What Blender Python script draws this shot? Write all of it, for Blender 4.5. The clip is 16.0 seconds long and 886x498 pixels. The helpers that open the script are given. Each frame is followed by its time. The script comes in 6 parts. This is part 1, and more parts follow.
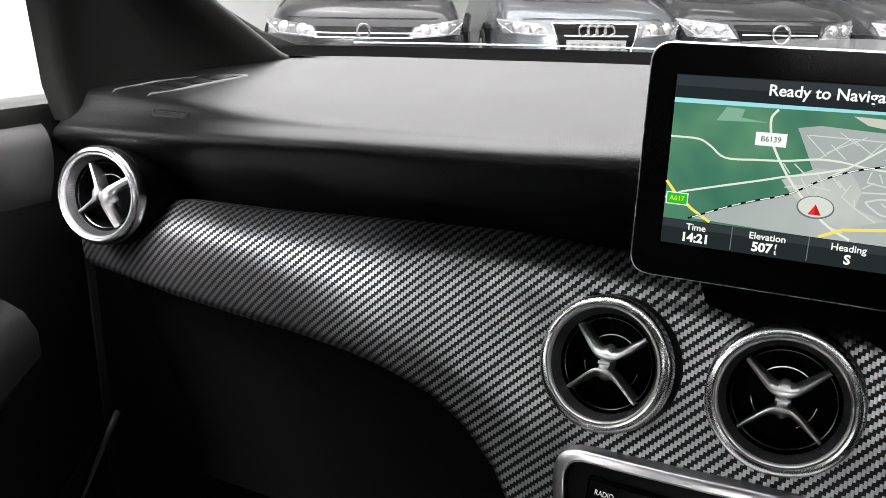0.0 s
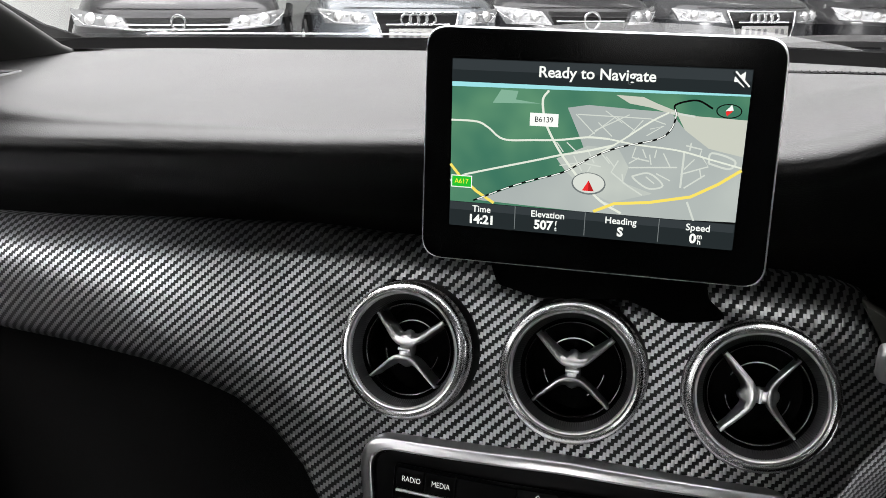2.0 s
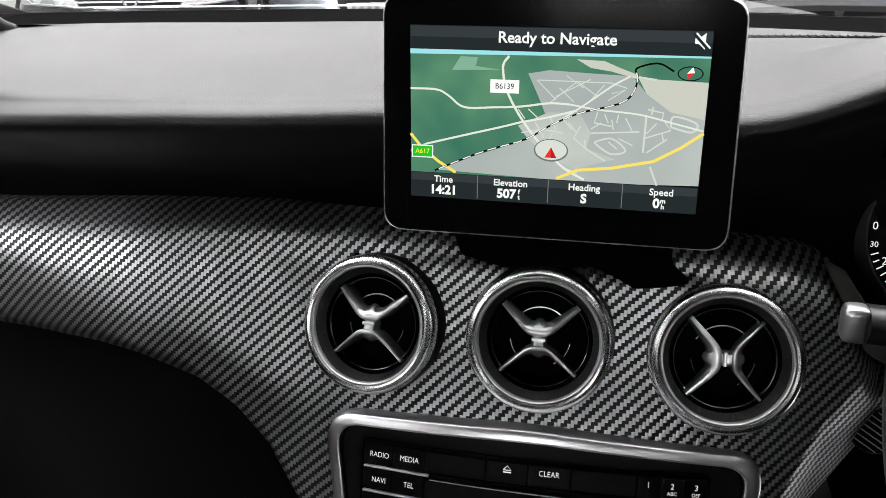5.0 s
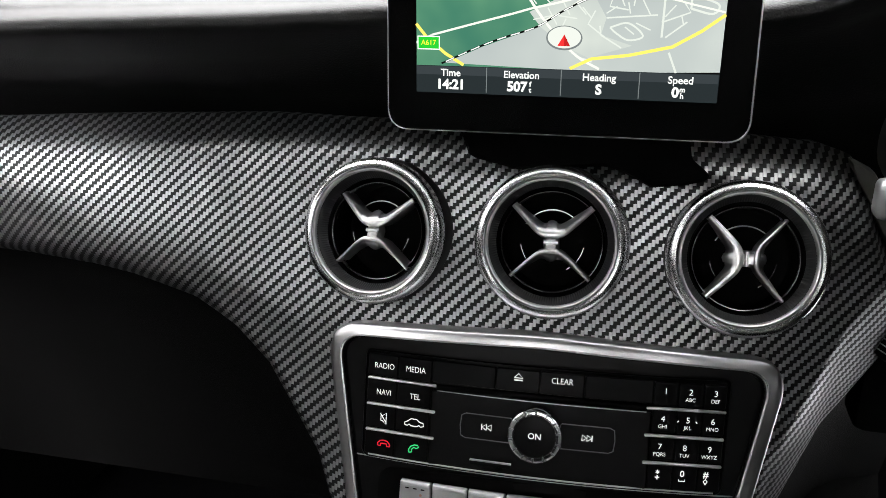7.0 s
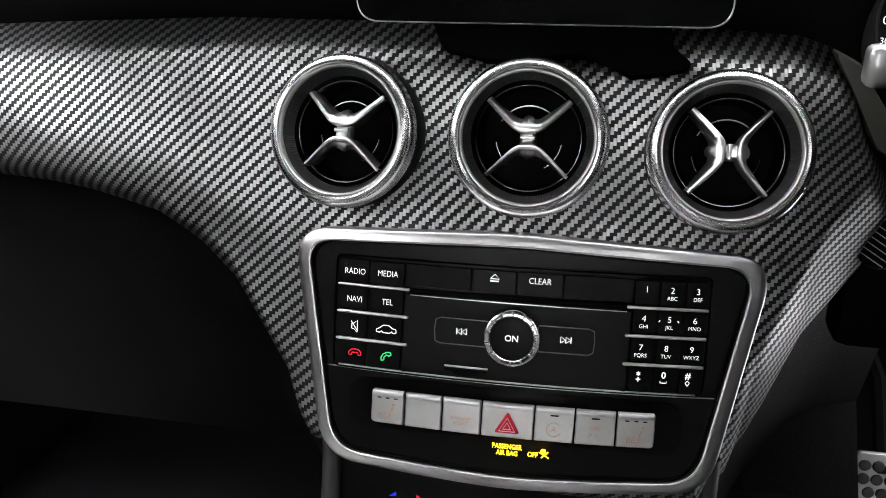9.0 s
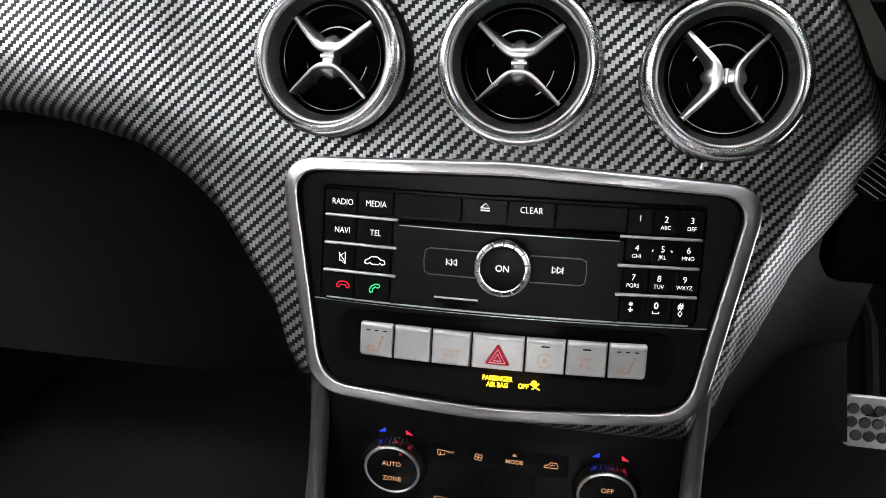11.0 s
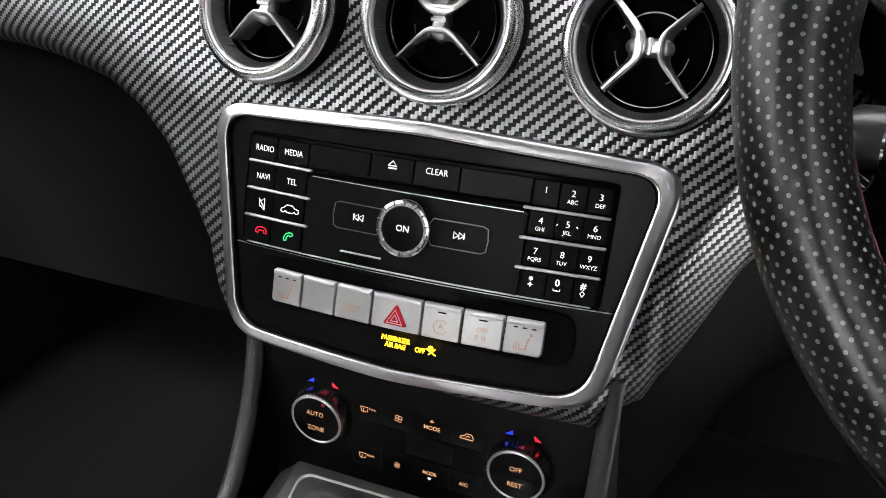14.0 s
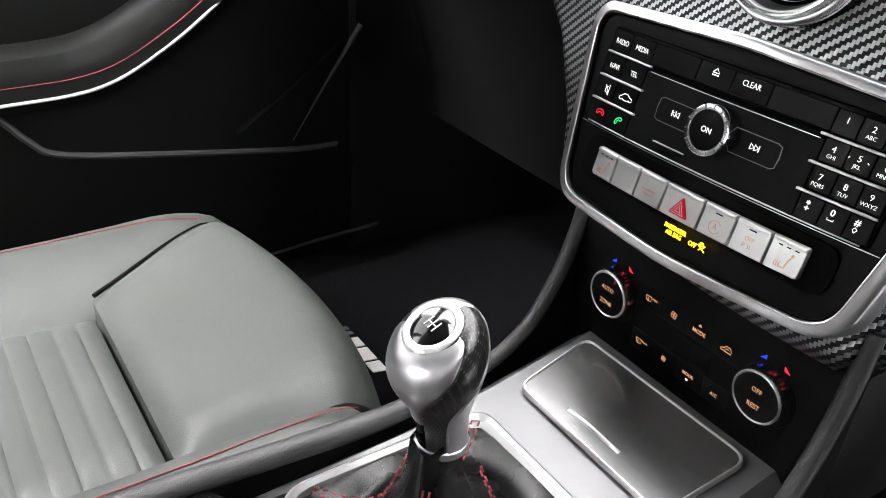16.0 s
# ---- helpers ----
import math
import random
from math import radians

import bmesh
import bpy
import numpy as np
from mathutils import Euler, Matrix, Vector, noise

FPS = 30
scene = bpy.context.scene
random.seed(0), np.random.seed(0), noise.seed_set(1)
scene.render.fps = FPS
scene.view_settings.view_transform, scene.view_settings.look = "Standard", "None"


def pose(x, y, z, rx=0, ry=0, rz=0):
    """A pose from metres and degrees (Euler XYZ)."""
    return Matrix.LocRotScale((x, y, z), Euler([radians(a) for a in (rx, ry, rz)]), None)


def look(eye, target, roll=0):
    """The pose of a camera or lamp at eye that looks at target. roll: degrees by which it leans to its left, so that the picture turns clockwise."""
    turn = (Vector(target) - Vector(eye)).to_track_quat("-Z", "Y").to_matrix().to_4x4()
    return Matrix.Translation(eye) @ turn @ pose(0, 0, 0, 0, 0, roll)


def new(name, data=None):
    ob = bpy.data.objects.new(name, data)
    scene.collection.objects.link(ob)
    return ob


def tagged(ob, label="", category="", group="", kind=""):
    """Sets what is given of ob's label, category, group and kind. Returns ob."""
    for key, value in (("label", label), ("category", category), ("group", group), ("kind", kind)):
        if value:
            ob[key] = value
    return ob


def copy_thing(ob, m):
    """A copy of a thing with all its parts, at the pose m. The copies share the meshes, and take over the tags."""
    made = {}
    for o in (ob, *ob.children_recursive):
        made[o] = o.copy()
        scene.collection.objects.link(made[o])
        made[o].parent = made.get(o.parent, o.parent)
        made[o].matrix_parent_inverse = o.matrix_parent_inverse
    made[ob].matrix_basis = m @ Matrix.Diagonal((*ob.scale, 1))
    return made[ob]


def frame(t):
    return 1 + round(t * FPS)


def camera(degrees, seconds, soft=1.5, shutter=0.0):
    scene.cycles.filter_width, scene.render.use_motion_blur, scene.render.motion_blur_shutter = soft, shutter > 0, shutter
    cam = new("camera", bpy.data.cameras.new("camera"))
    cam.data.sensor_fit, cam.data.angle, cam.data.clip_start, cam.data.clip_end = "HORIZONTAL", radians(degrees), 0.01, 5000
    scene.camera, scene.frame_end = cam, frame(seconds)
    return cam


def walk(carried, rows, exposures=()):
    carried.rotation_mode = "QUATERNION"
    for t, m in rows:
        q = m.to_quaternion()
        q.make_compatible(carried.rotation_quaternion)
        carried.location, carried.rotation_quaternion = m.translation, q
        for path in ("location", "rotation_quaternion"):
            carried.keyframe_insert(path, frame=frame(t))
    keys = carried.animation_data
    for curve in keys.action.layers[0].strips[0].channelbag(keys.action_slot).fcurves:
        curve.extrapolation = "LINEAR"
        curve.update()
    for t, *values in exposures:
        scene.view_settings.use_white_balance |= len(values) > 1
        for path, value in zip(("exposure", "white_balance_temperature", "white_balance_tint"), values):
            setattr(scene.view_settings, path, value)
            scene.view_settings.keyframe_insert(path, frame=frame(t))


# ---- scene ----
SCREEN = 0.85
LAMP_FRONT, LAMP_REAR = 1850, 4250
cam = camera(55.1, 16.0, 0.8)
PATH = [
    (0, (0.029, -0.093, 1.041), (-0.846, 1.603, 0.442), 0.9),
    (0.5, (0.05, -0.085, 1.038), (-0.737, 1.651, 0.431), 1.0),
    (1, (0.052, -0.079, 1.035), (-0.634, 1.698, 0.425), 1.0),
    (1.5, (0.052, -0.076, 1.038), (-0.541, 1.734, 0.427), 0.8),
    (2, (0.056, -0.074, 1.039), (-0.469, 1.755, 0.423), 0.7),
    (2.5, (0.059, -0.071, 1.039), (-0.415, 1.769, 0.414), 0.6),
    (3, (0.058, -0.071, 1.044), (-0.387, 1.773, 0.412), 0.4),
    (5.5, (0.055, -0.066, 1.024), (-0.385, 1.766, 0.351), -0.0),
    (6, (0.058, -0.065, 1.006), (-0.394, 1.765, 0.337), -0.2),
    (6.5, (0.053, -0.064, 0.991), (-0.378, 1.762, 0.3), -0.0),
    (7, (0.046, -0.064, 0.975), (-0.378, 1.761, 0.274), -0.1),
    (7.5, (0.047, -0.064, 0.969), (-0.369, 1.757, 0.254), -0.1),
    (8, (0.051, -0.059, 0.95), (-0.353, 1.763, 0.23), -0.1),
    (8.5, (0.051, -0.06, 0.936), (-0.34, 1.758, 0.2), -0.1),
    (9, (0.046, -0.062, 0.919), (-0.315, 1.763, 0.183), 0.2),
    (9.5, (0.042, -0.058, 0.917), (-0.312, 1.747, 0.132), 0.0),
    (10, (0.044, -0.06, 0.906), (-0.298, 1.743, 0.11), 0.2),
    (12.5, (0.053, -0.046, 0.891), (-0.278, 1.724, 0.021), 0.4),
    (13, (0.099, -0.035, 0.878), (-0.276, 1.724, 0.003), 0.8),
    (13.5, (0.133, -0.028, 0.868), (-0.371, 1.694, -0.015), 1.0),
    (14, (0.178, -0.019, 0.89), (-0.467, 1.656, 0.008), 1.6),
    (14.5, (0.223, -0.032, 0.907), (-0.595, 1.556, 0.008), 2.0),
    (15, (0.249, -0.032, 0.907), (-0.801, 1.401, -0.012), 2.4),
    (15.5, (0.275, -0.022, 0.875), (-0.986, 1.202, -0.078), 2.8),
    (16, (0.323, -0.037, 0.875), (-1.113, 0.951, -0.106), 3.2),
]
walk(cam, [(t, look(eye, target, roll)) for t, eye, target, roll in PATH],
     exposures=[(0.0, 0.35), (3.0, 0.35), (5.5, 0.36), (6.2, 0.44), (7.2, 0.80), (9.0, 1.12), (12.5, 1.46), (14.5, 1.52), (15.3, 1.55), (16.0, 1.48)])

# ---- light: a showroom with ceiling panels, seen through the glass of the car ----
world = bpy.data.worlds.new("showroom_air")
world.use_nodes = True
world.node_tree.nodes["Background"].inputs[0].default_value = (0.9, 0.95, 1.0, 1)
world.node_tree.nodes["Background"].inputs[1].default_value = 0.05
scene.world = world


def area_lamp(name, place, target, sx, sy, watts, colour=(1.0, 0.97, 0.985)):
    d = bpy.data.lights.new(name, "AREA")
    d.shape, d.size, d.size_y, d.energy, d.color = "RECTANGLE", sx, sy, watts, colour
    ob = new(name, d)
    ob.matrix_world = look(place, target)
    return ob


# ---- materials ----
def node_mat(name, colour, rough=0.5, metal=0.0, coat=0.0, spec=0.5):
    m = bpy.data.materials.new(name)
    m.use_nodes = True
    b = m.node_tree.nodes["Principled BSDF"]
    b.inputs["Base Color"].default_value = (*colour, 1)
    b.inputs["Roughness"].default_value = rough
    b.inputs["Metallic"].default_value = metal
    b.inputs["Coat Weight"].default_value = coat
    b.inputs["Specular IOR Level"].default_value = spec
    return m


def link(m, a, ai, b, bi):
    m.node_tree.links.new(a.outputs[ai], b.inputs[bi])


def add(m, kind, operation=None, data_type=None, feature=None):
    n = m.node_tree.nodes.new(kind)
    if operation:
        n.operation = operation
    if data_type:
        n.data_type = data_type
    if feature:
        n.feature = feature
    return n


def mathn(m, op, a, b=None, c=None):
    n = add(m, "ShaderNodeMath", operation=op)
    for i, v in enumerate((a, b, c)):
        if v is None:
            continue
        if isinstance(v, (int, float)):
            n.inputs[i].default_value = v
        else:
            m.node_tree.links.new(v, n.inputs[i])
    return n.outputs[0]


def coords(m, uv=False):
    return add(m, "ShaderNodeTexCoord").outputs["UV" if uv else "Object"]


def varied(m, scale=3.0, amount=0.25, rough_amount=0.08, detail=5):
    """Broad uneven tone and gloss."""
    b = m.node_tree.nodes["Principled BSDF"]
    n = add(m, "ShaderNodeTexNoise")
    n.inputs["Scale"].default_value, n.inputs["Detail"].default_value = scale, detail
    m.node_tree.links.new(coords(m), n.inputs["Vector"])
    base = b.inputs["Base Color"].default_value[:3]
    mix = add(m, "ShaderNodeMix", data_type="RGBA")
    mix.inputs[6].default_value = (*[c * (1 - amount) for c in base], 1)
    mix.inputs[7].default_value = (*[min(1, c * (1 + amount)) for c in base], 1)
    m.node_tree.links.new(n.outputs["Fac"], mix.inputs[0])
    m.node_tree.links.new(mix.outputs[2], b.inputs["Base Color"])
    r = b.inputs["Roughness"].default_value
    rr = mathn(m, "MULTIPLY_ADD", n.outputs["Fac"], 2 * rough_amount, r - rough_amount)
    m.node_tree.links.new(rr, b.inputs["Roughness"])
    return m


def grain(m, scale=900.0, strength=0.25, dist=0.0004, kind="voronoi"):
    """Fine relief of leather or moulded plastic."""
    b = m.node_tree.nodes["Principled BSDF"]
    if kind == "voronoi":
        n = add(m, "ShaderNodeTexVoronoi", feature="DISTANCE_TO_EDGE")
        out = n.outputs["Distance"]
    else:
        n = add(m, "ShaderNodeTexNoise")
        n.inputs["Detail"].default_value = 3
        out = n.outputs["Fac"]
    n.inputs["Scale"].default_value = scale
    m.node_tree.links.new(coords(m), n.inputs["Vector"])
    bump = add(m, "ShaderNodeBump")
    bump.inputs["Strength"].default_value, bump.inputs["Distance"].default_value = strength, dist
    m.node_tree.links.new(out, bump.inputs["Height"])
    m.node_tree.links.new(bump.outputs[0], b.inputs["Normal"])
    return m


def brushed(m, strength=0.08):
    b = m.node_tree.nodes["Principled BSDF"]
    n = add(m, "ShaderNodeTexNoise")
    n.inputs["Scale"].default_value, n.inputs["Detail"].default_value = 1500, 2
    m.node_tree.links.new(coords(m), n.inputs["Vector"])
    bump = add(m, "ShaderNodeBump")
    bump.inputs["Strength"].default_value, bump.inputs["Distance"].default_value = strength, 0.0002
    m.node_tree.links.new(n.outputs["Fac"], bump.inputs["Height"])
    m.node_tree.links.new(bump.outputs[0], b.inputs["Normal"])
    return m


def glow(name, colour, strength):
    m = bpy.data.materials.new(name)
    m.use_nodes = True
    nt = m.node_tree
    nt.nodes.remove(nt.nodes["Principled BSDF"])
    e = nt.nodes.new("ShaderNodeEmission")
    e.inputs[0].default_value, e.inputs[1].default_value = (*colour, 1), strength
    nt.links.new(e.outputs[0], nt.nodes["Material Output"].inputs[0])
    return m


def carbon_weave():
    """Two-by-two twill of glossy dark strands, in metres of the sheet's UV."""
    m = node_mat("carbon_weave", (0.02, 0.02, 0.021), 0.36, 0.0, 0.0)
    b = m.node_tree.nodes["Principled BSDF"]
    sep = add(m, "ShaderNodeSeparateXYZ")
    m.node_tree.links.new(coords(m, True), sep.inputs[0])
    cell = 0.00215
    u = mathn(m, "DIVIDE", sep.outputs[0], cell)
    v = mathn(m, "DIVIDE", sep.outputs[1], cell)
    fu, fv = mathn(m, "FLOOR", u), mathn(m, "FLOOR", v)
    d = mathn(m, "FLOORED_MODULO", mathn(m, "SUBTRACT", fu, fv), 4.0)
    warp = mathn(m, "LESS_THAN", d, 1.5)
    pu = mathn(m, "ABSOLUTE", mathn(m, "SUBTRACT", mathn(m, "SUBTRACT", u, fu), 0.5))
    pv = mathn(m, "ABSOLUTE", mathn(m, "SUBTRACT", mathn(m, "SUBTRACT", v, fv), 0.5))
    hu = mathn(m, "SUBTRACT", 1.0, mathn(m, "MULTIPLY", mathn(m, "MULTIPLY", pu, pu), 4.0))
    hv = mathn(m, "SUBTRACT", 1.0, mathn(m, "MULTIPLY", mathn(m, "MULTIPLY", pv, pv), 4.0))
    hgt = mathn(m, "ADD", mathn(m, "MULTIPLY", warp, hu), mathn(m, "MULTIPLY", mathn(m, "SUBTRACT", 1.0, warp), mathn(m, "MULTIPLY", hv, 0.6)))
    fine = add(m, "ShaderNodeTexNoise")
    fine.inputs["Scale"].default_value = 40
    m.node_tree.links.new(coords(m), fine.inputs["Vector"])
    mix = add(m, "ShaderNodeMix", data_type="RGBA")
    mix.inputs[6].default_value, mix.inputs[7].default_value = (0.009, 0.009, 0.0095, 1), (0.44, 0.44, 0.45, 1)
    amt = mathn(m, "MULTIPLY", mathn(m, "MULTIPLY", warp, mathn(m, "MULTIPLY_ADD", hu, 0.3, 0.7)), mathn(m, "MULTIPLY_ADD", fine.outputs["Fac"], 0.5, 0.7))
    m.node_tree.links.new(amt, mix.inputs[0])
    m.node_tree.links.new(mix.outputs[2], b.inputs["Base Color"])
    m.node_tree.links.new(mathn(m, "MULTIPLY_ADD", warp, -0.10, 0.44), b.inputs["Roughness"])
    m.node_tree.links.new(mathn(m, "MULTIPLY_ADD", warp, 0.3, 0.2), b.inputs["Specular IOR Level"])
    m.node_tree.links.new(mathn(m, "MULTIPLY", warp, 0.95), b.inputs["Metallic"])
    bump = add(m, "ShaderNodeBump")
    bump.inputs["Strength"].default_value, bump.inputs["Distance"].default_value = 0.5, 0.0003
    m.node_tree.links.new(hgt, bump.inputs["Height"])
    m.node_tree.links.new(bump.outputs[0], b.inputs["Normal"])
    return m


def dotted_leather(name, pitch, colour, dot, radius=0.25):
    """Black leather with staggered rows of small holes, in metres of the UV."""
    m = node_mat(name, colour, 0.29)
    b = m.node_tree.nodes["Principled BSDF"]
    sep = add(m, "ShaderNodeSeparateXYZ")
    m.node_tree.links.new(coords(m, True), sep.inputs[0])
    u = mathn(m, "DIVIDE", sep.outputs[0], pitch)
    v = mathn(m, "DIVIDE", sep.outputs[1], pitch * 0.6)
    row = mathn(m, "FLOOR", v)
    u2 = mathn(m, "ADD", u, mathn(m, "MULTIPLY", mathn(m, "FLOORED_MODULO", row, 2.0), 0.5))
    du = mathn(m, "SUBTRACT", mathn(m, "FRACT", u2), 0.5)
    dv = mathn(m, "MULTIPLY", mathn(m, "SUBTRACT", mathn(m, "FRACT", v), 0.5), 0.6)
    r = mathn(m, "SQRT", mathn(m, "ADD", mathn(m, "MULTIPLY", du, du), mathn(m, "MULTIPLY", dv, dv)))
    inside = mathn(m, "LESS_THAN", r, radius)
    mix = add(m, "ShaderNodeMix", data_type="RGBA")
    mix.inputs[6].default_value, mix.inputs[7].default_value = (*colour, 1), (*dot, 1)
    m.node_tree.links.new(inside, mix.inputs[0])
    m.node_tree.links.new(mix.outputs[2], b.inputs["Base Color"])
    n = add(m, "ShaderNodeTexVoronoi", feature="DISTANCE_TO_EDGE")
    n.inputs["Scale"].default_value = 900
    m.node_tree.links.new(coords(m), n.inputs["Vector"])
    h = mathn(m, "SUBTRACT", mathn(m, "MULTIPLY", n.outputs["Distance"], 0.3), mathn(m, "MULTIPLY", inside, 0.8))
    bump = add(m, "ShaderNodeBump")
    bump.inputs["Strength"].default_value, bump.inputs["Distance"].default_value = 0.35, 0.0005
    m.node_tree.links.new(h, bump.inputs["Height"])
    m.node_tree.links.new(bump.outputs[0], b.inputs["Normal"])
    return m


M = {}
M["soft"] = grain(varied(node_mat("dash_vinyl", (0.0022, 0.0022, 0.0022), 0.46, 0, 0.0, 0.26), 6, 0.12, 0.04), 480, 0.4, 0.0007)
M["soft"].node_tree.nodes["Principled BSDF"].inputs["Coat Roughness"].default_value = 0.42
M["softdark"] = grain(node_mat("black_vinyl", (0.0028, 0.0028, 0.0028), 0.55, 0, 0, 0.06), 520, 0.5, 0.0008)
M["carbon"] = carbon_weave()
M["black"] = grain(node_mat("black_plastic", (0.0052, 0.0052, 0.0052), 0.5, 0, 0, 0.15), 1500, 0.12, 0.0002, "noise")
M["satin"] = varied(node_mat("satin_black_plastic", (0.0018, 0.0018, 0.002), 0.36, 0, 0, 0.10), 30, 0.2, 0.05)
M["key"] = varied(node_mat("black_key_plastic", (0.0022, 0.0022, 0.0024), 0.4, 0, 0, 0.10), 40, 0.2, 0.05)
M["gloss"] = varied(node_mat("gloss_black", (0.003, 0.003, 0.003), 0.12, 0, 0.5), 30, 0.2, 0.03)
M["void"] = node_mat("deep_black", (0.0025, 0.0025, 0.0025), 0.8, 0, 0, 0.05)
M["chrome"] = varied(node_mat("bright_chrome", (0.78, 0.78, 0.79), 0.14, 1.0), 60, 0.06, 0.04)
M["silver"] = brushed(varied(node_mat("satin_silver", (0.74, 0.74, 0.75), 0.34, 0.82), 50, 0.08, 0.05))
M["framesilver"] = brushed(varied(node_mat("satin_frame_silver", (0.78, 0.775, 0.79), 0.31, 1.0), 50, 0.06, 0.04), 0.05)
M["button"] = brushed(varied(node_mat("silver_button", (0.60, 0.60, 0.60), 0.36, 0.8), 60, 0.08, 0.05))
M["grey"] = varied(node_mat("grey_metal_paint", (0.13, 0.13, 0.135), 0.35, 0.4), 20, 0.1)
M["print"] = node_mat("white_print", (0.85, 0.85, 0.82), 0.5)
M["etch"] = node_mat("etched_print", (0.62, 0.36, 0.26), 0.5)
M["etchpale"] = varied(node_mat("pale_woven_thread", (0.34, 0.33, 0.31), 0.6), 200, 0.2)
M["leather"] = grain(varied(node_mat("black_leather", (0.058, 0.063, 0.058), 0.46, 0, 0, 0.40), 9, 0.22, 0.06), 520, 0.25, 0.0006)
M["rimleather"] = dotted_leather("punched_leather", 0.0052, (0.0045, 0.0050, 0.0048), (0.15, 0.165, 0.157), 0.14)
M["knobleather"] = dotted_leather("punched_knob_leather", 0.0056, (0.006, 0.006, 0.006), (0.10, 0.10, 0.10), 0.12)
M["thread"] = node_mat("red_thread", (0.26, 0.030, 0.048), 0.7)
M["carpet"] = grain(node_mat("black_carpet", (0.0030, 0.0030, 0.0033), 0.95, 0, 0, 0.02), 600, 0.6, 0.003, "noise")
M["redlamp"] = varied(node_mat("red_hazard_plastic", (0.50, 0.006, 0.028), 0.35, 0, 0, 0.25), 60, 0.1)
M["pink"] = node_mat("pale_pink_print", (0.85, 0.45, 0.5), 0.5)
M["rubber"] = grain(node_mat("tyre_rubber", (0.015, 0.015, 0.015), 0.75), 200, 0.3, 0.002, "noise")
M["floor"] = varied(node_mat("grey_showroom_floor", (0.26, 0.265, 0.265), 0.25), 1.5, 0.1)
M["wall"] = varied(node_mat("white_wall_paint", (0.78, 0.79, 0.77), 0.7), 1.2, 0.04)
M["ceil"] = varied(node_mat("white_ceiling_paint", (0.8, 0.8, 0.8), 0.8), 1.2, 0.04)
M["cloth"] = grain(node_mat("black_headliner", (0.045, 0.045, 0.045), 0.9), 500, 0.3, 0.001, "noise")
M["lamp"] = glow("lamp_panel", (1.0, 0.99, 0.96), 9.0)
M["amber"] = glow("amber_display", (1.0, 0.60, 0.02), 1.5)
M["white_lit"] = glow("lit_white", (0.9, 0.92, 0.88), 0.62)
M["orange_lit"] = glow("lit_orange", (1.0, 0.50, 0.26), 0.28)
M["red_lit"] = glow("lit_red", (0.95, 0.03, 0.06), 0.42)
M["green_lit"] = glow("lit_green", (0.05, 0.7, 0.22), 0.6)
M["blue_lit"] = glow("lit_blue", (0.03, 0.06, 0.95), 0.42)


def thin_glass(name, share, tint=(0.97, 0.985, 0.975)):
    """A pane that lets the view through straight and mirrors a little."""
    m = bpy.data.materials.new(name)
    m.use_nodes = True
    nt = m.node_tree
    nt.nodes.remove(nt.nodes["Principled BSDF"])
    clear, gloss, mix = nt.nodes.new("ShaderNodeBsdfTransparent"), nt.nodes.new("ShaderNodeBsdfGlossy"), nt.nodes.new("ShaderNodeMixShader")
    clear.inputs[0].default_value = (*tint, 1)
    gloss.inputs["Roughness"].default_value = 0.02
    fres = nt.nodes.new("ShaderNodeFresnel")
    fres.inputs[0].default_value = 1.4
    nt.links.new(mathn(m, "MULTIPLY", fres.outputs[0], share), mix.inputs[0])
    nt.links.new(clear.outputs[0], mix.inputs[1])
    nt.links.new(gloss.outputs[0], mix.inputs[2])
    nt.links.new(mix.outputs[0], nt.nodes["Material Output"].inputs[0])
    return m


M["glass"] = thin_glass("windscreen_glass", 0.5)


# ---- mesh helpers ----
def obj(name, bm, material, smooth=True, parent=None, m=None):
    me = bpy.data.meshes.new(name)
    bm.normal_update()
    bm.to_mesh(me)
    bm.free()
    for mat in (material if isinstance(material, (list, tuple)) else (material,)):
        me.materials.append(mat)
    if smooth:
        me.shade_smooth()
        me.set_sharp_from_angle(angle=radians(38))
    ob = new(name, me)
    if parent is not None:
        ob.parent = parent
    if m is not None:
        ob.matrix_basis = m
    return ob


def part(name, bm, material, parent, label="", m=None, smooth=True):
    return tagged(obj(name, bm, material, smooth, parent, m), label)


def thing(name, m, label, category, group="", kind=""):
    e = new(name)
    e.empty_display_size = 0.02
    e.matrix_basis = m
    return tagged(e, label, category, group, kind)


def box(sx, sy, sz, at=(0, 0, 0), bevel=0.0, seg=2):
    """A box centred on at, with rounded edges."""
    bm = bmesh.new()
    bmesh.ops.create_cube(bm, size=1.0)
    bmesh.ops.transform(bm, matrix=Matrix.LocRotScale(at, None, (sx, sy, sz)), verts=bm.verts)
    if bevel:
        bmesh.ops.bevel(bm, geom=bm.edges[:], offset=bevel, segments=seg, profile=0.5, affect="EDGES")
    return bm


def join(*parts):
    bm = bmesh.new()
    for p in parts:
        me = bpy.data.meshes.new("tmp")
        p.to_mesh(me)
        p.free()
        bm.from_mesh(me)
        bpy.data.meshes.remove(me)
    return bm


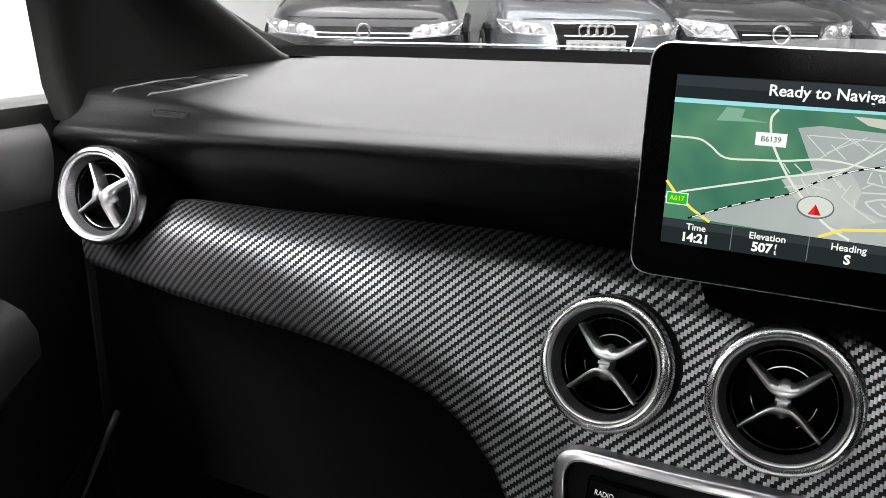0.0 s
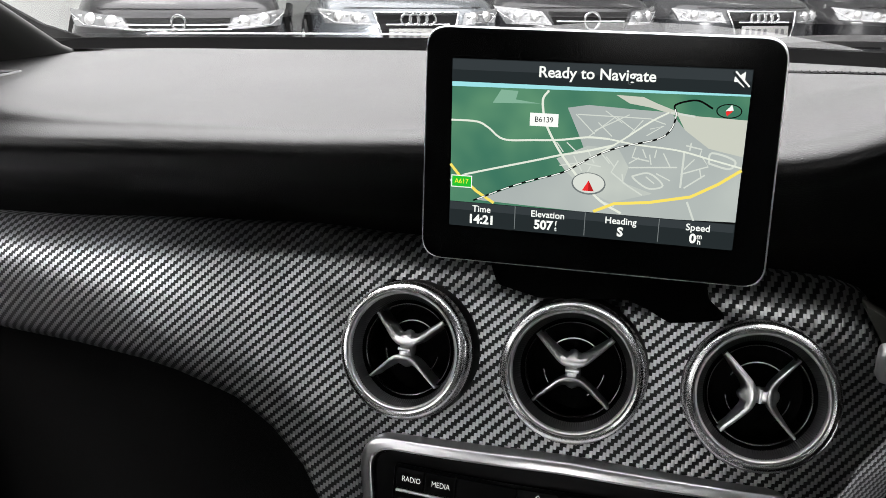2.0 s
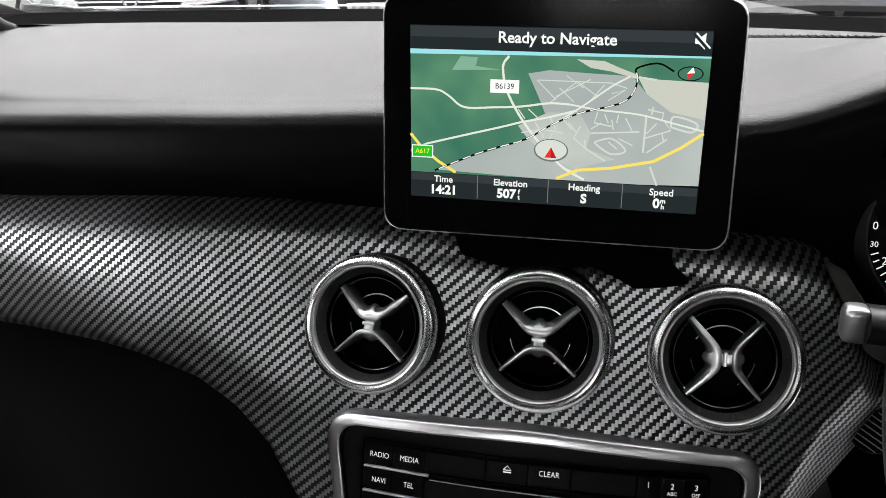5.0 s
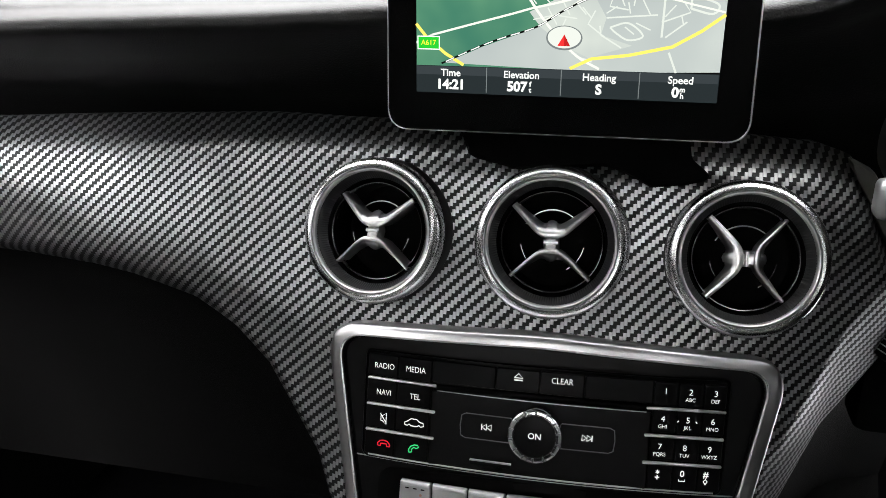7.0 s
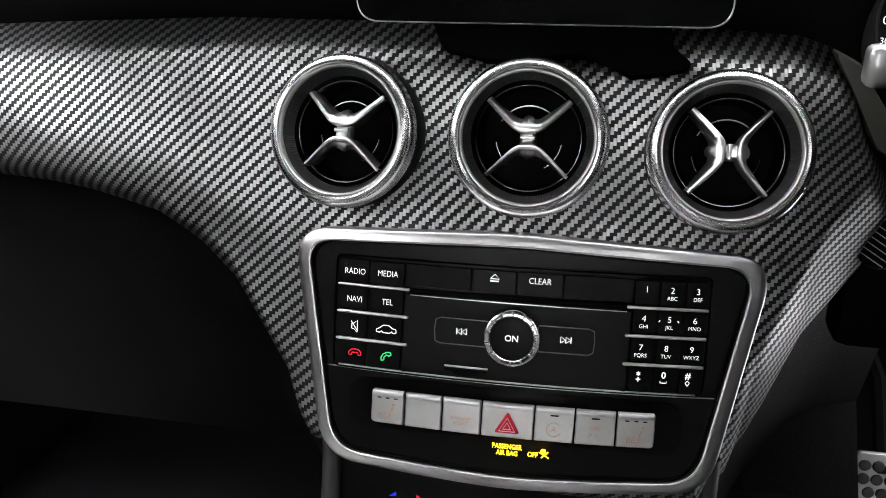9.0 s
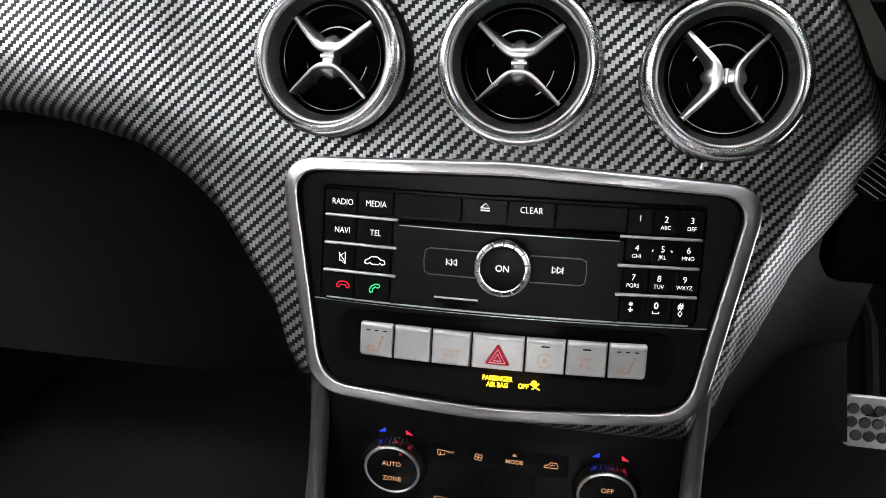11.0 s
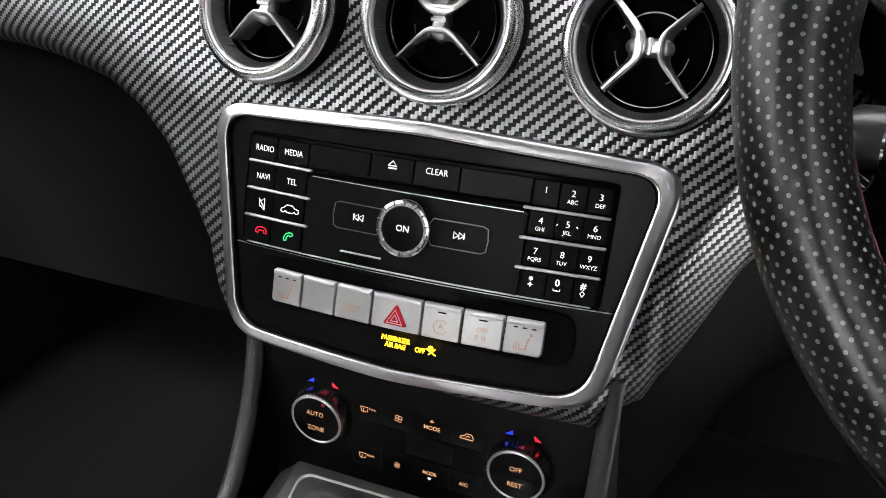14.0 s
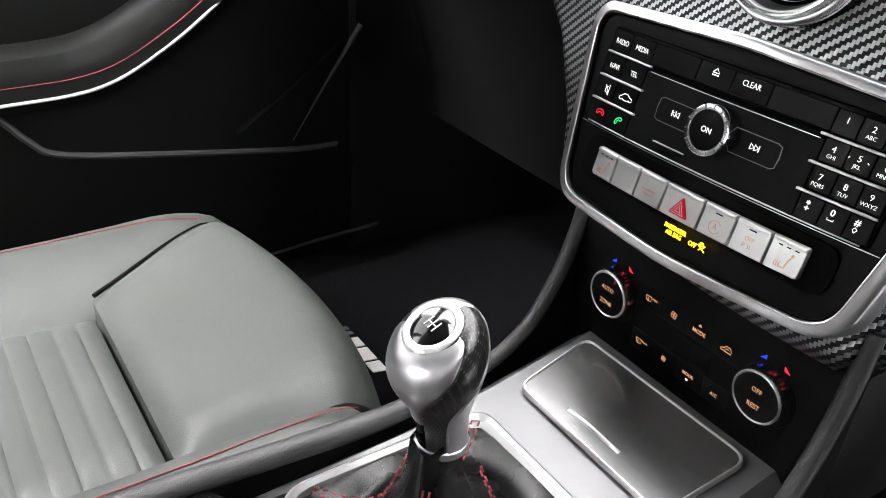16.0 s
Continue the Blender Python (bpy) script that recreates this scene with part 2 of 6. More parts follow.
def sheet(rows, closed_u=False, closed_v=False, uv=None):
    """A surface through rows of points (lists of the same length)."""
    bm = bmesh.new()
    vs = [[bm.verts.new(p) for p in r] for r in rows]
    lay = bm.loops.layers.uv.new("UVMap") if uv else None
    nr, nc = len(rows), len(rows[0])
    for i in range(nr if closed_u else nr - 1):
        for j in range(nc if closed_v else nc - 1):
            idx = [(i, j), (i, j + 1), (i + 1, j + 1), (i + 1, j)]
            q = [vs[a % nr][b % nc] for a, b in idx]
            if len({v.index if v.index >= 0 else id(v) for v in q}) < 3:
                continue
            f = bm.faces.new(q)
            if uv:
                for lp, (a, b) in zip(f.loops, idx):
                    lp[lay].uv = uv(a, b)
    return bm


def lathe(profile, n=48, cap=False):
    """Turns (r, z) pairs round z."""
    rows = [[(r * math.cos(2 * math.pi * k / n), r * math.sin(2 * math.pi * k / n), z) for k in range(n)] for r, z in profile]
    bm = sheet(rows, closed_v=True)
    if cap:
        bm.verts.ensure_lookup_table()
        bm.faces.new([bm.verts[(len(rows) - 1) * n + k] for k in range(n)])
    bmesh.ops.recalc_face_normals(bm, faces=bm.faces[:])
    return bm


def tube(points, r, n=10, flat=1.0):
    """A round bar along points; r may be a list."""
    pts = [Vector(p) for p in points]
    rows = []
    up = Vector((0, 0, 1))
    for i, p in enumerate(pts):
        d = (pts[min(i + 1, len(pts) - 1)] - pts[max(i - 1, 0)]).normalized()
        a = d.cross(up)
        if a.length < 1e-4:
            a = d.cross(Vector((0, 1, 0)))
        a.normalize()
        b = a.cross(d).normalized()
        rr = r[i] if isinstance(r, (list, tuple)) else r
        rows.append([tuple(p + a * rr * math.cos(2 * math.pi * k / n) + b * rr * flat * math.sin(2 * math.pi * k / n)) for k in range(n)])
    bm = sheet(rows, closed_v=True)
    bm.verts.ensure_lookup_table()
    bm.faces.new([bm.verts[k] for k in range(n)][::-1])
    bm.faces.new([bm.verts[(len(rows) - 1) * n + k] for k in range(n)])
    bmesh.ops.recalc_face_normals(bm, faces=bm.faces[:])
    return bm


def smoothpath(points, steps=8):
    """Catmull-Rom through points."""
    P = [Vector(p) for p in points]
    P = [2 * P[0] - P[1]] + P + [2 * P[-1] - P[-2]]
    out = []
    for i in range(1, len(P) - 2):
        for k in range(steps):
            t = k / steps
            out.append(0.5 * (2 * P[i] + (P[i + 1] - P[i - 1]) * t + (2 * P[i - 1] - 5 * P[i] + 4 * P[i + 1] - P[i + 2]) * t * t + (3 * P[i] - P[i - 1] - 3 * P[i + 1] + P[i + 2]) * t ** 3))
    out.append(P[-2])
    return out


def rounded(corners, seg=8):
    """A closed outline from (x, y, radius) corners."""
    out = []
    n = len(corners)
    for i in range(n):
        p0, p1, p2 = (Vector(corners[(i + k) % n][:2]) for k in (-1, 0, 1))
        r = corners[i][2]
        a, b = (p0 - p1).normalized(), (p2 - p1).normalized()
        half = math.acos(max(-1, min(1, a.dot(b)))) / 2
        if r <= 0 or half > 1.565:
            out.append(p1)
            continue
        d = min(r / math.tan(half), (p0 - p1).length * 0.49, (p2 - p1).length * 0.49)
        s, e = p1 + a * d, p1 + b * d
        for k in range(seg + 1):
            t = k / seg
            out.append((1 - t) ** 2 * s + 2 * t * (1 - t) * p1 + t * t * e)
    return [(v.x, v.y) for v in out]


def evenly(outline, n):
    """n points at even steps along a closed outline."""
    P = [Vector(p) for p in outline] + [Vector(outline[0])]
    L = [0]
    for a, b in zip(P, P[1:]):
        L.append(L[-1] + (b - a).length)
    out, j = [], 0
    for k in range(n):
        s = L[-1] * k / n
        while L[j + 1] < s:
            j += 1
        t = (s - L[j]) / max(1e-9, L[j + 1] - L[j])
        out.append(tuple(P[j].lerp(P[j + 1], t)))
    return out


def rrect(x0, y0, x1, y1, r):
    return rounded([(x0, y0, r), (x1, y0, r), (x1, y1, r), (x0, y1, r)])


def slab(outline, z0, z1, edge=0.0):
    """A flat plate of that outline between z0 and z1, with a softened top edge."""
    bm = bmesh.new()
    cx, cy = sum(p[0] for p in outline) / len(outline), sum(p[1] for p in outline) / len(outline)
    levels = [(0, z0), (0, z1 - edge), (edge, z1)] if edge else [(0, z0), (0, z1)]
    rings = []
    for inset, z in levels:
        ring = []
        for x, y in outline:
            d = Vector((cx - x, cy - y))
            k = inset / max(d.length, 1e-6)
            ring.append(bm.verts.new((x + d.x * k, y + d.y * k, z)))
        rings.append(ring)
    n = len(outline)
    for a, b in zip(rings, rings[1:]):
        for i in range(n):
            bm.faces.new((a[i], a[(i + 1) % n], b[(i + 1) % n], b[i]))
    bm.faces.new(rings[-1])
    bm.faces.new(rings[0][::-1])
    bmesh.ops.recalc_face_normals(bm, faces=bm.faces[:])
    return bm


def frame_loop(outer, inner, section, n=160):
    """A frame between two outlines; section: (share of the way in, height) pairs."""
    if len(outer) == len(inner):
        # matching corners: keep them paired, and split the long sides
        m = len(outer)
        step = sum(math.dist(outer[i][:2], outer[(i + 1) % m][:2]) for i in range(m)) / n
        A, B = [], []
        for i in range(m):
            k = max(1, math.ceil(math.dist(outer[i][:2], outer[(i + 1) % m][:2]) / step))
            for q in range(k):
                for src, dst in ((outer, A), (inner, B)):
                    (x0, y0), (x1, y1) = src[i][:2], src[(i + 1) % m][:2]
                    dst.append((x0 + (x1 - x0) * q / k, y0 + (y1 - y0) * q / k))
    else:
        A, B = evenly(outer, n), evenly(inner, n)
    rows = [[(a[0] + (b[0] - a[0]) * f, a[1] + (b[1] - a[1]) * f, h) for a, b in zip(A, B)] for f, h in section]
    bm = sheet(rows, closed_v=True)
    bmesh.ops.recalc_face_normals(bm, faces=bm.faces[:])
    return bm


def line(points, w, z=0.0, t=0.0002):
    """A flat stroke of width w along 2D points."""
    P = [Vector(p) for p in points]
    bm = bmesh.new()
    top, low = [], []
    for i, p in enumerate(P):
        d = (P[min(i + 1, len(P) - 1)] - P[max(i - 1, 0)]).normalized()
        nrm = Vector((-d.y, d.x)) * w / 2
        top.append([bm.verts.new((*(p + nrm), z + t)), bm.verts.new((*(p - nrm), z + t))])
        low.append([bm.verts.new((*(p + nrm), z)), bm.verts.new((*(p - nrm), z))])
    for i in range(len(P) - 1):
        bm.faces.new((top[i][0], top[i][1], top[i + 1][1], top[i + 1][0]))
        bm.faces.new((top[i][0], top[i + 1][0], low[i + 1][0], low[i][0]))
        bm.faces.new((top[i][1], low[i][1], low[i + 1][1], top[i + 1][1]))
    bmesh.ops.recalc_face_normals(bm, faces=bm.faces[:])
    return bm


def words(text, size, at, z, material, parent, name="lettering", bold=0.0, squeeze=1.0):
    """Raised lettering centred on at in the parent's plane."""
    cu = bpy.data.curves.new("text", "FONT")
    cu.body, cu.size, cu.align_x, cu.align_y = text, size, "CENTER", "CENTER"
    cu.extrude, cu.offset, cu.resolution_u = 0.00008, bold, 3
    tmp = bpy.data.objects.new("text", cu)
    scene.collection.objects.link(tmp)
    bpy.context.view_layer.update()
    me = bpy.data.meshes.new_from_object(tmp.evaluated_get(bpy.context.evaluated_depsgraph_get()))
    bpy.data.objects.remove(tmp)
    me.name = name
    me.materials.clear()
    me.materials.append(material)
    me.transform(Matrix.LocRotScale((at[0], at[1], z + 0.0001), None, (squeeze, 1, 1)))
    ob = new(name, me)
    ob.parent = parent
    return ob


def interp(x, xs, ys):
    return float(np.interp(x, xs, ys))
M["knobchrome"] = varied(node_mat("dark_ribbed_chrome", (0.58, 0.58, 0.59), 0.22, 1.0), 60, 0.1)
M["trimsilver"] = brushed(varied(node_mat("silver_grey_trim", (0.17, 0.17, 0.174), 0.34, 0.5), 20, 0.1))
M["trimgrey"] = varied(node_mat("glossy_grey_cover", (0.20, 0.20, 0.20), 0.20, 0.75, 0.4), 15, 0.06, 0.02)
M["bootleather"] = grain(varied(node_mat("soft_black_leather", (0.004, 0.004, 0.004), 0.27, 0, 0, 0.32), 20, 0.2), 500, 0.2, 0.0005)
M["pillar"] = grain(varied(node_mat("dark_grey_pillar_plastic", (0.007, 0.0072, 0.0068), 0.5, 0, 0, 0.22), 8, 0.15), 1200, 0.15, 0.0003, "noise")
M["blade"] = varied(node_mat("satin_chrome", (0.88, 0.88, 0.89), 0.36, 1.0), 60, 0.08, 0.04)
M["railvinyl"] = grain(varied(node_mat("grained_black_vinyl", (0.048, 0.048, 0.048), 0.40), 8, 0.15), 800, 0.5, 0.0006)
M["knobsilver"] = brushed(varied(node_mat("satin_knob_silver", (0.43, 0.43, 0.44), 0.36, 0.98), 40, 0.06, 0.03), 0.04)
M["stalk"] = grain(varied(node_mat("satin_stalk_plastic", (0.014, 0.014, 0.0145), 0.34, 0, 0, 0.45), 20, 0.15), 1500, 0.1, 0.0002, "noise")
M["spokegrey"] = brushed(varied(node_mat("satin_grey_spoke", (0.24, 0.235, 0.23), 0.36, 0.35), 30, 0.08), 0.05)
M["surround"] = varied(node_mat("dull_olive_grey_plastic", (0.045, 0.045, 0.038), 0.5), 15, 0.15)
M["doorplastic"] = grain(varied(node_mat("black_door_plastic", (0.0055, 0.0064, 0.0055), 0.5, 0, 0, 0.2), 5, 0.3), 900, 0.25, 0.0004)
# near-black for the painted shade under the display, and for its stand
M["shade"] = varied(node_mat("matt_shade_black", (0.0009, 0.0009, 0.0009), 0.9, 0, 0, 0.02), 30, 0.3)
M["ring"] = varied(node_mat("satin_chrome_ring", (0.74, 0.74, 0.75), 0.25, 1.0), 50, 0.05, 0.03)
M["displayblack"] = varied(node_mat("black_display_glass", (0.0015, 0.0015, 0.0016), 0.14, 0, 0, 0.07), 40, 0.2, 0.03)

# ---- showroom ----
def structure(name, bm, material, label, category, smooth=False):
    return tagged(obj(name, bm, material, smooth), label, category, kind="structure")


structure("ground", box(40, 40, 0.1, (0, 4, -0.05)), M["floor"], "polished grey showroom floor", "floor")
structure("wall_north", box(40, 0.2, 4.2, (0, 17, 2.1)), M["wall"], "plain white showroom wall", "wall")
structure("wall_south", box(40, 0.2, 4.2, (0, -9, 2.1)), M["wall"], "plain white showroom wall", "wall")
structure("wall_west", box(0.2, 26, 4.2, (-8.6, 4, 2.1)), M["wall"], "plain white showroom wall", "wall")
structure("wall_east", box(0.2, 26, 4.2, (13, 4, 2.1)), M["wall"], "plain white showroom wall", "wall")
structure("ceiling", box(40, 40, 0.2, (0, 4, 4.2)), M["ceil"], "white showroom ceiling", "ceiling")

strip = thing("ceiling_light", pose(-6, 12, 4.06), "white ceiling strip light, switched on", "ceiling light", "ceiling strip lights")
part("housing", box(1.5, 0.3, 0.06, (0, 0, 0.01), 0.01), M["wall"], strip)
part("diffuser", box(1.42, 0.24, 0.03, (0, 0, -0.03), 0.008), M["lamp"], strip, "glowing white diffuser")
for ix in range(5):
    for iy in range(5):
        if (ix, iy) != (0, 4):
            copy_thing(strip, pose(-6 + 3.5 * ix, -4 + 4 * iy, 4.06))
# added fill lamps without fittings; the rear one is narrowed to suit the fascia
area_lamp("ceiling_light_glow", (0, 5.2, 4.0), (0, 5.2, 0), 14, 9, LAMP_FRONT)
area_lamp("ceiling_light_glow", (-0.32, -4.0, 4.0), (-0.32, -4.0, 0), 3.3, 6, LAMP_REAR)


# ---- parked cars ----
def nose_y(x, z):
    """How far back the front skin of a parked car lies."""
    zz = interp(z, (0.2, 0.34, 0.6, 0.72, 0.80, 0.86, 0.95, 1.0), (0.10, 0.0, 0.0, 0.05, 0.16, 0.45, 1.05, 1.35))
    return zz + 0.42 * (abs(x) / 0.89) ** 3 * max(0.0, 1 - zz / 1.3)


def skin_patch(fx, n=14, lift=0.012, back=0.03):
    """A plate on the front skin; fx(s, t) gives x, z for s, t in 0..1."""
    rows = []
    for i in range(n + 1):
        r = []
        for j in range(n + 1):
            x, z = fx(i / n, j / n)
            r.append((x, nose_y(x, z) - lift, z))
        rows.append(r)
    bm = sheet(rows)
    res = bmesh.ops.extrude_face_region(bm, geom=bm.faces[:])
    bmesh.ops.translate(bm, vec=(0, back, 0), verts=[v for v in res["geom"] if isinstance(v, bmesh.types.BMVert)])
    bmesh.ops.recalc_face_normals(bm, faces=bm.faces[:])
    return bm


def quad(a, b, c, d):
    """A patch with straight sides through four (x, z) corners."""
    def f(s, t):
        p, q = Vector(a).lerp(Vector(b), s), Vector(d).lerp(Vector(c), s)
        v = p.lerp(q, t)
        return v.x, v.y
    return f


def parked_car(m, paint, label, style):
    car = thing("parked_car", m, label, "car", "cars parked in a row")
    hw = 0.89
    # lower body, lofted from nose to tail
    st = [(0.0, 0.30, 0.60), (0.02, 0.24, 0.66), (0.08, 0.2, 0.74), (0.2, 0.19, 0.81), (0.45, 0.19, 0.865), (0.8, 0.19, 0.915), (1.15, 0.19, 0.965),
          (1.6, 0.19, 0.98), (2.4, 0.19, 0.99), (3.2, 0.2, 1.0), (3.8, 0.22, 1.0), (4.1, 0.28, 0.97), (4.2, 0.36, 0.9)]
    rows = []
    for y, zb, zt in st:
        r = []
        for k in range(25):
            s = -1 + 2 * k / 24
            a = abs(s)
            ang = a * math.pi / 2
            x = math.copysign(hw * min(1, 1.02 * math.sin(ang) ** 0.75), s) if a else 0
            z = zt - 0.05 * (a ** 2) if a < 0.55 else zt - 0.05 * 0.3 - (zt - 0.015 - zb) * ((a - 0.55) / 0.45) ** 1.3
            sweep = 0.42 * (abs(x) / hw) ** 3 * max(0.0, 1 - y / 1.3)
            tail = -0.25 * (abs(x) / hw) ** 3 * max(0.0, (y - 3.2) / 1.0)
            r.append((x, y + sweep + tail, z))
        rows.append(r)
    front = [(x, y + 0.0, interp(abs(x), (0, hw), (0.24, 0.3))) for x, y, z in rows[0]]
    bm = sheet([front] + rows)
    bmesh.ops.recalc_face_normals(bm, faces=bm.faces[:])
    part("body", bm, paint, car)
    # glasshouse and roof
    gst = [(1.12, 0.74, 0.97, 0.62), (1.5, 0.74, 1.16, 0.60), (2.0, 0.75, 1.38, 0.58), (2.6, 0.75, 1.43, 0.58), (3.3, 0.74, 1.40, 0.57), (3.8, 0.72, 1.25, 0.56), (4.05, 0.7, 0.98, 0.55)]
    rows = []
    for y, wb, zt, wt in gst:
        prof = [(-wb, 0.94), (-wb + 0.04, 1.0), (-wt - 0.02, zt - 0.05), (-wt + 0.06, zt), (0, zt + 0.02), (wt - 0.06, zt), (wt + 0.02, zt - 0.05), (wb - 0.04, 1.0), (wb, 0.94)]
        rows.append([(x, y, max(0.94, z if z <= 1.0 or zt > 1.0 else zt)) for x, z in prof])
    part("glasshouse", sheet(rows), M["gloss"], car, "dark tinted glass")
    part("roof", sheet([[(x, y, z) for x, z in ((-0.55, zt + 0.008), (-0.3, zt + 0.022), (0, zt + 0.028), (0.3, zt + 0.022), (0.55, zt + 0.008))] for y, zt in ((1.95, 1.375), (2.6, 1.43), (3.3, 1.40), (3.6, 1.32))]), paint, car)
    # wheels
    for sx in (-1, 1):
        for y in (0.86, 3.42):
            mw = pose(sx * 0.83, y, 0.315, 0, 90 * sx, 0)
            w = new("wheel")
            w.parent, w.matrix_basis = car, mw
            part("arch", lathe([(0.0, 0.03), (0.37, 0.03), (0.37, 0.068), (0.0, 0.068)], 32), M["void"], w)
            part("tyre", lathe([(0.21, 0.02), (0.22, 0.085), (0.26, 0.095), (0.30, 0.09), (0.315, 0.06), (0.315, -0.1), (0.2, -0.1)], 40), M["rubber"], w)
            spokes = [box(0.205, 0.035, 0.02, (0.105, 0, 0.088), 0.006) for _ in range(5)]
            for k, b in enumerate(spokes):
                bmesh.ops.transform(b, matrix=Matrix.Rotation(2 * math.pi * k / 5, 4, "Z"), verts=b.verts)
            part("rim", join(lathe([(0.0, 0.06), (0.19, 0.06), (0.2, 0.095), (0.222, 0.095), (0.222, 0.05)], 40), lathe([(0, 0.1), (0.035, 0.1), (0.04, 0.085)], 20), *spokes), M["silver"], w, "five-spoke silver alloy rim")
    # front: lamps, grille, plate, lower intakes
    for sx in (-1, 1):
        a, b, c, d = style["lamp"]
        f = quad((sx * a[0], a[1]), (sx * b[0], b[1]), (sx * c[0], c[1]), (sx * d[0], d[1]))
        hl = part("headlight", skin_patch(f, 10, 0.015), M["lampglass"], car, "clear headlight")
        for u0 in (0.25, 0.62):
            cx, cz = f(u0, 0.5)
            ball = lathe([(0.0, 0.02), (0.025, 0.016), (0.045, 0.004), (0.055, -0.02)], 20)
            part("reflector", ball, M["button"], hl, "", Matrix.Translation((cx, nose_y(cx, cz) - 0.018, cz)) @ Matrix.Rotation(radians(90), 4, "X"))
        # daytime light strip and a ribbed reflector bowl behind the lens
        strip_pts = [f(u / 10, 0.12 if u < 8 else 0.12 + 0.3 * (u - 8)) for u in range(1, 11)]
        part("light_strip", tube([(x, nose_y(x, z) - 0.021, z) for x, z in strip_pts], 0.0032, 6), M["silver"], hl, "bright light strip")
        for u0, v0 in ((0.12, 0.62), (0.44, 0.70), (0.80, 0.66), (0.90, 0.40)):
            cx, cz = f(u0, v0)
            part("facet", box(0.05, 0.008, 0.018, (cx, nose_y(cx, cz) - 0.019, cz), 0.003), M["knobchrome"], hl)
        lo = quad((sx * 0.42, 0.30), (sx * 0.76, 0.32), (sx * 0.74, 0.45), (sx * 0.45, 0.41))
        part("side_intake", skin_patch(lo, 8, 0.006), M["void"], car)
    part("lower_intake", skin_patch(quad((-0.36, 0.27), (0.36, 0.27), (0.33, 0.39), (-0.33, 0.39)), 8, 0.006), M["void"], car)
    g = style["grille"]
    part("grille", skin_patch(quad(*g), 10, 0.010), M["satin"], car, "black radiator grille")
    for z in style["bars"]:
        wd = style["barw"]
        part("grille_bar", skin_patch(quad((-wd, z - 0.005), (wd, z - 0.005), (wd, z + 0.005), (-wd, z + 0.005)), 10, 0.022, 0.014), M["chrome"], car, "chrome grille bar")
    if style.get("rim"):
        for k in range(4):
            p, q = Vector(g[k]), Vector(g[(k + 1) % 4])
            pts = [p.lerp(q, t / 8) for t in range(9)]
            part("grille_surround", tube([(v.x, nose_y(v.x, v.y) - 0.014, v.y) for v in pts], 0.009, 6), M["chrome"], car, "chrome grille surround")
    bz = style["badge"]
    for bx in style["badgex"]:
        ring = lathe([(style["br"] - 0.020, 0.0), (style["br"] - 0.014, 0.01), (style["br"], 0.01), (style["br"] + 0.004, 0.0)], 24)
        part("badge", ring, M["chrome"], car, "plain chrome ring badge", Matrix.Translation((bx, nose_y(bx, bz) - 0.030, bz)) @ Matrix.Rotation(radians(90), 4, "X"))
    pz = style["plate"]
    plate = part("number_plate", box(0.52, 0.012, 0.111, (0, nose_y(0, pz) - 0.024, pz), 0.004), M["plate"], car, "white number plate")
    for k in range(7):
        if k != 4:
            part("plate_bar", box(0.036, 0.004, 0.055, (-0.2 + k * 0.066, nose_y(0, pz) - 0.031, pz), 0.001), M["grey"], plate)
    part("bonnet_gap", skin_patch(quad((-0.62, 0.752), (0.62, 0.752), (0.62, 0.757), (-0.62, 0.757)), 12, 0.003, 0.004), M["void"], car)
    for sx in (-1, 1):
        part("door_mirror", box(0.2, 0.1, 0.13, (sx * 0.96, 1.45, 1.03), 0.04, 3), paint, car)
    return car


def car_paint(name, c, metal):
    m = varied(node_mat(name, c, 0.25, metal, 0.75, 0.2), 3, 0.06, 0.02)
    m.node_tree.nodes["Principled BSDF"].inputs["Coat Roughness"].default_value = 0.06
    return m


M["plate"] = node_mat("white_plate", (0.30, 0.30, 0.29), 0.4)
M["lampglass"] = varied(node_mat("headlamp_lens", (0.26, 0.265, 0.27), 0.14, 0.5, 0.6), 25, 0.7, 0.05)
PAINT = {"black": car_paint("black_car_paint", (0.012, 0.012, 0.014), 0.2), "grey": car_paint("grey_car_paint", (0.17, 0.185, 0.2), 0.6),
         "white": car_paint("white_car_paint", (0.75, 0.75, 0.75), 0.0), "dark": car_paint("dark_grey_car_paint", (0.05, 0.052, 0.056), 0.4)}
WIDE = dict(lamp=((0.36, 0.60), (0.80, 0.62), (0.84, 0.75), (0.42, 0.69)), grille=((-0.36, 0.60), (0.36, 0.60), (0.40, 0.69), (-0.40, 0.69)), bars=(0.640, 0.605), barw=0.40, badge=0.655, badgex=(0,), br=0.06, plate=0.46)
TALL = dict(lamp=((0.40, 0.61), (0.78, 0.62), (0.83, 0.74), (0.44, 0.71)), grille=((-0.27, 0.36), (0.27, 0.36), (0.38, 0.72), (-0.38, 0.72)), bars=(0.44, 0.50, 0.62), barw=0.28, badge=0.66, badgex=(-0.11, -0.037, 0.037, 0.11), br=0.052, plate=0.53, rim=True)
STAR = dict(lamp=((0.38, 0.60), (0.76, 0.60), (0.84, 0.76), (0.46, 0.72)), grille=((-0.33, 0.53), (0.33, 0.53), (0.40, 0.72), (-0.40, 0.72)), bars=(0.635,), barw=0.34, badge=0.64, badgex=(0,), br=0.085, plate=0.47)
ROWTURN = 30.0
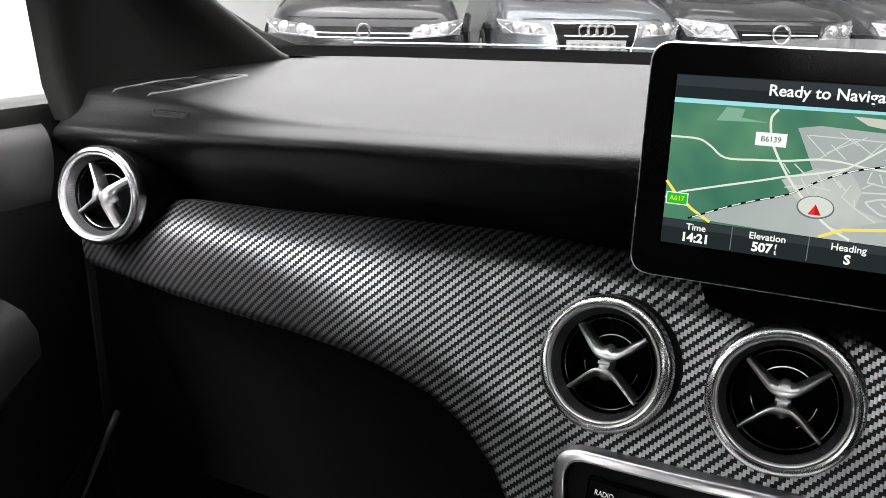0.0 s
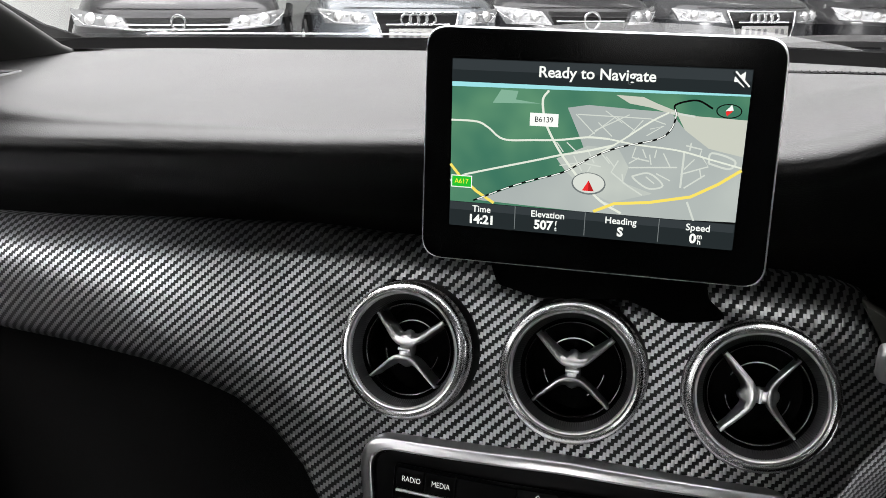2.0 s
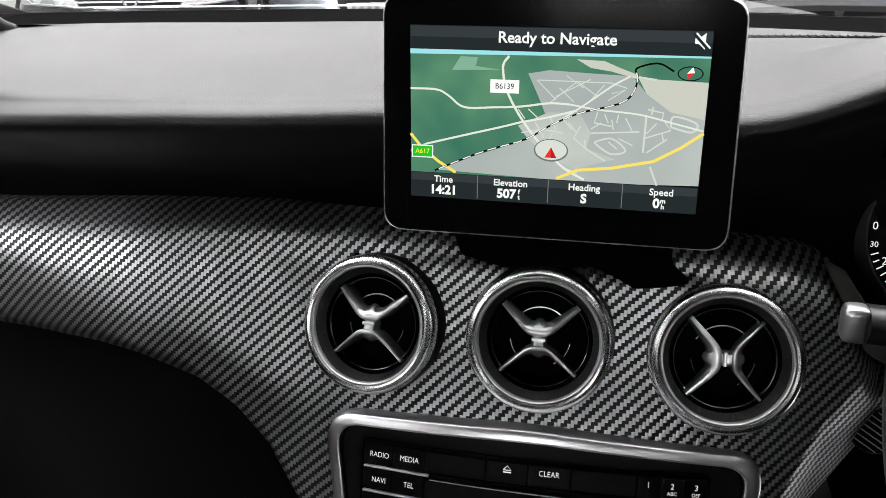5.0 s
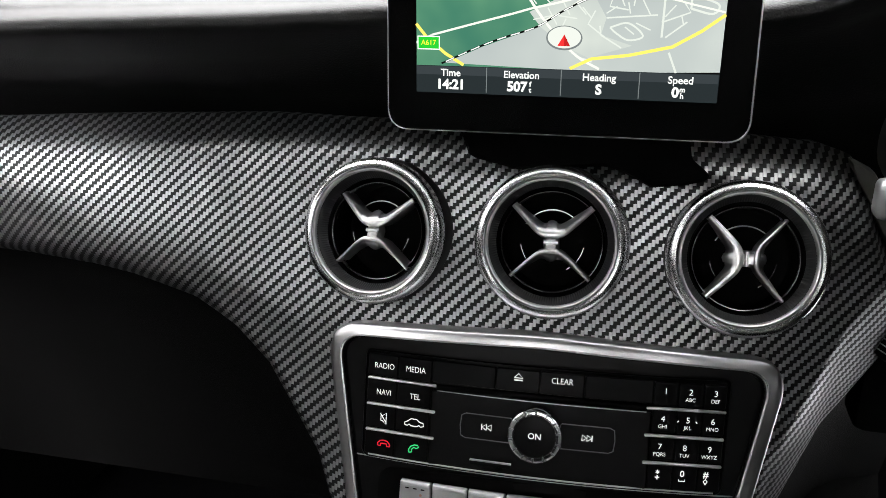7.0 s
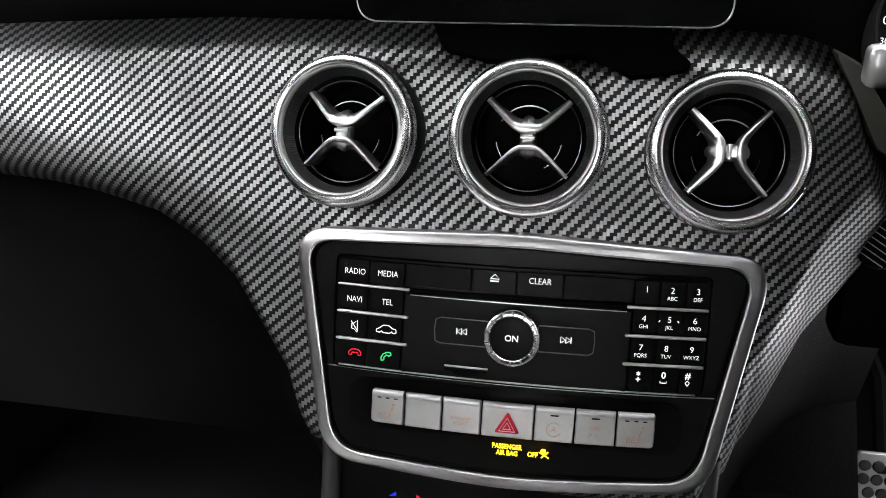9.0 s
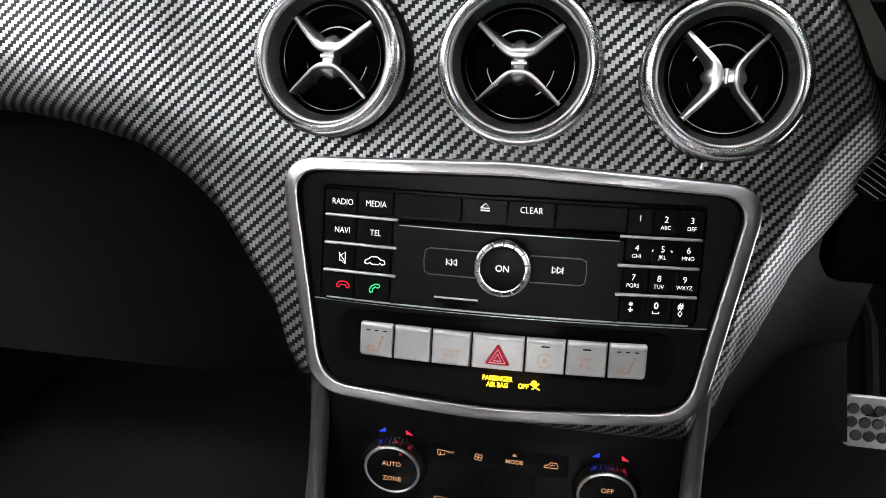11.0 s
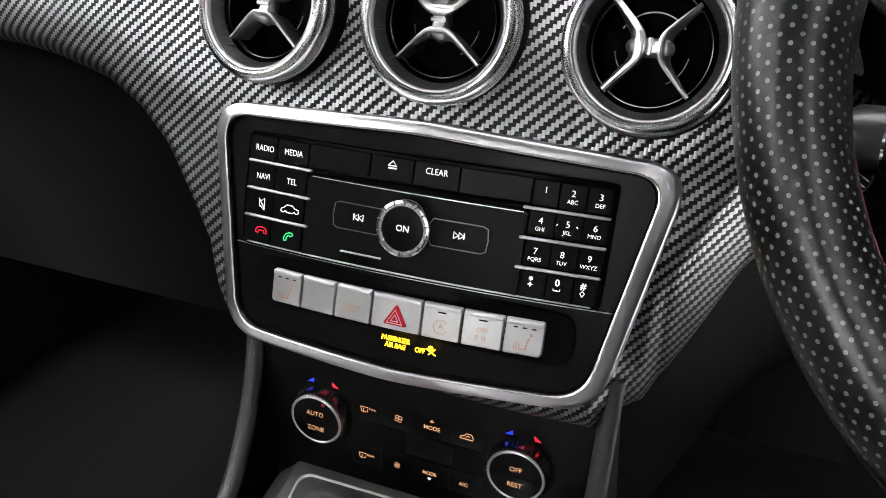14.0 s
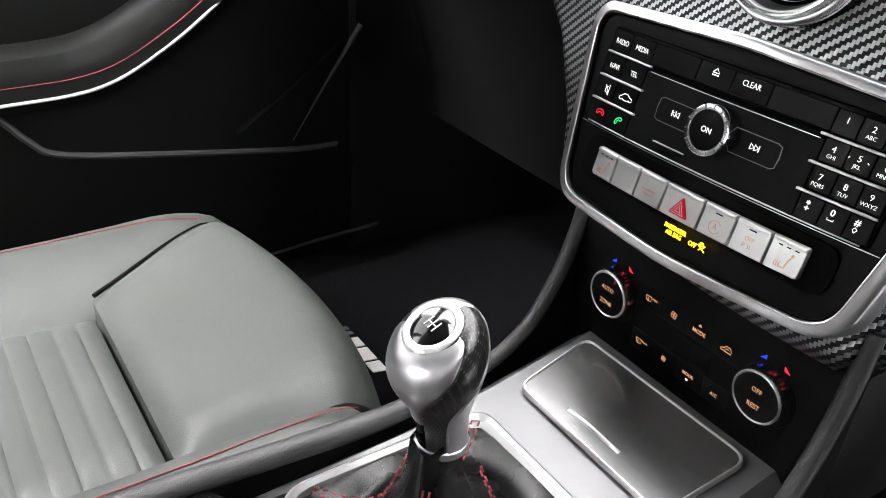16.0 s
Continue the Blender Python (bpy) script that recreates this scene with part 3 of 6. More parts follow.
for (x, y), c, label, style in (((-3.82, 5.9), "black", "black hatchback with a chrome-barred grille, parked", WIDE), ((-2.28, 7.2), "grey", "grey hatchback with a tall grille, parked", TALL),
                                ((-0.90, 8.2), "black", "black hatchback with a single-bar grille, parked", STAR), ((0.69, 9.2), "dark", "dark grey hatchback with a tall grille, parked", TALL),
                                ((2.35, 10.3), "black", "black hatchback with a barred grille, parked", WIDE), ((4.0, 11.3), "white", "white hatchback with a single-bar grille, parked", STAR)):
    parked_car(pose(x, y, 0.0, 0, 0, ROWTURN), PAINT[c], label, style)


# ---- shell of the car ----
TOPZ = lambda x: interp(x, (-0.735, -0.73, -0.72, -0.705, -0.685, -0.66, -0.58, -0.475, -0.357, -0.209, -0.114, 0.112, 0.144, 0.193, 0.3, 0.5, 0.62, 0.7), (0.862, 0.876, 0.889, 0.896, 0.900, 0.903, 0.906, 0.912, 0.918, 0.924, 0.930, 0.933, 0.940, 0.960, 0.985, 0.985, 0.95, 0.93))
BACKY = lambda x: 1.0 - 0.47 * x * x + 0.028 * max(0.0, min(1.0, (abs(x) - 0.42) / 0.14))


def shelf_profile(x):
    dz = TOPZ(x) - 0.924
    hood = max(0.0, TOPZ(x) - 0.934)
    f = 0.026 * max(0.0, (abs(x) - 0.64) / 0.095) ** 3
    dt = dz * (0.5 - 0.75 * max(0.0, min(1.0, (abs(x) - 0.40) / 0.16))) if dz < 0 else dz
    yb = BACKY(x)
    return [(0.560, 0.795), (0.530, 0.848 + 0.3 * dz), (0.512, 0.868 + 0.5 * dz), (0.495, 0.887 + 0.8 * dz), (0.482, 0.8985 + dz), (0.472, 0.9072 + dz), (0.4655, 0.9140 + dz), (0.4640, 0.9190 + dz), (0.4665, 0.9238 + dz), (0.4735, 0.9268 + 0.95 * dz + 0.05 * dt),
            (0.486, 0.9290 + 0.6 * dz + 0.4 * dt), (0.50, 0.9306 + dt), (0.55, 0.9338 + dt), (0.62, 0.9372 + 0.85 * dt), (0.70, 0.9408 + 0.6 * dt - 0.3 * hood), (0.80, 0.9448 + 0.3 * dt - 0.2 * hood), (yb - 0.03, 0.949), (yb, 0.944), (yb + 0.004, 0.93)], f


rows = []
for k in range(91):
    x = -0.735 + 1.425 * k / 90
    prof, f = shelf_profile(x)
    rows.append([tuple(p) for p in smoothpath([(x, min(y + f, BACKY(x) + 0.004) if y < 0.7 else y, z) for y, z in prof], 4)])


def shelf_z(x, y):
    """Height of the dashboard top."""
    p, f = shelf_profile(x)
    return float(np.interp(y, [a + f if a < 0.7 else a for a, _ in p[7:]], [b for _, b in p[7:]]))


def on_shelf(bm, at):
    """Lays a flat mesh on the curved dashboard top round the point at."""
    z0 = shelf_z(*at)
    for v in bm.verts:
        v.co.z += shelf_z(at[0] + v.co.x, at[1] + v.co.y) - z0
    return bm


dash = thing("dashboard", pose(0, 0.5, 0.8), "black dashboard with soft grained top and woven carbon-look fascia", "dashboard")
INV = Matrix.Translation((0, -0.5, -0.8))


def dashpart(name, bm, material, label=""):
    bmesh.ops.transform(bm, matrix=INV, verts=bm.verts)
    return part(name, bm, material, dash, label)


bm = sheet(rows)
# the hood over the instruments is open towards the driver
bm.normal_update()
hollow = [f for f in bm.faces if f.calc_center_median().x > 0.193 and f.calc_center_median().y < 0.5 and abs(f.normal.z) < 0.55 and f.calc_center_median().z < TOPZ(f.calc_center_median().x) + 0.002]
bmesh.ops.delete(bm, geom=hollow, context="FACES")
bmesh.ops.recalc_face_normals(bm, faces=bm.faces[:])
dashpart("soft_top", bm, M["soft"], "black soft grained vinyl top and front roll")
# fascia
ZT = lambda x: interp(x, (-0.69, -0.556, -0.44, -0.38, -0.30, -0.22, -0.12, 0.114, 0.157, 0.178, 0.187, 0.198, 0.2075, 0.222, 0.25, 0.30), (0.826, 0.835, 0.840, 0.8435, 0.8475, 0.8515, 0.8530, 0.8530, 0.850, 0.8425, 0.832, 0.804, 0.787, 0.765, 0.748, 0.735))
ZB = lambda x: interp(x, (-0.69, -0.652, -0.578, -0.488, -0.413, -0.352, -0.315, -0.257, -0.221, -0.192, -0.172, -0.150, -0.140, -0.132, 0.126, 0.138, 0.149, 0.160, 0.183, 0.224, 0.26, 0.30), (0.744, 0.742, 0.735, 0.734, 0.735, 0.736, 0.734, 0.726, 0.708, 0.685, 0.658, 0.628, 0.602, 0.590, 0.568, 0.561, 0.574, 0.594, 0.641, 0.690, 0.706, 0.716))


def fascia_y(x, z):
    y = 0.395 + (z - 0.67) * 0.287
    d = ZT(x) - z
    # the top edge rolls away, later and tighter over the three vents
    near = interp(x, (-0.30, -0.18, 0.17, 0.20), (0.0, 1.0, 1.0, 0.3))
    span = 0.030 - 0.004 * near
    if d < span:
        y += (0.024 + 0.008 * near) * ((span - d) / span) ** 2.2
    e = z - ZB(x)
    if e < 0.022:
        y += 0.018 * ((0.022 - e) / 0.022) ** 2
    # the flank beside the radio on the driver's side turns under
    if x > 0.115 and e < 0.11:
        y += 0.066 * min(1.0, (x - 0.115) / 0.03) * ((0.11 - e) / 0.11) ** 1.3
    side = max(0.0, abs(x) - 0.15)
    cx = max(-0.15, min(0.15, x))
    y += (0.05 * cx + 0.85 * cx * cx) * interp(z, (0.72, 0.80), (1.0, 0.25))
    q = max(0.0, min(1.0, (z - interp(x, (-0.24, -0.16), (0.752, 0.715))) / interp(x, (-0.24, -0.16), (0.10, 0.085))))
    y += q * q * (3 - 2 * q) * interp(x, (-0.60, -0.45, -0.32, -0.22, -0.16), (0.0, 0.006, 0.021, 0.021, 0.014))
    # the passenger's end curls under
    if z < 0.815:
        y += 3.6 * interp(x, (-0.60, -0.42, -0.26), (1.0, 0.8, 0.0)) * (0.815 - z) ** 2
    return y + (0.08 * side if x < 0 else 0.35 * side)


xs = sorted({round(-0.685 + 0.005 * k, 4) for k in range(186)} | {round(-0.22 + 0.002 * k, 4) for k in range(50)} | {round(0.12 + 0.002 * k, 4) for k in range(61)})
NS = 44
grid = []
for x in xs:
    zb, zt = ZB(x), ZT(x)
    col = []
    for k in range(NS + 1):
        s = k / NS
        s = s * s * (3 - 2 * s) * 0.5 + s * 0.5
        z = zb + (zt - zb) * s
        col.append((x, fascia_y(x, z), z))
    col = [(x, col[0][1] + 0.02, col[0][2] + 0.002)] + col + [(x, col[-1][1] + 0.02, col[-1][2] - 0.003)]
    grid.append(col)
bm = sheet(grid, uv=lambda a, b: (grid[a][b][0], grid[a][b][2] * 1.04))
holes = [f for f in bm.faces if any(math.hypot(f.calc_center_median().x - hx, (f.calc_center_median().z - hz) * 1.03) < 0.043 for hx, hz in ((-0.1154, 0.793), (0.0, 0.795), (0.116, 0.791), (-0.617, 0.845)))]
bmesh.ops.delete(bm, geom=holes, context="FACES")
bmesh.ops.recalc_face_normals(bm, faces=bm.faces[:])
dashpart("fascia", bm, M["carbon"], "glossy black carbon-weave fascia panel")
# knee panel below the fascia
rows = []
for x in [-0.69 + 0.02 * k for k in range(50)]:
    zb = ZB(x)
    y0 = fascia_y(x, zb) + 0.012
    rows.append([(x, y0, zb + 0.012), (x, y0 + 0.02, zb - 0.02), (x, y0 + 0.05, zb - 0.09), (x, y0 + 0.10, min(zb - 0.2, 0.5)), (x, 0.62, 0.43), (x, 0.9, 0.40)])
bm = sheet(rows)
bmesh.ops.recalc_face_normals(bm, faces=bm.faces[:])
dashpart("knee_panel", bm, M["softdark"], "black plastic knee panel")
bm = box(0.62, 0.04, 0.26, (0.53, 0.56, 0.75), 0.01)
dashpart("driver_knee_panel", bm, M["softdark"])
# near-black plate on the fascia that paints the shade under the display
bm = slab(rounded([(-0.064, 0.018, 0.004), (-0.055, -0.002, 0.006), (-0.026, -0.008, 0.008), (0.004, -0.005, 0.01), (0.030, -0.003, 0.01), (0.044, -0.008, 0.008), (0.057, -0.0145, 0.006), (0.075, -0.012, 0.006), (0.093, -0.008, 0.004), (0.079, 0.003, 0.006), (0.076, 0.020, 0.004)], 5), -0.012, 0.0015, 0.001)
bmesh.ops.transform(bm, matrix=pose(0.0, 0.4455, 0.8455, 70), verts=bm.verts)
dashpart("display_recess", bm, M["shade"], "dark patch standing in for the shade under the display")

# windscreen, pillars, roof, doors
rows = []
for k in range(21):
    x = -0.72 + 1.44 * k / 20
    y0 = 1.04 - 0.47 * x * x
    rows.append([(x * (1 - 0.12 * s), y0 - 0.78 * s - 0.03 * s * (1 - s), 0.952 + 0.44 * s + 0.06 * s * (1 - s)) for s in [j / 10 for j in range(11)]])
win = tagged(obj("window_1", sheet(rows), M["glass"]), "clear windscreen glass over the dashboard", "windscreen", kind="structure")
win.visible_shadow = False
fr = [[(r[0][0], r[0][1] - 0.004, r[0][2] - 0.012), (r[0][0], r[0][1] - 0.004, r[0][2] + 0.008)] for r in rows]
part("window_frame", sheet([[p[0], p[1], (p[1][0], p[1][1] + 0.006, p[1][2]), (p[0][0], p[0][1] + 0.006, p[0][2])] for p in fr], closed_v=True), M["void"], win, "black painted glass edge")
part("scuttle", tube([(x, 1.075 - 0.47 * x * x, 0.962) for x in [-0.62 + 0.034 * k for k in range(21)]], 0.0011, 6), M["silver"], win, "bright seal strip")
bm = slab(rounded([(-0.838, 1.018, 0.001), (-0.774, 0.989, 0.02), (-0.740, 0.974, 0.05), (-0.704, 0.965, 0.05), (-0.668, 0.957, 0.03), (-0.650, 0.944, 0.001), (-0.838, 0.944, 0.001)], 6), -0.006, 0.0, 0.001)
bmesh.ops.transform(bm, matrix=pose(0.0, 0.846, 0.0, 90), verts=bm.verts)
part("corner_trim", bm, M["softdark"], win, "dark corner trim of the windscreen")
part("wiper", tube(smoothpath([(0.1, 1.10, 0.955), (0.25, 1.08, 0.968), (0.55, 0.96, 0.972)], 6), 0.008, 6), M["rubber"], win)
# pillar trim and mirror corner beside the dashboard
for sx in (-1, 1):
    prof0 = [(0.84, 0.935), (0.785, 0.955), (0.652, 1.02), (0.46, 1.13), (0.08, 1.35)]
    low0 = [(0.480, 0.905), (0.470, 0.94), (0.45, 1.02), (0.36, 1.11), (0.02, 1.30)]
    rows = []
    for (ya, za), (yb, zb) in zip(prof0, low0):
        lean = max(0.0, (za - 0.955) * 0.28)
        rows.append([(sx * (0.70 - lean), yb - 0.004, zb), (sx * (0.672 - lean), yb + 0.02, zb), (sx * (0.668 - lean), (ya + yb) / 2, (za + zb) / 2), (sx * (0.652 - lean), ya - 0.04, za - 0.006), (sx * (0.660 - lean), ya, za), (sx * (0.72 - lean), ya + 0.03, za)])
    bm = sheet([smoothpath(r, 5) for r in rows])
    bmesh.ops.recalc_face_normals(bm, faces=bm.faces[:])
    structure("trim_pillar", bm, M["pillar"], "dark grey windscreen pillar trim", "pillar trim", True)
# unseen; its front edge overhangs the glass to cut light on the passenger seat
structure("ceiling_headliner", box(1.2, 1.76, 0.04, (0, -0.54, 1.41), 0.01), M["cloth"], "black cloth headliner, drawn forward to shade the seat", "headliner")
structure("wall_kick_panel", box(0.05, 0.62, 0.74, (-0.72, 0.80, 0.55), 0.01), M["doorplastic"], "black footwell side panel", "panel")
structure("wall_rear_seatback", box(1.4, 0.1, 0.75, (0, -1.35, 0.575), 0.02), M["softdark"], "dark rear bulkhead", "bulkhead")
structure("floor_footwell", box(1.5, 2.3, 0.04, (0, -0.1, 0.2), 0.01), M["carpet"], "black carpeted car floor", "carpet")
structure("wall_bulkhead", box(1.5, 0.05, 0.72, (0, 1.0, 0.56), 0.01), M["carpet"], "black carpeted firewall", "bulkhead")
bonnet = [[(x, y, 0.915 - 0.10 * ((y - 1.08) / 0.8) ** 1.6 - 0.08 * x * x) for y in (1.08, 1.2, 1.35, 1.5, 1.65, 1.8, 1.88)] for x in [-0.72 + 0.08 * k for k in range(19)]]
structure("bonnet", sheet(bonnet), car_paint("bonnet_paint", (0.02, 0.02, 0.022), 0.3), "dark car bonnet beyond the windscreen", "bonnet", True)

# unseen door side, drawn up over the window opening to keep light off the fascia
structure("wall_driver_door", box(0.06, 1.5, 1.20, (0.78, -0.2, 0.80), 0.012), M["black"], "plain black driver door panel, raised to the roof to block light", "door panel")
for sx in (-1, 1):
    rows = [[(sx * (0.745 - 0.115 * q), y + 0.10 * q, 0.90 + 0.50 * q) for y in (-0.34, -0.30, -0.22, -0.18)] for q in [k / 8 for k in range(9)]]
    rows = [[(x + sx * 0.03, r[0][1], r[0][2]) for x, _, _ in r[:1]] + r + [(x + sx * 0.03, r[-1][1], r[-1][2]) for x, _, _ in r[-1:]] for r in rows]
    bm = sheet(rows, closed_v=True)
    bmesh.ops.recalc_face_normals(bm, faces=bm.faces[:])
    structure("trim_side_pillar", bm, M["pillar"], "dark grey pillar trim between the doors", "pillar trim")
# driver seat
drv = thing("driver_seat", pose(0.37, -0.45, 0.22), "black leather driver seat with a high backrest", "car seat")
part("backrest", box(0.50, 0.13, 0.66, (0, 0.0, 0.50), 0.05, 4), M["leather"], drv, "", Matrix.Rotation(radians(14), 4, "X"))
part("headrest", box(0.27, 0.10, 0.20, (0, -0.17, 0.90), 0.04, 4), M["leather"], drv)
part("cushion", box(0.50, 0.55, 0.16, (0, 0.20, 0.10), 0.05, 4), M["leather"], drv)
# passenger door
door = thing("door_1", pose(-0.70, 0.0, 0.22), "black passenger door panel, closed", "door", kind="structure")
DI = Matrix.Translation((0.70, 0, -0.22))


def doorpart(name, bm, material, label=""):
    bmesh.ops.transform(bm, matrix=DI, verts=bm.verts)
    return part(name, bm, material, door, label)


doorpart("panel", box(0.06, 1.4, 0.70, (-0.73, -0.16, 0.575), 0.012), M["doorplastic"])
rows = []
for k in range(25):
    y = -0.6 + 1.06 * k / 24
    up = 0.085 * max(0.0, (0.40 - y) / 0.70)
    rows.append(smoothpath([(-0.722, y, 0.80), (-0.706, y, 0.815 + 0.3 * up), (-0.694, y, 0.842 + 0.6 * up), (-0.688, y, 0.870 + 0.85 * up), (-0.690, y, 0.890 + up), (-0.700, y, 0.904 + up), (-0.72, y, 0.911 + up), (-0.76, y, 0.912 + up), (-0.76, y, 0.89)], 3))
doorpart("upper_trim", sheet(rows), M["railvinyl"], "dark grey grained door capping")
arm = smoothpath([(-0.665, -0.5, 0.545), (-0.66, -0.1, 0.537), (-0.66, 0.05, 0.536), (-0.66, 0.157, 0.543), (-0.66, 0.239, 0.582), (-0.665, 0.307, 0.628), (-0.68, 0.36, 0.665), (-0.705, 0.40, 0.69)], 6)
doorpart("armrest_trim", tube(arm, 0.0022, 8), M["blade"], "thin bright trim strip")
rows = []
for p in arm:
    y, z = p.y, p.z
    rows.append([(-0.70, y, z - 0.02), (-0.672, y, z - 0.014), (-0.662, y, z), (-0.664, y, z + 0.025), (-0.672, y - 0.006, z + 0.045), (-0.69, y - 0.012, z + 0.055), (-0.705, y - 0.012, z + 0.055)])
doorpart("armrest", sheet(rows), M["doorplastic"], "padded black armrest")
doorpart("armrest_stitch", tube([(p.x - 0.0012, p.y, p.z + 0.018) for p in arm], 0.0005, 6), M["thread"], "red stitched seam")
doorpart("pocket_edge", tube(smoothpath([(-0.690, 0.0, 0.56), (-0.684, 0.049, 0.513), (-0.680, 0.073, 0.485), (-0.678, 0.105, 0.463), (-0.678, 0.229, 0.4405), (-0.682, 0.397, 0.414), (-0.697, 0.47, 0.403)], 6), 0.0042, 8), M["railvinyl"], "soft edge of the door pocket")
Q = smoothpath([(-0.700, 0.405, 0.4185), (-0.698, 0.450, 0.486), (-0.694, 0.5074, 0.5708)], 8)
doorpart("speaker_rib", tube(Q, [0.0010 + 0.0032 * (k / (len(Q) - 1)) ** 2 for k in range(len(Q))], 8), M["railvinyl"], "moulded edge of the speaker cover")
Q = smoothpath([(-0.700, 0.325, 0.445), (-0.699, 0.40, 0.492), (-0.696, 0.4764, 0.5488)], 8)
doorpart("speaker_rib", tube(Q, [0.0060 - 0.0042 * k / (len(Q) - 1) for k in range(len(Q))], 8, 0.4), M["doorplastic"])
doorpart("sill_edge", tube(smoothpath([(-0.66, 0.30, 0.268), (-0.662, 0.42, 0.275), (-0.664, 0.52, 0.277)], 6), 0.003, 6), M["doorplastic"])

# ---- picture on the display, in millimetres from its centre ----
MAP_AREAS = (
    ('forest_area', 'map_green', 0, [(-88.4, 38.4), (88.4, 39.5), (88.4, -35.7), (-88.4, -38.7)]),
    ('meadow', 'map_pale_green', 1, [(-56.9, 35.5), (-46.2, 35.1), (-47.6, 29.9), (-32.2, 28.1), (-62.2, 27.1)]),
    ('town_area', 'map_grey', 1, [(-15.4, 26.5), (-3.0, 28.8), (21.5, 27.7), (45.5, 26.9), (54.2, 17.1), (68.8, 6.9), (88.4, 3.2), (88.4, -36.2), (25.4, -38.3), (-70.5, -35.5), (-48.2, -25.6), (-16.0, -13.8), (-1.6, -3.2), (-8.5, 12.2)]),
) + (
    ('suburb', 'map_pale', 2, [(-20.6, -5.0), (-1.9, 4.1), (16.8, 3.7), (23.6, -7.5), (21.0, -17.1), (38.9, -22.7), (14.4, -30.2), (-0.7, -23.4), (-13.9, -13.3)]),
    ('field_area', 'map_beige', 2, [(13.0, 35.6), (29.1, 35.1), (37.3, 31.7), (45.4, 28.9), (53.5, 25.7), (88.4, 24.6), (88.4, 3.1), (68.8, 6.9), (54.2, 17.1), (49.6, 25.0), (33.5, 29.2), (21.3, 30.9)]),
    ('wood_area', 'map_green', 3, [(49.3, 29.9), (52.9, 33.6), (62.5, 35.0), (88.4, 33.7), (88.4, 25.0), (53.5, 26.1)]),
    ('sky_band', 'map_sky', 3, [(-88.4, 39.9), (88.4, 40.5), (88.4, 38.2), (-88.4, 36.3)]),
)
MAIN_ROADS = (
    (1.23, [(-88.4, 15.2), (-71.9, 15.0), (-64.2, 11.6), (-54.3, 4.9), (-35.9, 5.5), (-18.9, 6.7), (-2.2, 9.3), (10.3, 9.1)]),
    (1.43, [(-27.2, 36.4), (-30.6, 31.3), (-30.0, 23.0), (-27.6, 14.8), (-18.6, -0.7), (-5.2, -17.2), (8.1, -29.5), (21.1, -36.4)]),
    (1.23, [(-78.5, -19.2), (-59.5, -14.0), (-31.2, -6.4), (-18.5, -2.8), (-1.8, 1.0), (14.6, 5.7)]),
    (1.02, [(10.3, 9.1), (26.8, 6.7), (51.1, 4.8), (71.3, 0.4), (88.2, -3.4)]),
    (1.02, [(44.5, 26.9), (34.0, 20.6), (18.5, 8.9), (2.5, -2.0), (-11.9, -10.0)]),
)
STREETS_WEST = (
    (0.61, [(-10.0, 22.9), (1.9, 11.5)]),
    (0.61, [(-2.2, 9.3), (11.7, 21.0), (13.7, 22.7)]),
    (0.61, [(-9.0, 22.9), (33.9, 22.6), (43.1, 19.8)]),
    (0.61, [(13.6, 23.1), (26.4, 14.3)]),
    (0.61, [(1.8, 13.6), (21.7, 24.3)]),
    (0.61, [(22.4, 12.1), (29.9, 21.5)]),
    (0.61, [(32.5, 12.4), (42.1, 18.8), (34.3, 16.5)]),
    (0.61, [(3.6, 18.7), (12.3, 10.8)]),
    (0.51, [(7.4, 26.0), (17.9, 19.1)]),
)
STREETS_EAST = (
    (0.61, [(26.9, 5.1), (25.2, -1.2), (35.5, -2.9)]),
    (0.82, [(55.2, 4.0), (54.8, -17.7)]),
    (0.61, [(23.6, -7.5), (51.9, -5.4)]),
    (0.72, [(25.9, -12.7), (36.0, -10.2), (44.6, -17.1), (36.6, -19.6), (29.2, -15.7), (25.9, -12.7)]),
    (0.61, [(54.2, -9.4), (69.6, -3.7), (65.2, 2.3)]),
    (0.61, [(55.8, 8.0), (64.9, 6.3), (64.2, 2.2)]),
    (0.82, [(69.5, -1.7), (70.9, 4.5), (83.9, 0.9), (81.5, -4.3), (69.5, -1.7)]),
    (0.61, [(58.7, 9.8), (58.1, 5.1)]),
    (0.51, [(31.0, 4.2), (33.4, -0.9)]),
    (0.51, [(39.1, 4.4), (38.4, -0.7)]),
    (0.61, [(56.8, -17.7), (68.1, -8.9)]),
)
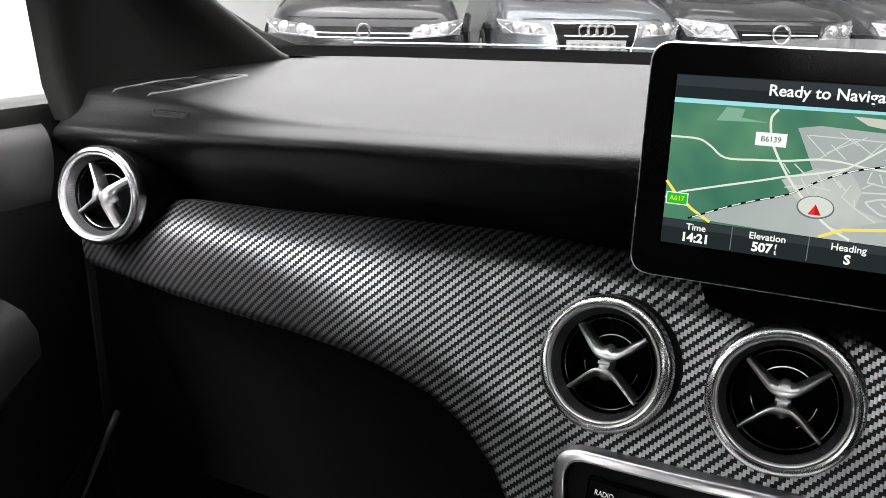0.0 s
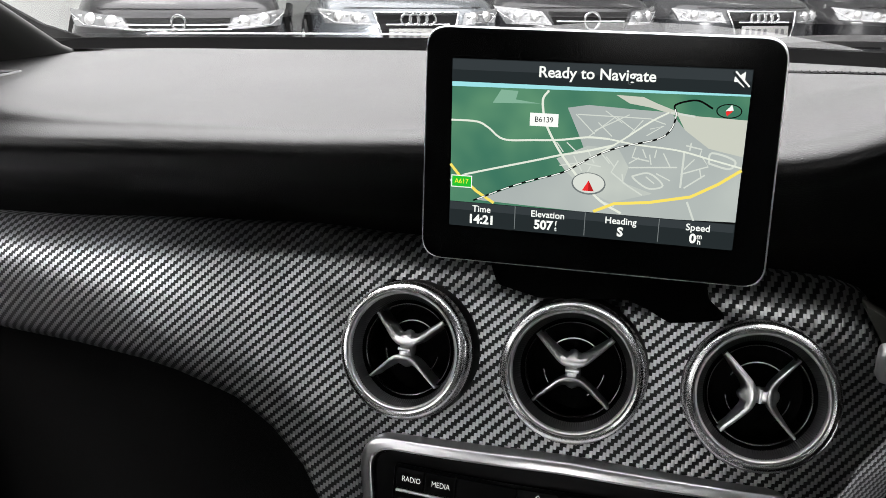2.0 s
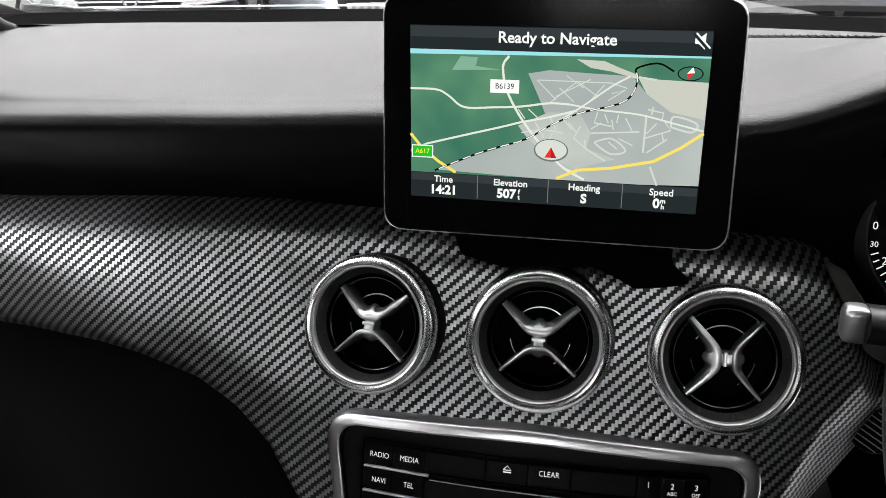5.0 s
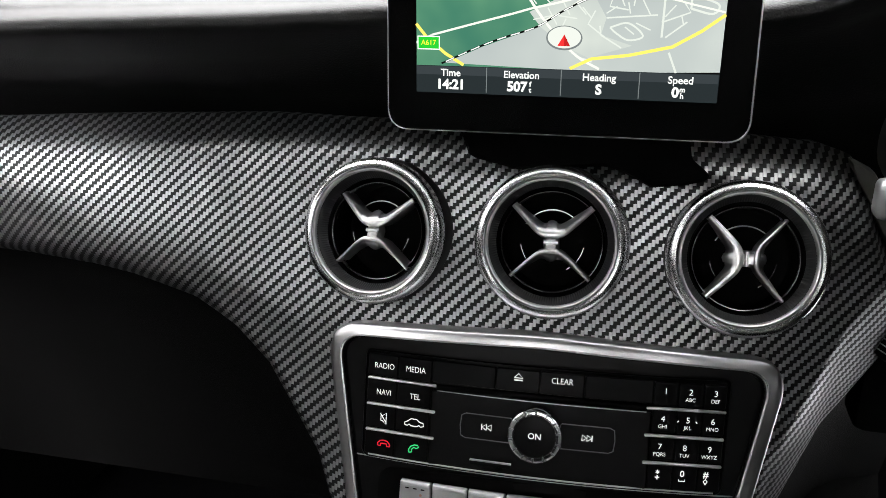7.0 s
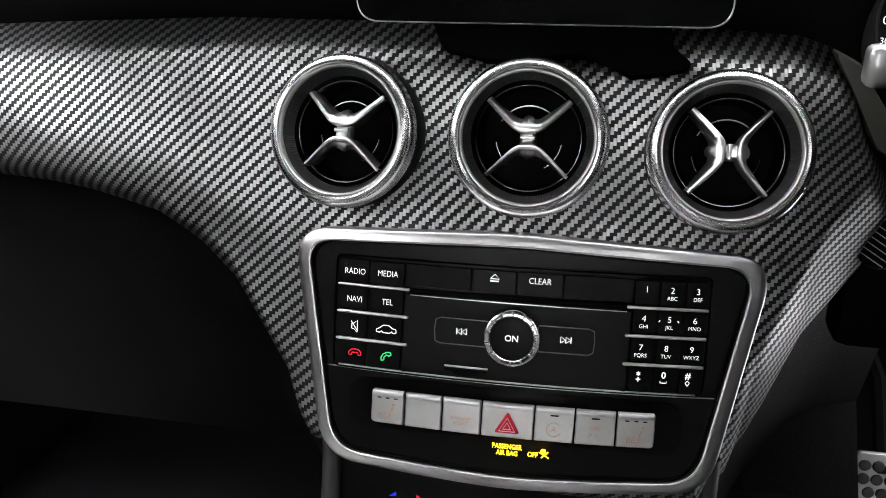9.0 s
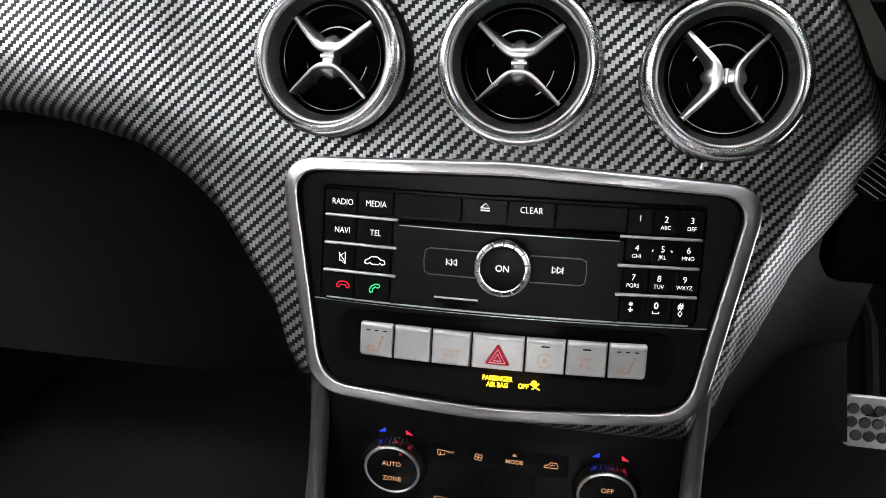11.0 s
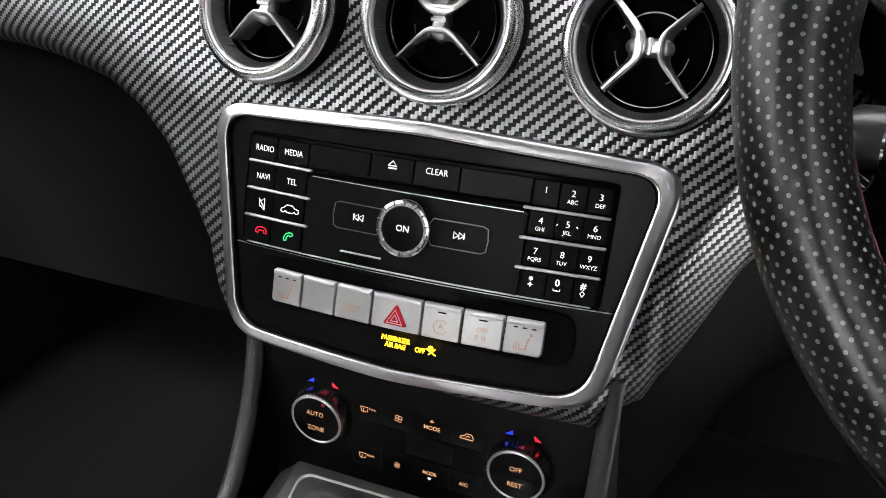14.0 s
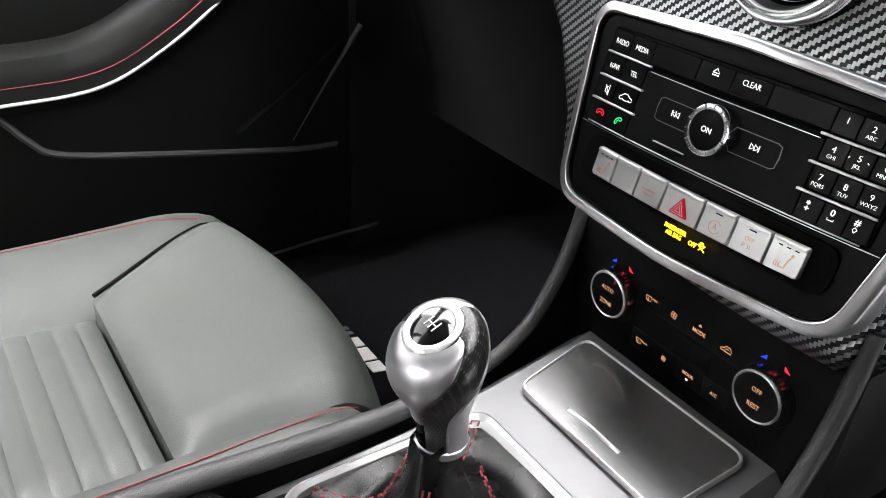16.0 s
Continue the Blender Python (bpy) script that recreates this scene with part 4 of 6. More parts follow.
STREETS_SOUTH = (
    (0.51, [(-14.6, 5.4), (-8.0, -0.3)]),
    (0.51, [(-20.9, 5.2), (-16.5, -0.6)]),
    (0.51, [(-1.8, 2.0), (2.7, -6.2)]),
    (0.61, [(17.2, -3.6), (13.4, -11.1), (24.2, -19.1)]),
    (0.61, [(32.8, -24.0), (21.0, -17.1), (20.1, -11.9)]),
    (0.51, [(-18.3, -9.2), (-5.7, -6.5), (7.0, -8.2)]),
    (0.82, [(59.5, -25.9), (64.4, -37.3)]),
    (0.82, [(8.1, -29.9), (16.6, -32.3)]),
    (0.82, [(45.5, 26.9), (59.4, 25.2)]),
    (0.82, [(-88.4, -24.1), (-78.5, -19.2)]),
) + (
    (0.51, [(35.3, 1.2), (36.7, -4.9)]),
    (0.51, [(43.3, 2.5), (47.9, -5.6)]),
    (0.51, [(29.3, -1.1), (23.4, -5.0)]),
    (0.51, [(61.4, 0.1), (55.9, -6.3)]),
    (0.51, [(40.1, -10.0), (48.5, -13.8)]),
    (0.51, [(34.1, -12.3), (39.5, -16.3)]),
    (0.51, [(64.9, -5.9), (66.3, -11.0)]),
    (0.51, [(6.6, 0.2), (12.1, -5.9)]),
    (0.51, [(0.7, -8.4), (-1.2, -12.7)]),
    (0.51, [(-10.0, -2.5), (-4.4, -11.8)]),
    (0.51, [(15.3, -7.9), (9.8, -1.8)]),
)
YELLOW_ROADS = (
    (1.84, [(-88.4, -13.0), (-81.8, -20.9), (-70.5, -29.9), (-59.2, -36.5)]),
    (1.84, [(4.2, -36.6), (16.5, -30.6), (37.2, -28.1), (61.2, -22.7), (76.4, -13.7), (88.4, -4.6)]),
)
RAILWAY = [(-72.7, -35.9), (-50.4, -25.7), (-35.2, -19.8), (-16.0, -13.3), (0.5, -3.2), (16.7, 4.3), (38.7, 10.6), (46.3, 16.9), (48.6, 26.0), (47.2, 30.9), (52.9, 33.6), (60.6, 34.5), (68.7, 30.4)]

# ---- air vents ----
def air_vent(m, turn, label, wide=1.0):
    v = thing("air_vent", m, label, "air vent", "round air vents in the dashboard")
    part("bezel", lathe([(0.0448, -0.0105), (0.0464, -0.0085), (0.0473, -0.0058), (0.0475, -0.0025), (0.0471, 0.0012), (0.0460, 0.0042), (0.0443, 0.0062), (0.0424, 0.0070), (0.0410, 0.0064), (0.0405, 0.0052), (0.0403, 0.0042)], 128), M["ring"], v, "satin silver bezel ring")
    part("bezel_lip", lathe([(0.0403, 0.0038), (0.0401, 0.0054), (0.0395, 0.0059), (0.0388, 0.0052), (0.0385, 0.0036), (0.0384, 0.0016)], 144), M["silver"], v, "bright inner lip")
    rows = []
    n = 300
    for r, z, a in ((0.0385, 0.0022, 0), (0.0382, 0.0014, 0.00028), (0.0346, -0.0052, 0.00028), (0.0343, -0.0060, 0)):
        rows.append([((r + (a if k % 2 else -a)) * math.cos(2 * math.pi * k / n), (r + (a if k % 2 else -a)) * math.sin(2 * math.pi * k / n), z) for k in range(n)])
    bm = sheet(rows, closed_v=True)
    bmesh.ops.recalc_face_normals(bm, faces=bm.faces[:])
    part("knurled_ring", bm, M["knurl"], v, "finely ribbed dark grey ring")
    part("sleeve", lathe([(0.0344, -0.0058), (0.0336, -0.0075), (0.0330, -0.0120)], 64), M["void"], v)
    part("inner_ring", lathe([(0.0326, -0.0110), (0.0322, -0.0074), (0.0317, -0.0066), (0.0311, -0.0070), (0.0308, -0.010)], 96), M["bladedark"], v, "thin dark chrome ring")
    part("duct", lathe([(0.0332, -0.009), (0.0318, -0.014), (0.0310, -0.035), (0.0, -0.0352)], 64), M["void"], v)
    for a0, a1 in ((38, 150), (188, 232), (300, 352)):
        arc = [(0.0198 * math.cos(a), 0.0198 * math.sin(a), -0.0150) for a in [radians(a0 + (a1 - a0) * k / 18) for k in range(19)]]
        part("damper_ring", tube(arc, 0.00040, 6), M["bladedark"] if a0 > 180 else M["silver"], v)
    vane = new("vane")
    vane.parent, vane.matrix_basis = v, Matrix.Rotation(radians(turn), 4, "Z") @ Matrix.Translation((0, 0, -0.0016))
    for sy in (1, -1):
        top = sy > 0
        P = smoothpath([(-0.0245, sy * 0.0222, -0.0020), (-0.0170, sy * 0.0150, 0.0), (-0.0096, sy * 0.0082, 0.0020), (-0.0058, sy * 0.0058, 0.0029), (-0.0026, sy * 0.0051, 0.0033), (0.0026, sy * 0.0051, 0.0033), (0.0058, sy * 0.0058, 0.0029), (0.0096, sy * 0.0082, 0.0020), (0.0170, sy * 0.0150, 0.0), (0.0245, sy * 0.0222, -0.0020)], 6)
        rows, back = [], []
        for i, p in enumerate(P):
            t = i / (len(P) - 1)
            d = (P[min(i + 1, len(P) - 1)] - P[max(i - 1, 0)]).normalized()
            nrm = Vector((-d.y, d.x, 0)).normalized() * sy
            w = (0.0021 if top else 0.0013) * wide * (1.25 - 0.55 * abs(2 * t - 1))
            # rounded bright front edge, then the wing-shaped blade running back and outwards
            rows.append([tuple(p - nrm * w + Vector((0, 0, -0.0016))), tuple(p - nrm * w * 0.7 + Vector((0, 0, 0.0002))), tuple(p + Vector((0, 0, 0.0008))), tuple(p + nrm * w * 0.8 + Vector((0, 0, 0.0003))), tuple(p + nrm * w * 1.5 + Vector((0, 0, -0.0018)))])
            mid = 1 - abs(2 * t - 1)
            back.append([tuple(p + nrm * w * 1.45 + Vector((0, 0, -0.0016))), tuple(p + nrm * (w * 1.6 + 0.0030 * mid) + Vector((0, 0, -0.0045))), tuple(p + nrm * (w * 1.4 + 0.0052 * mid) + Vector((0, 0, -0.0095))), tuple(p + nrm * w * 1.2 + Vector((0, 0, -0.0165))), tuple(p - nrm * w * 0.6 + Vector((0, 0, -0.0165))), tuple(p - nrm * w * 0.98 + Vector((0, 0, -0.0015)))])
        bm = sheet(rows)
        bm.verts.ensure_lookup_table()
        bm.faces.new([bm.verts[k] for k in range(5)])
        bm.faces.new([bm.verts[len(bm.verts) - 5 + k] for k in range(5)])
        bmesh.ops.recalc_face_normals(bm, faces=bm.faces[:])
        part("blade_edge", bm, M["blade"], vane, "bright chrome blade edge")
        bm = sheet(back)
        bmesh.ops.recalc_face_normals(bm, faces=bm.faces[:])
        part("blade", bm, M["blade"], vane, "curved chrome blade")
    saddle = sheet([[(x, y, z - 0.0016 * (1 - abs(y) / 0.0046)) for y in (-0.0046, -0.0026, 0.0, 0.0026, 0.0046)] for x, z in ((-0.0050, -0.007), (-0.0046, -0.0010), (-0.0030, 0.0012), (0.0, 0.0018), (0.0030, 0.0012), (0.0046, -0.0010), (0.0050, -0.007))])
    bmesh.ops.recalc_face_normals(saddle, faces=saddle.faces[:])
    part("hub", join(saddle, tube([(-0.0044, 0.0004, 0.0010), (0.0044, 0.0004, 0.0010)], 0.0012, 10)), M["blade"], vane, "chrome saddle hub")
    return v


M["knurl"] = varied(node_mat("dark_grey_knurl", (0.07, 0.07, 0.073), 0.36, 0.6), 60, 0.1)
M["bladedark"] = varied(node_mat("dark_chrome", (0.12, 0.12, 0.125), 0.25, 1.0), 60, 0.1)
VENTS = [(pose(-0.1154, 0.4292, 0.7942, 71.5, 0, -6), 0, "round chrome-ringed air vent over the radio, blades upright", 1.0),
         (pose(-0.0003, 0.4272, 0.7958, 74.8, 0, 2), 0, "round chrome-ringed middle air vent below the display", 1.0),
         (pose(0.1160, 0.4357, 0.7920, 71.0, 0, 3), 90, "round chrome-ringed air vent beside the wheel, blades turned sideways", 1.0),
         (pose(-0.6185, 0.452, 0.8436, 80, 0, 9), -104, "round chrome-ringed air vent at the passenger door", 1.5)]
for place, turn, label, wide in VENTS:
    air_vent(place, turn, label, wide)
    bm = lathe([(0.0505, -0.060), (0.0495, -0.028), (0.0482, -0.014), (0.0470, -0.0085), (0.0455, -0.0080), (0.0445, -0.011)], 64)
    bmesh.ops.transform(bm, matrix=place, verts=bm.verts)
    dashpart("vent_collar", bm, M["satin"] if turn > -100 else M["softdark"])

# ---- side demister slot and airbag label on the dash top ----
AT = (-0.608, 0.560)
slot = thing("demister_vent", pose(*AT, shelf_z(*AT)), "leaf-shaped demister slot with curved fins in the dashboard top", "air vent")
outl = evenly(rounded([(-0.031, -0.067, 0.004), (0.012, -0.066, 0.014), (0.025, -0.044, 0.022), (0.0235, 0.073, 0.003), (-0.010, 0.053, 0.05), (-0.0285, -0.005, 0.06)], 10), 90)
part("slot", on_shelf(slab(outl, -0.004, 0.0006), AT), M["void"], slot)
part("trim", on_shelf(frame_loop([(x * 1.06, y * 1.025) for x, y in outl], outl, [(0, -0.003), (0.25, 0.0012), (0.7, 0.0020), (1, 0.0004)], 90), AT), M["grey"], slot, "thin raised rim")
for k in range(4):
    y = -0.046 + 0.029 * k
    x0, x1 = -0.027 + 0.0045 * k, 0.021
    rows = [[(x0 + (x1 - x0) * q / 8, y + d + 0.010 * (q / 8 - 0.5), 0.0007 + h * math.sin(math.pi * (0.12 + 0.76 * q / 8))) for q in range(9)] for d, h in ((-0.0085, 0.0), (-0.004, 0.0026), (0.0, 0.0034), (0.006, 0.0026), (0.0105, 0.0))]
    part("fin", on_shelf(sheet(rows), AT), M["soft"], slot)
AT = (-0.555, 0.4895)
tag = thing("airbag_label", pose(*AT, shelf_z(*AT)), "small embossed oval label on the dashboard top", "label")
part("plate", on_shelf(slab(evenly(rrect(-0.021, -0.0045, 0.021, 0.0045, 0.004), 60), -0.002, 0.0008, 0.0005), AT), M["soft"], tag)
part("plate_edge", on_shelf(frame_loop(rrect(-0.0224, -0.0056, 0.0224, 0.0056, 0.0045), rrect(-0.0200, -0.0038, 0.0200, 0.0038, 0.003), [(0, 0.0), (0.3, 0.0014), (0.7, 0.0014), (1, 0.0006)], 80), AT), M["soft"], tag)
for k in range(6):
    part("letter_bar", on_shelf(box(0.004, 0.0040, 0.0006, (-0.0135 + 0.0055 * k, 0, 0.0010)), AT), M["soft"], tag)
# narrow demister grille below the windscreen on the driver's side
AT = (0.20, 0.86)
grille = thing("windscreen_demister", pose(*AT, shelf_z(*AT)), "narrow black demister grille below the windscreen", "air vent")
part("grille_bed", on_shelf(slab(evenly(rrect(-0.075, -0.010, 0.16, 0.010, 0.009), 80), -0.003, 0.0008), AT), M["void"], grille)
for k in range(30):
    part("slat", on_shelf(box(0.0016, 0.017, 0.0014, (-0.068 + 0.0075 * k, 0, 0.0010)), AT), M["black"], grille)

# ---- display ----
for nm, c, s in (("map_green", (0.055, 0.19, 0.125), 1.0), ("map_pale_green", (0.22, 0.42, 0.30), 1.0), ("map_grey", (0.42, 0.46, 0.445), 1.0), ("map_pale", (0.50, 0.54, 0.50), 1.0), ("map_beige", (0.56, 0.58, 0.50), 1.0),
                 ("map_sky", (0.33, 0.72, 0.76), 1.0), ("map_road", (0.74, 0.78, 0.68), 1.0), ("map_street", (0.62, 0.66, 0.60), 1.0), ("map_disc", (0.66, 0.69, 0.63), 1.0), ("map_darkred", (0.45, 0.015, 0.015), 1.0), ("map_tile", (0.034, 0.042, 0.046), 1.0), ("map_yellow", (0.90, 0.72, 0.13), 1.0), ("map_bar", (0.018, 0.024, 0.026), 1.0), ("map_black", (0.004, 0.004, 0.004), 1.0), ("map_white", (0.92, 0.95, 0.90), 1.0),
                 ("map_sign", (0.02, 0.50, 0.03), 1.0), ("map_red", (0.80, 0.03, 0.03), 1.0), ("map_divider", (0.16, 0.18, 0.18), 1.0), ("map_signtext", (0.85, 0.85, 0.05), 1.0)):
    M[nm] = glow(nm, c, s * SCREEN)
# soft lighter patches of woodland and relief on the map
for nm, c1, c2, sc in (("map_green", (0.045, 0.17, 0.11), (0.13, 0.31, 0.17), 24), ("map_grey", (0.37, 0.41, 0.40), (0.47, 0.51, 0.48), 16), ("map_pale", (0.44, 0.48, 0.45), (0.57, 0.61, 0.55), 30)):
    m = M[nm]
    mix = add(m, "ShaderNodeMix", data_type="RGBA")
    mix.inputs[6].default_value, mix.inputs[7].default_value = (*c1, 1), (*c2, 1)
    nz = add(m, "ShaderNodeTexNoise")
    nz.inputs["Scale"].default_value, nz.inputs["Detail"].default_value = sc, 2
    m.node_tree.links.new(coords(m), nz.inputs["Vector"])
    m.node_tree.links.new(mathn(m, "MULTIPLY_ADD", mathn(m, "POWER", nz.outputs["Fac"], 2.0), 2.2, -0.25), mix.inputs[0])
    m.node_tree.links.new(mix.outputs[2], m.node_tree.nodes["Emission"].inputs[0])
disp = thing("display", pose(0.0005, 0.4435, 0.9362, 88.8), "free-standing black tablet-like navigation display, switched on", "display")
hous = rounded([(-0.1078, -0.0776, 0.014), (0.1087, -0.0762, 0.014), (0.1060, 0.0708, 0.014), (-0.1056, 0.0722, 0.014)], 10)
part("housing", slab(hous, -0.014, -0.001, 0.001), M["displayblack"], disp, "black glossy housing")
part("rim", frame_loop([(x * 1.006, y * 1.008) for x, y in hous], [(x * 0.992, y * 0.988) for x, y in hous], [(0, -0.010), (0, -0.003), (0.5, -0.0012), (1, -0.0016)], 200), M["silver"], disp, "thin silver edge")
screen = part("screen", slab([(-0.0885, -0.0535), (0.0885, -0.0535), (0.0885, 0.0535), (-0.0885, 0.0535)], -0.0012, 0.0), M["map_black"], disp, "lit colour map screen")
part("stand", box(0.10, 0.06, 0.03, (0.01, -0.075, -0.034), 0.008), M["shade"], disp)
MM = 0.001
LIFT = 0.00012


def poly(name, pts, z, mat):
    bm = bmesh.new()
    bm.faces.new([bm.verts.new((x * MM, y * MM, z)) for x, y in pts])
    bmesh.ops.triangulate(bm, faces=bm.faces[:])
    if bm.faces[:] and sum(f.normal.z for f in bm.faces) < 0:
        bmesh.ops.reverse_faces(bm, faces=bm.faces[:])
    return part(name, bm, mat, screen, "", None, False)


for nm, mat, lev, pts in MAP_AREAS:
    poly(nm, pts, LIFT * (1 + lev), M[mat])
for k, group in enumerate((STREETS_WEST, STREETS_EAST, STREETS_SOUTH, MAIN_ROADS)):
    for w, pts in group:
        path = smoothpath([Vector((x, y, 0)) for x, y in pts], 5) if k == 3 or len(pts) > 3 else [Vector((x, y, 0)) for x, y in pts]
        part("street" if k < 3 else "main_road", line([(v.x * MM, v.y * MM) for v in path], w * MM * (1.45 if k in (1, 2) else 1.0), LIFT * 5.2 + k * 0.00001, 0.00002), M["map_road"] if k == 3 else M["map_street"], screen, "", None, False)
for w, pts in YELLOW_ROADS:
    part("yellow_road", line([(x * MM, y * MM) for x, y in pts], w * MM, LIFT * 6.2, 0.00002), M["map_yellow"], screen, "", None, False)
rp = [Vector((x * MM, y * MM, 0)) for x, y in RAILWAY]
part("railway", line([(v.x, v.y) for v in smoothpath(rp, 5)], 0.0011, LIFT * 6.6, 0.00002), M["map_black"], screen, "", None, False)
rs = evenly([(v.x, v.y) for v in smoothpath(rp, 5)] + [(v.x, v.y) for v in reversed(smoothpath(rp, 5))], 120)[:60]
for k in range(1, 52, 3):
    part("railway_dash", line(rs[k:k + 3], 0.0006, LIFT * 7.0, 0.00002), M["map_white"], screen, "", None, False)


def bar(name, x0, y0, x1, y1, lev, mat):
    return poly(name, [(x0, y0), (x1, y0), (x1, y1), (x0, y1)], LIFT * lev, mat)


bar("title_bar", -88.4, 39.3, 88.4, 53.4, 7.6, M["map_bar"])
bar("info_bar", -88.4, -53.4, 88.4, -37.2, 7.6, M["map_bar"])
bar("info_tiles", -88.0, -42.6, 88.0, -37.6, 7.9, M["map_tile"])
bar("title_shade", -88.0, 46.6, 88.0, 53.0, 7.9, M["map_tile"])
for x in (-45.0, -0.5, 44.5):
    bar("divider", x - 0.25, -52.5, x + 0.25, -37.6, 8.2, M["map_divider"])
W = M["map_white"]
words("Ready to Navigate", 0.0092, (0.0006, 0.0470), LIFT * 8.5, W, screen, bold=0.00016, squeeze=1.02)
for txt, x, val in (("Time", -67.0, "14:21"), ("Elevation", -24.0, "507"), ("Heading", 21.5, "S"), ("Speed", 67.5, "0")):
    words(txt, 0.0059, (x * MM, -0.0414), LIFT * 8.5, W, screen, bold=0.00008, squeeze=1.0)
    words(val, 0.0080, ((x - (2.5 if val in ("507", "0") else 0)) * MM, -0.0484), LIFT * 8.5, W, screen, bold=0.0003, squeeze=1.0)
for txt, x, y in (("f", -18.6, -46.6), ("t", -18.6, -50.0), ("m", 68.8, -46.6), ("h", 68.8, -50.2)):
    words(txt, 0.0042, (x * MM, y * MM), LIFT * 8.5, W, screen, bold=0.0001)
bar("road_sign", -38.2, 14.4, -20.6, 22.4, 8.0, M["map_white"])
words("B6139", 0.0048, (-0.0294, 0.0184), LIFT * 8.6, M["map_black"], screen, squeeze=0.95)
bar("road_sign", -87.6, -27.9, -73.8, -19.9, 8.0, M["map_white"])
bar("road_sign_face", -87.0, -27.3, -74.4, -20.5, 8.4, M["map_sign"])
words("A617", 0.0045, (-0.0807, -0.0239), LIFT * 8.8, M["map_signtext"], screen, squeeze=0.95)


def ellipse(cx, cy, rx, ry, n=28):
    return [(cx + rx * math.cos(2 * math.pi * k / n), cy + ry * math.sin(2 * math.pi * k / n)) for k in range(n)]


poly("position_ring", ellipse(0.2, -19.2, 10.5, 7.0), LIFT * 7.6, M["map_divider"])
poly("position_disc", ellipse(0.2, -18.9, 9.6, 6.2), LIFT * 8.0, M["map_disc"])
poly("position_arrow", [(-3.6, -23.8), (3.8, -23.8), (0.2, -17.2)], LIFT * 8.5, M["map_red"])
poly("position_arrow_shade", [(0.3, -23.8), (3.8, -23.8), (0.2, -17.2)], LIFT * 8.8, M["map_darkred"])
poly("compass_ring", ellipse(77.8, 29.4, 7.2, 4.2), LIFT * 7.6, M["map_black"])
poly("compass_disc", ellipse(77.8, 29.4, 6.5, 3.6), LIFT * 8.0, M["map_green"])
poly("compass_north", [(75.8, 29.4), (80.2, 29.9), (79.0, 33.2)], LIFT * 8.5, W)
poly("compass_south", [(75.8, 29.2), (80.0, 29.7), (76.8, 26.4)], LIFT * 8.6, M["map_red"])
poly("mute_speaker", [(78.6, 46.2), (80.6, 46.2), (84.4, 43.0), (84.4, 52.2), (80.6, 49.2), (78.6, 49.2)], LIFT * 8.5, W)
part("mute_stroke", line([(0.0778, 0.0518), (0.0865, 0.0428)], 0.0018, LIFT * 8.8, 0.00002), M["map_bar"], screen, "", None, False)
part("mute_stroke", line([(0.0790, 0.0522), (0.0872, 0.0438)], 0.0010, LIFT * 9.2, 0.00002), W, screen, "", None, False)

# ---- radio panel ----
radio = thing("radio_unit", pose(0, 0.384, 0.67, 74), "black radio and keypad panel in a satin silver frame", "car radio")
OUT = rounded([(0, 0.0770, 0.4), (-0.1425, 0.0710, 0.022), (-0.1165, -0.0725, 0.030), (0, -0.0775, 0.4), (0.1205, -0.0725, 0.030), (0.1485, 0.0710, 0.022)], 12)
INN = rounded([(0, 0.0690, 0.4), (-0.1320, 0.0640, 0.016), (-0.1085, -0.0650, 0.024), (0, -0.0695, 0.4), (0.1115, -0.0650, 0.024), (0.1365, 0.0640, 0.016)], 12)
part("frame", frame_loop(OUT, INN, [(-0.02, -0.014), (0.0, -0.001), (0.02, 0.0026), (0.06, 0.0040), (0.14, 0.0047), (0.50, 0.0053), (0.84, 0.0057), (0.88, 0.0050), (0.90, 0.0058), (0.98, 0.0056), (1.02, 0.0)], 240), M["framesilver"], radio, "satin silver frame")
part("inner_edge", frame_loop([(x * 0.997, y * 0.997) for x, y in INN], [(x * 0.985, y * 0.978) for x, y in INN], [(0, 0.0), (0.1, 0.0034), (0.6, 0.0036), (1.0, 0.0)], 200), M["satin"], radio)
plate = part("faceplate", slab([(x * 0.999, y * 0.999) for x, y in INN], -0.004, 0.0010), M["satin"], radio)
rim = rounded([(-0.1118, 0.0555, 0.004), (0.1118, 0.0570, 0.004), (0.1118, -0.0128, 0.006), (-0.1118, -0.0132, 0.006)], 6)
part("key_recess", slab(rim, 0.0008, 0.0014), M["void"], radio)
part("recess_edge", frame_loop([(x * 1.012, y * 1.0 + (0.001 if y > 0 else -0.0012)) for x, y in rim], rim, [(0, 0.001), (0.5, 0.0022), (1.0, 0.001)], 120), M["satin"], radio)
PADS = [(x0, x1, v0, v1) for x0, x1 in ((-110.6, -90.2), (-89.8, -67.7)) for v0, v1 in ((40.0, 54.2), (23.2, 37.2), (6.3, 20.3), (-11.6, 3.4))]
PADS += [(x0, x1, v0, v1) for x0, x1 in ((68.2, 82.4), (82.8, 97.2), (97.6, 111.0)) for v0, v1 in ((40.2, 54.6), (23.6, 37.4), (6.6, 20.6), (-11.2, 3.6))]
PADS += [(-67.3, -27.0, 41.0, 54.4), (-26.6, -0.1, 41.0, 54.6), (0.3, 27.0, 41.0, 54.8), (27.4, 67.8, 41.0, 54.8)]
for x0, x1, v0, v1 in PADS:
    part("key", slab(rrect(x0 * MM, v0 * MM, x1 * MM, v1 * MM, 0.0012), 0.001, 0.0034, 0.0006), M["key"], radio)
part("centre_plate", slab(rrect(-0.0670, -0.0122, 0.0675, 0.0352, 0.001), 0.0010, 0.0030, 0.0005), M["key"], radio)
part("disc_slot", box(0.1285, 0.0030, 0.002, (0.0005, 0.0378, 0.0018), 0.0006), M["void"], radio)
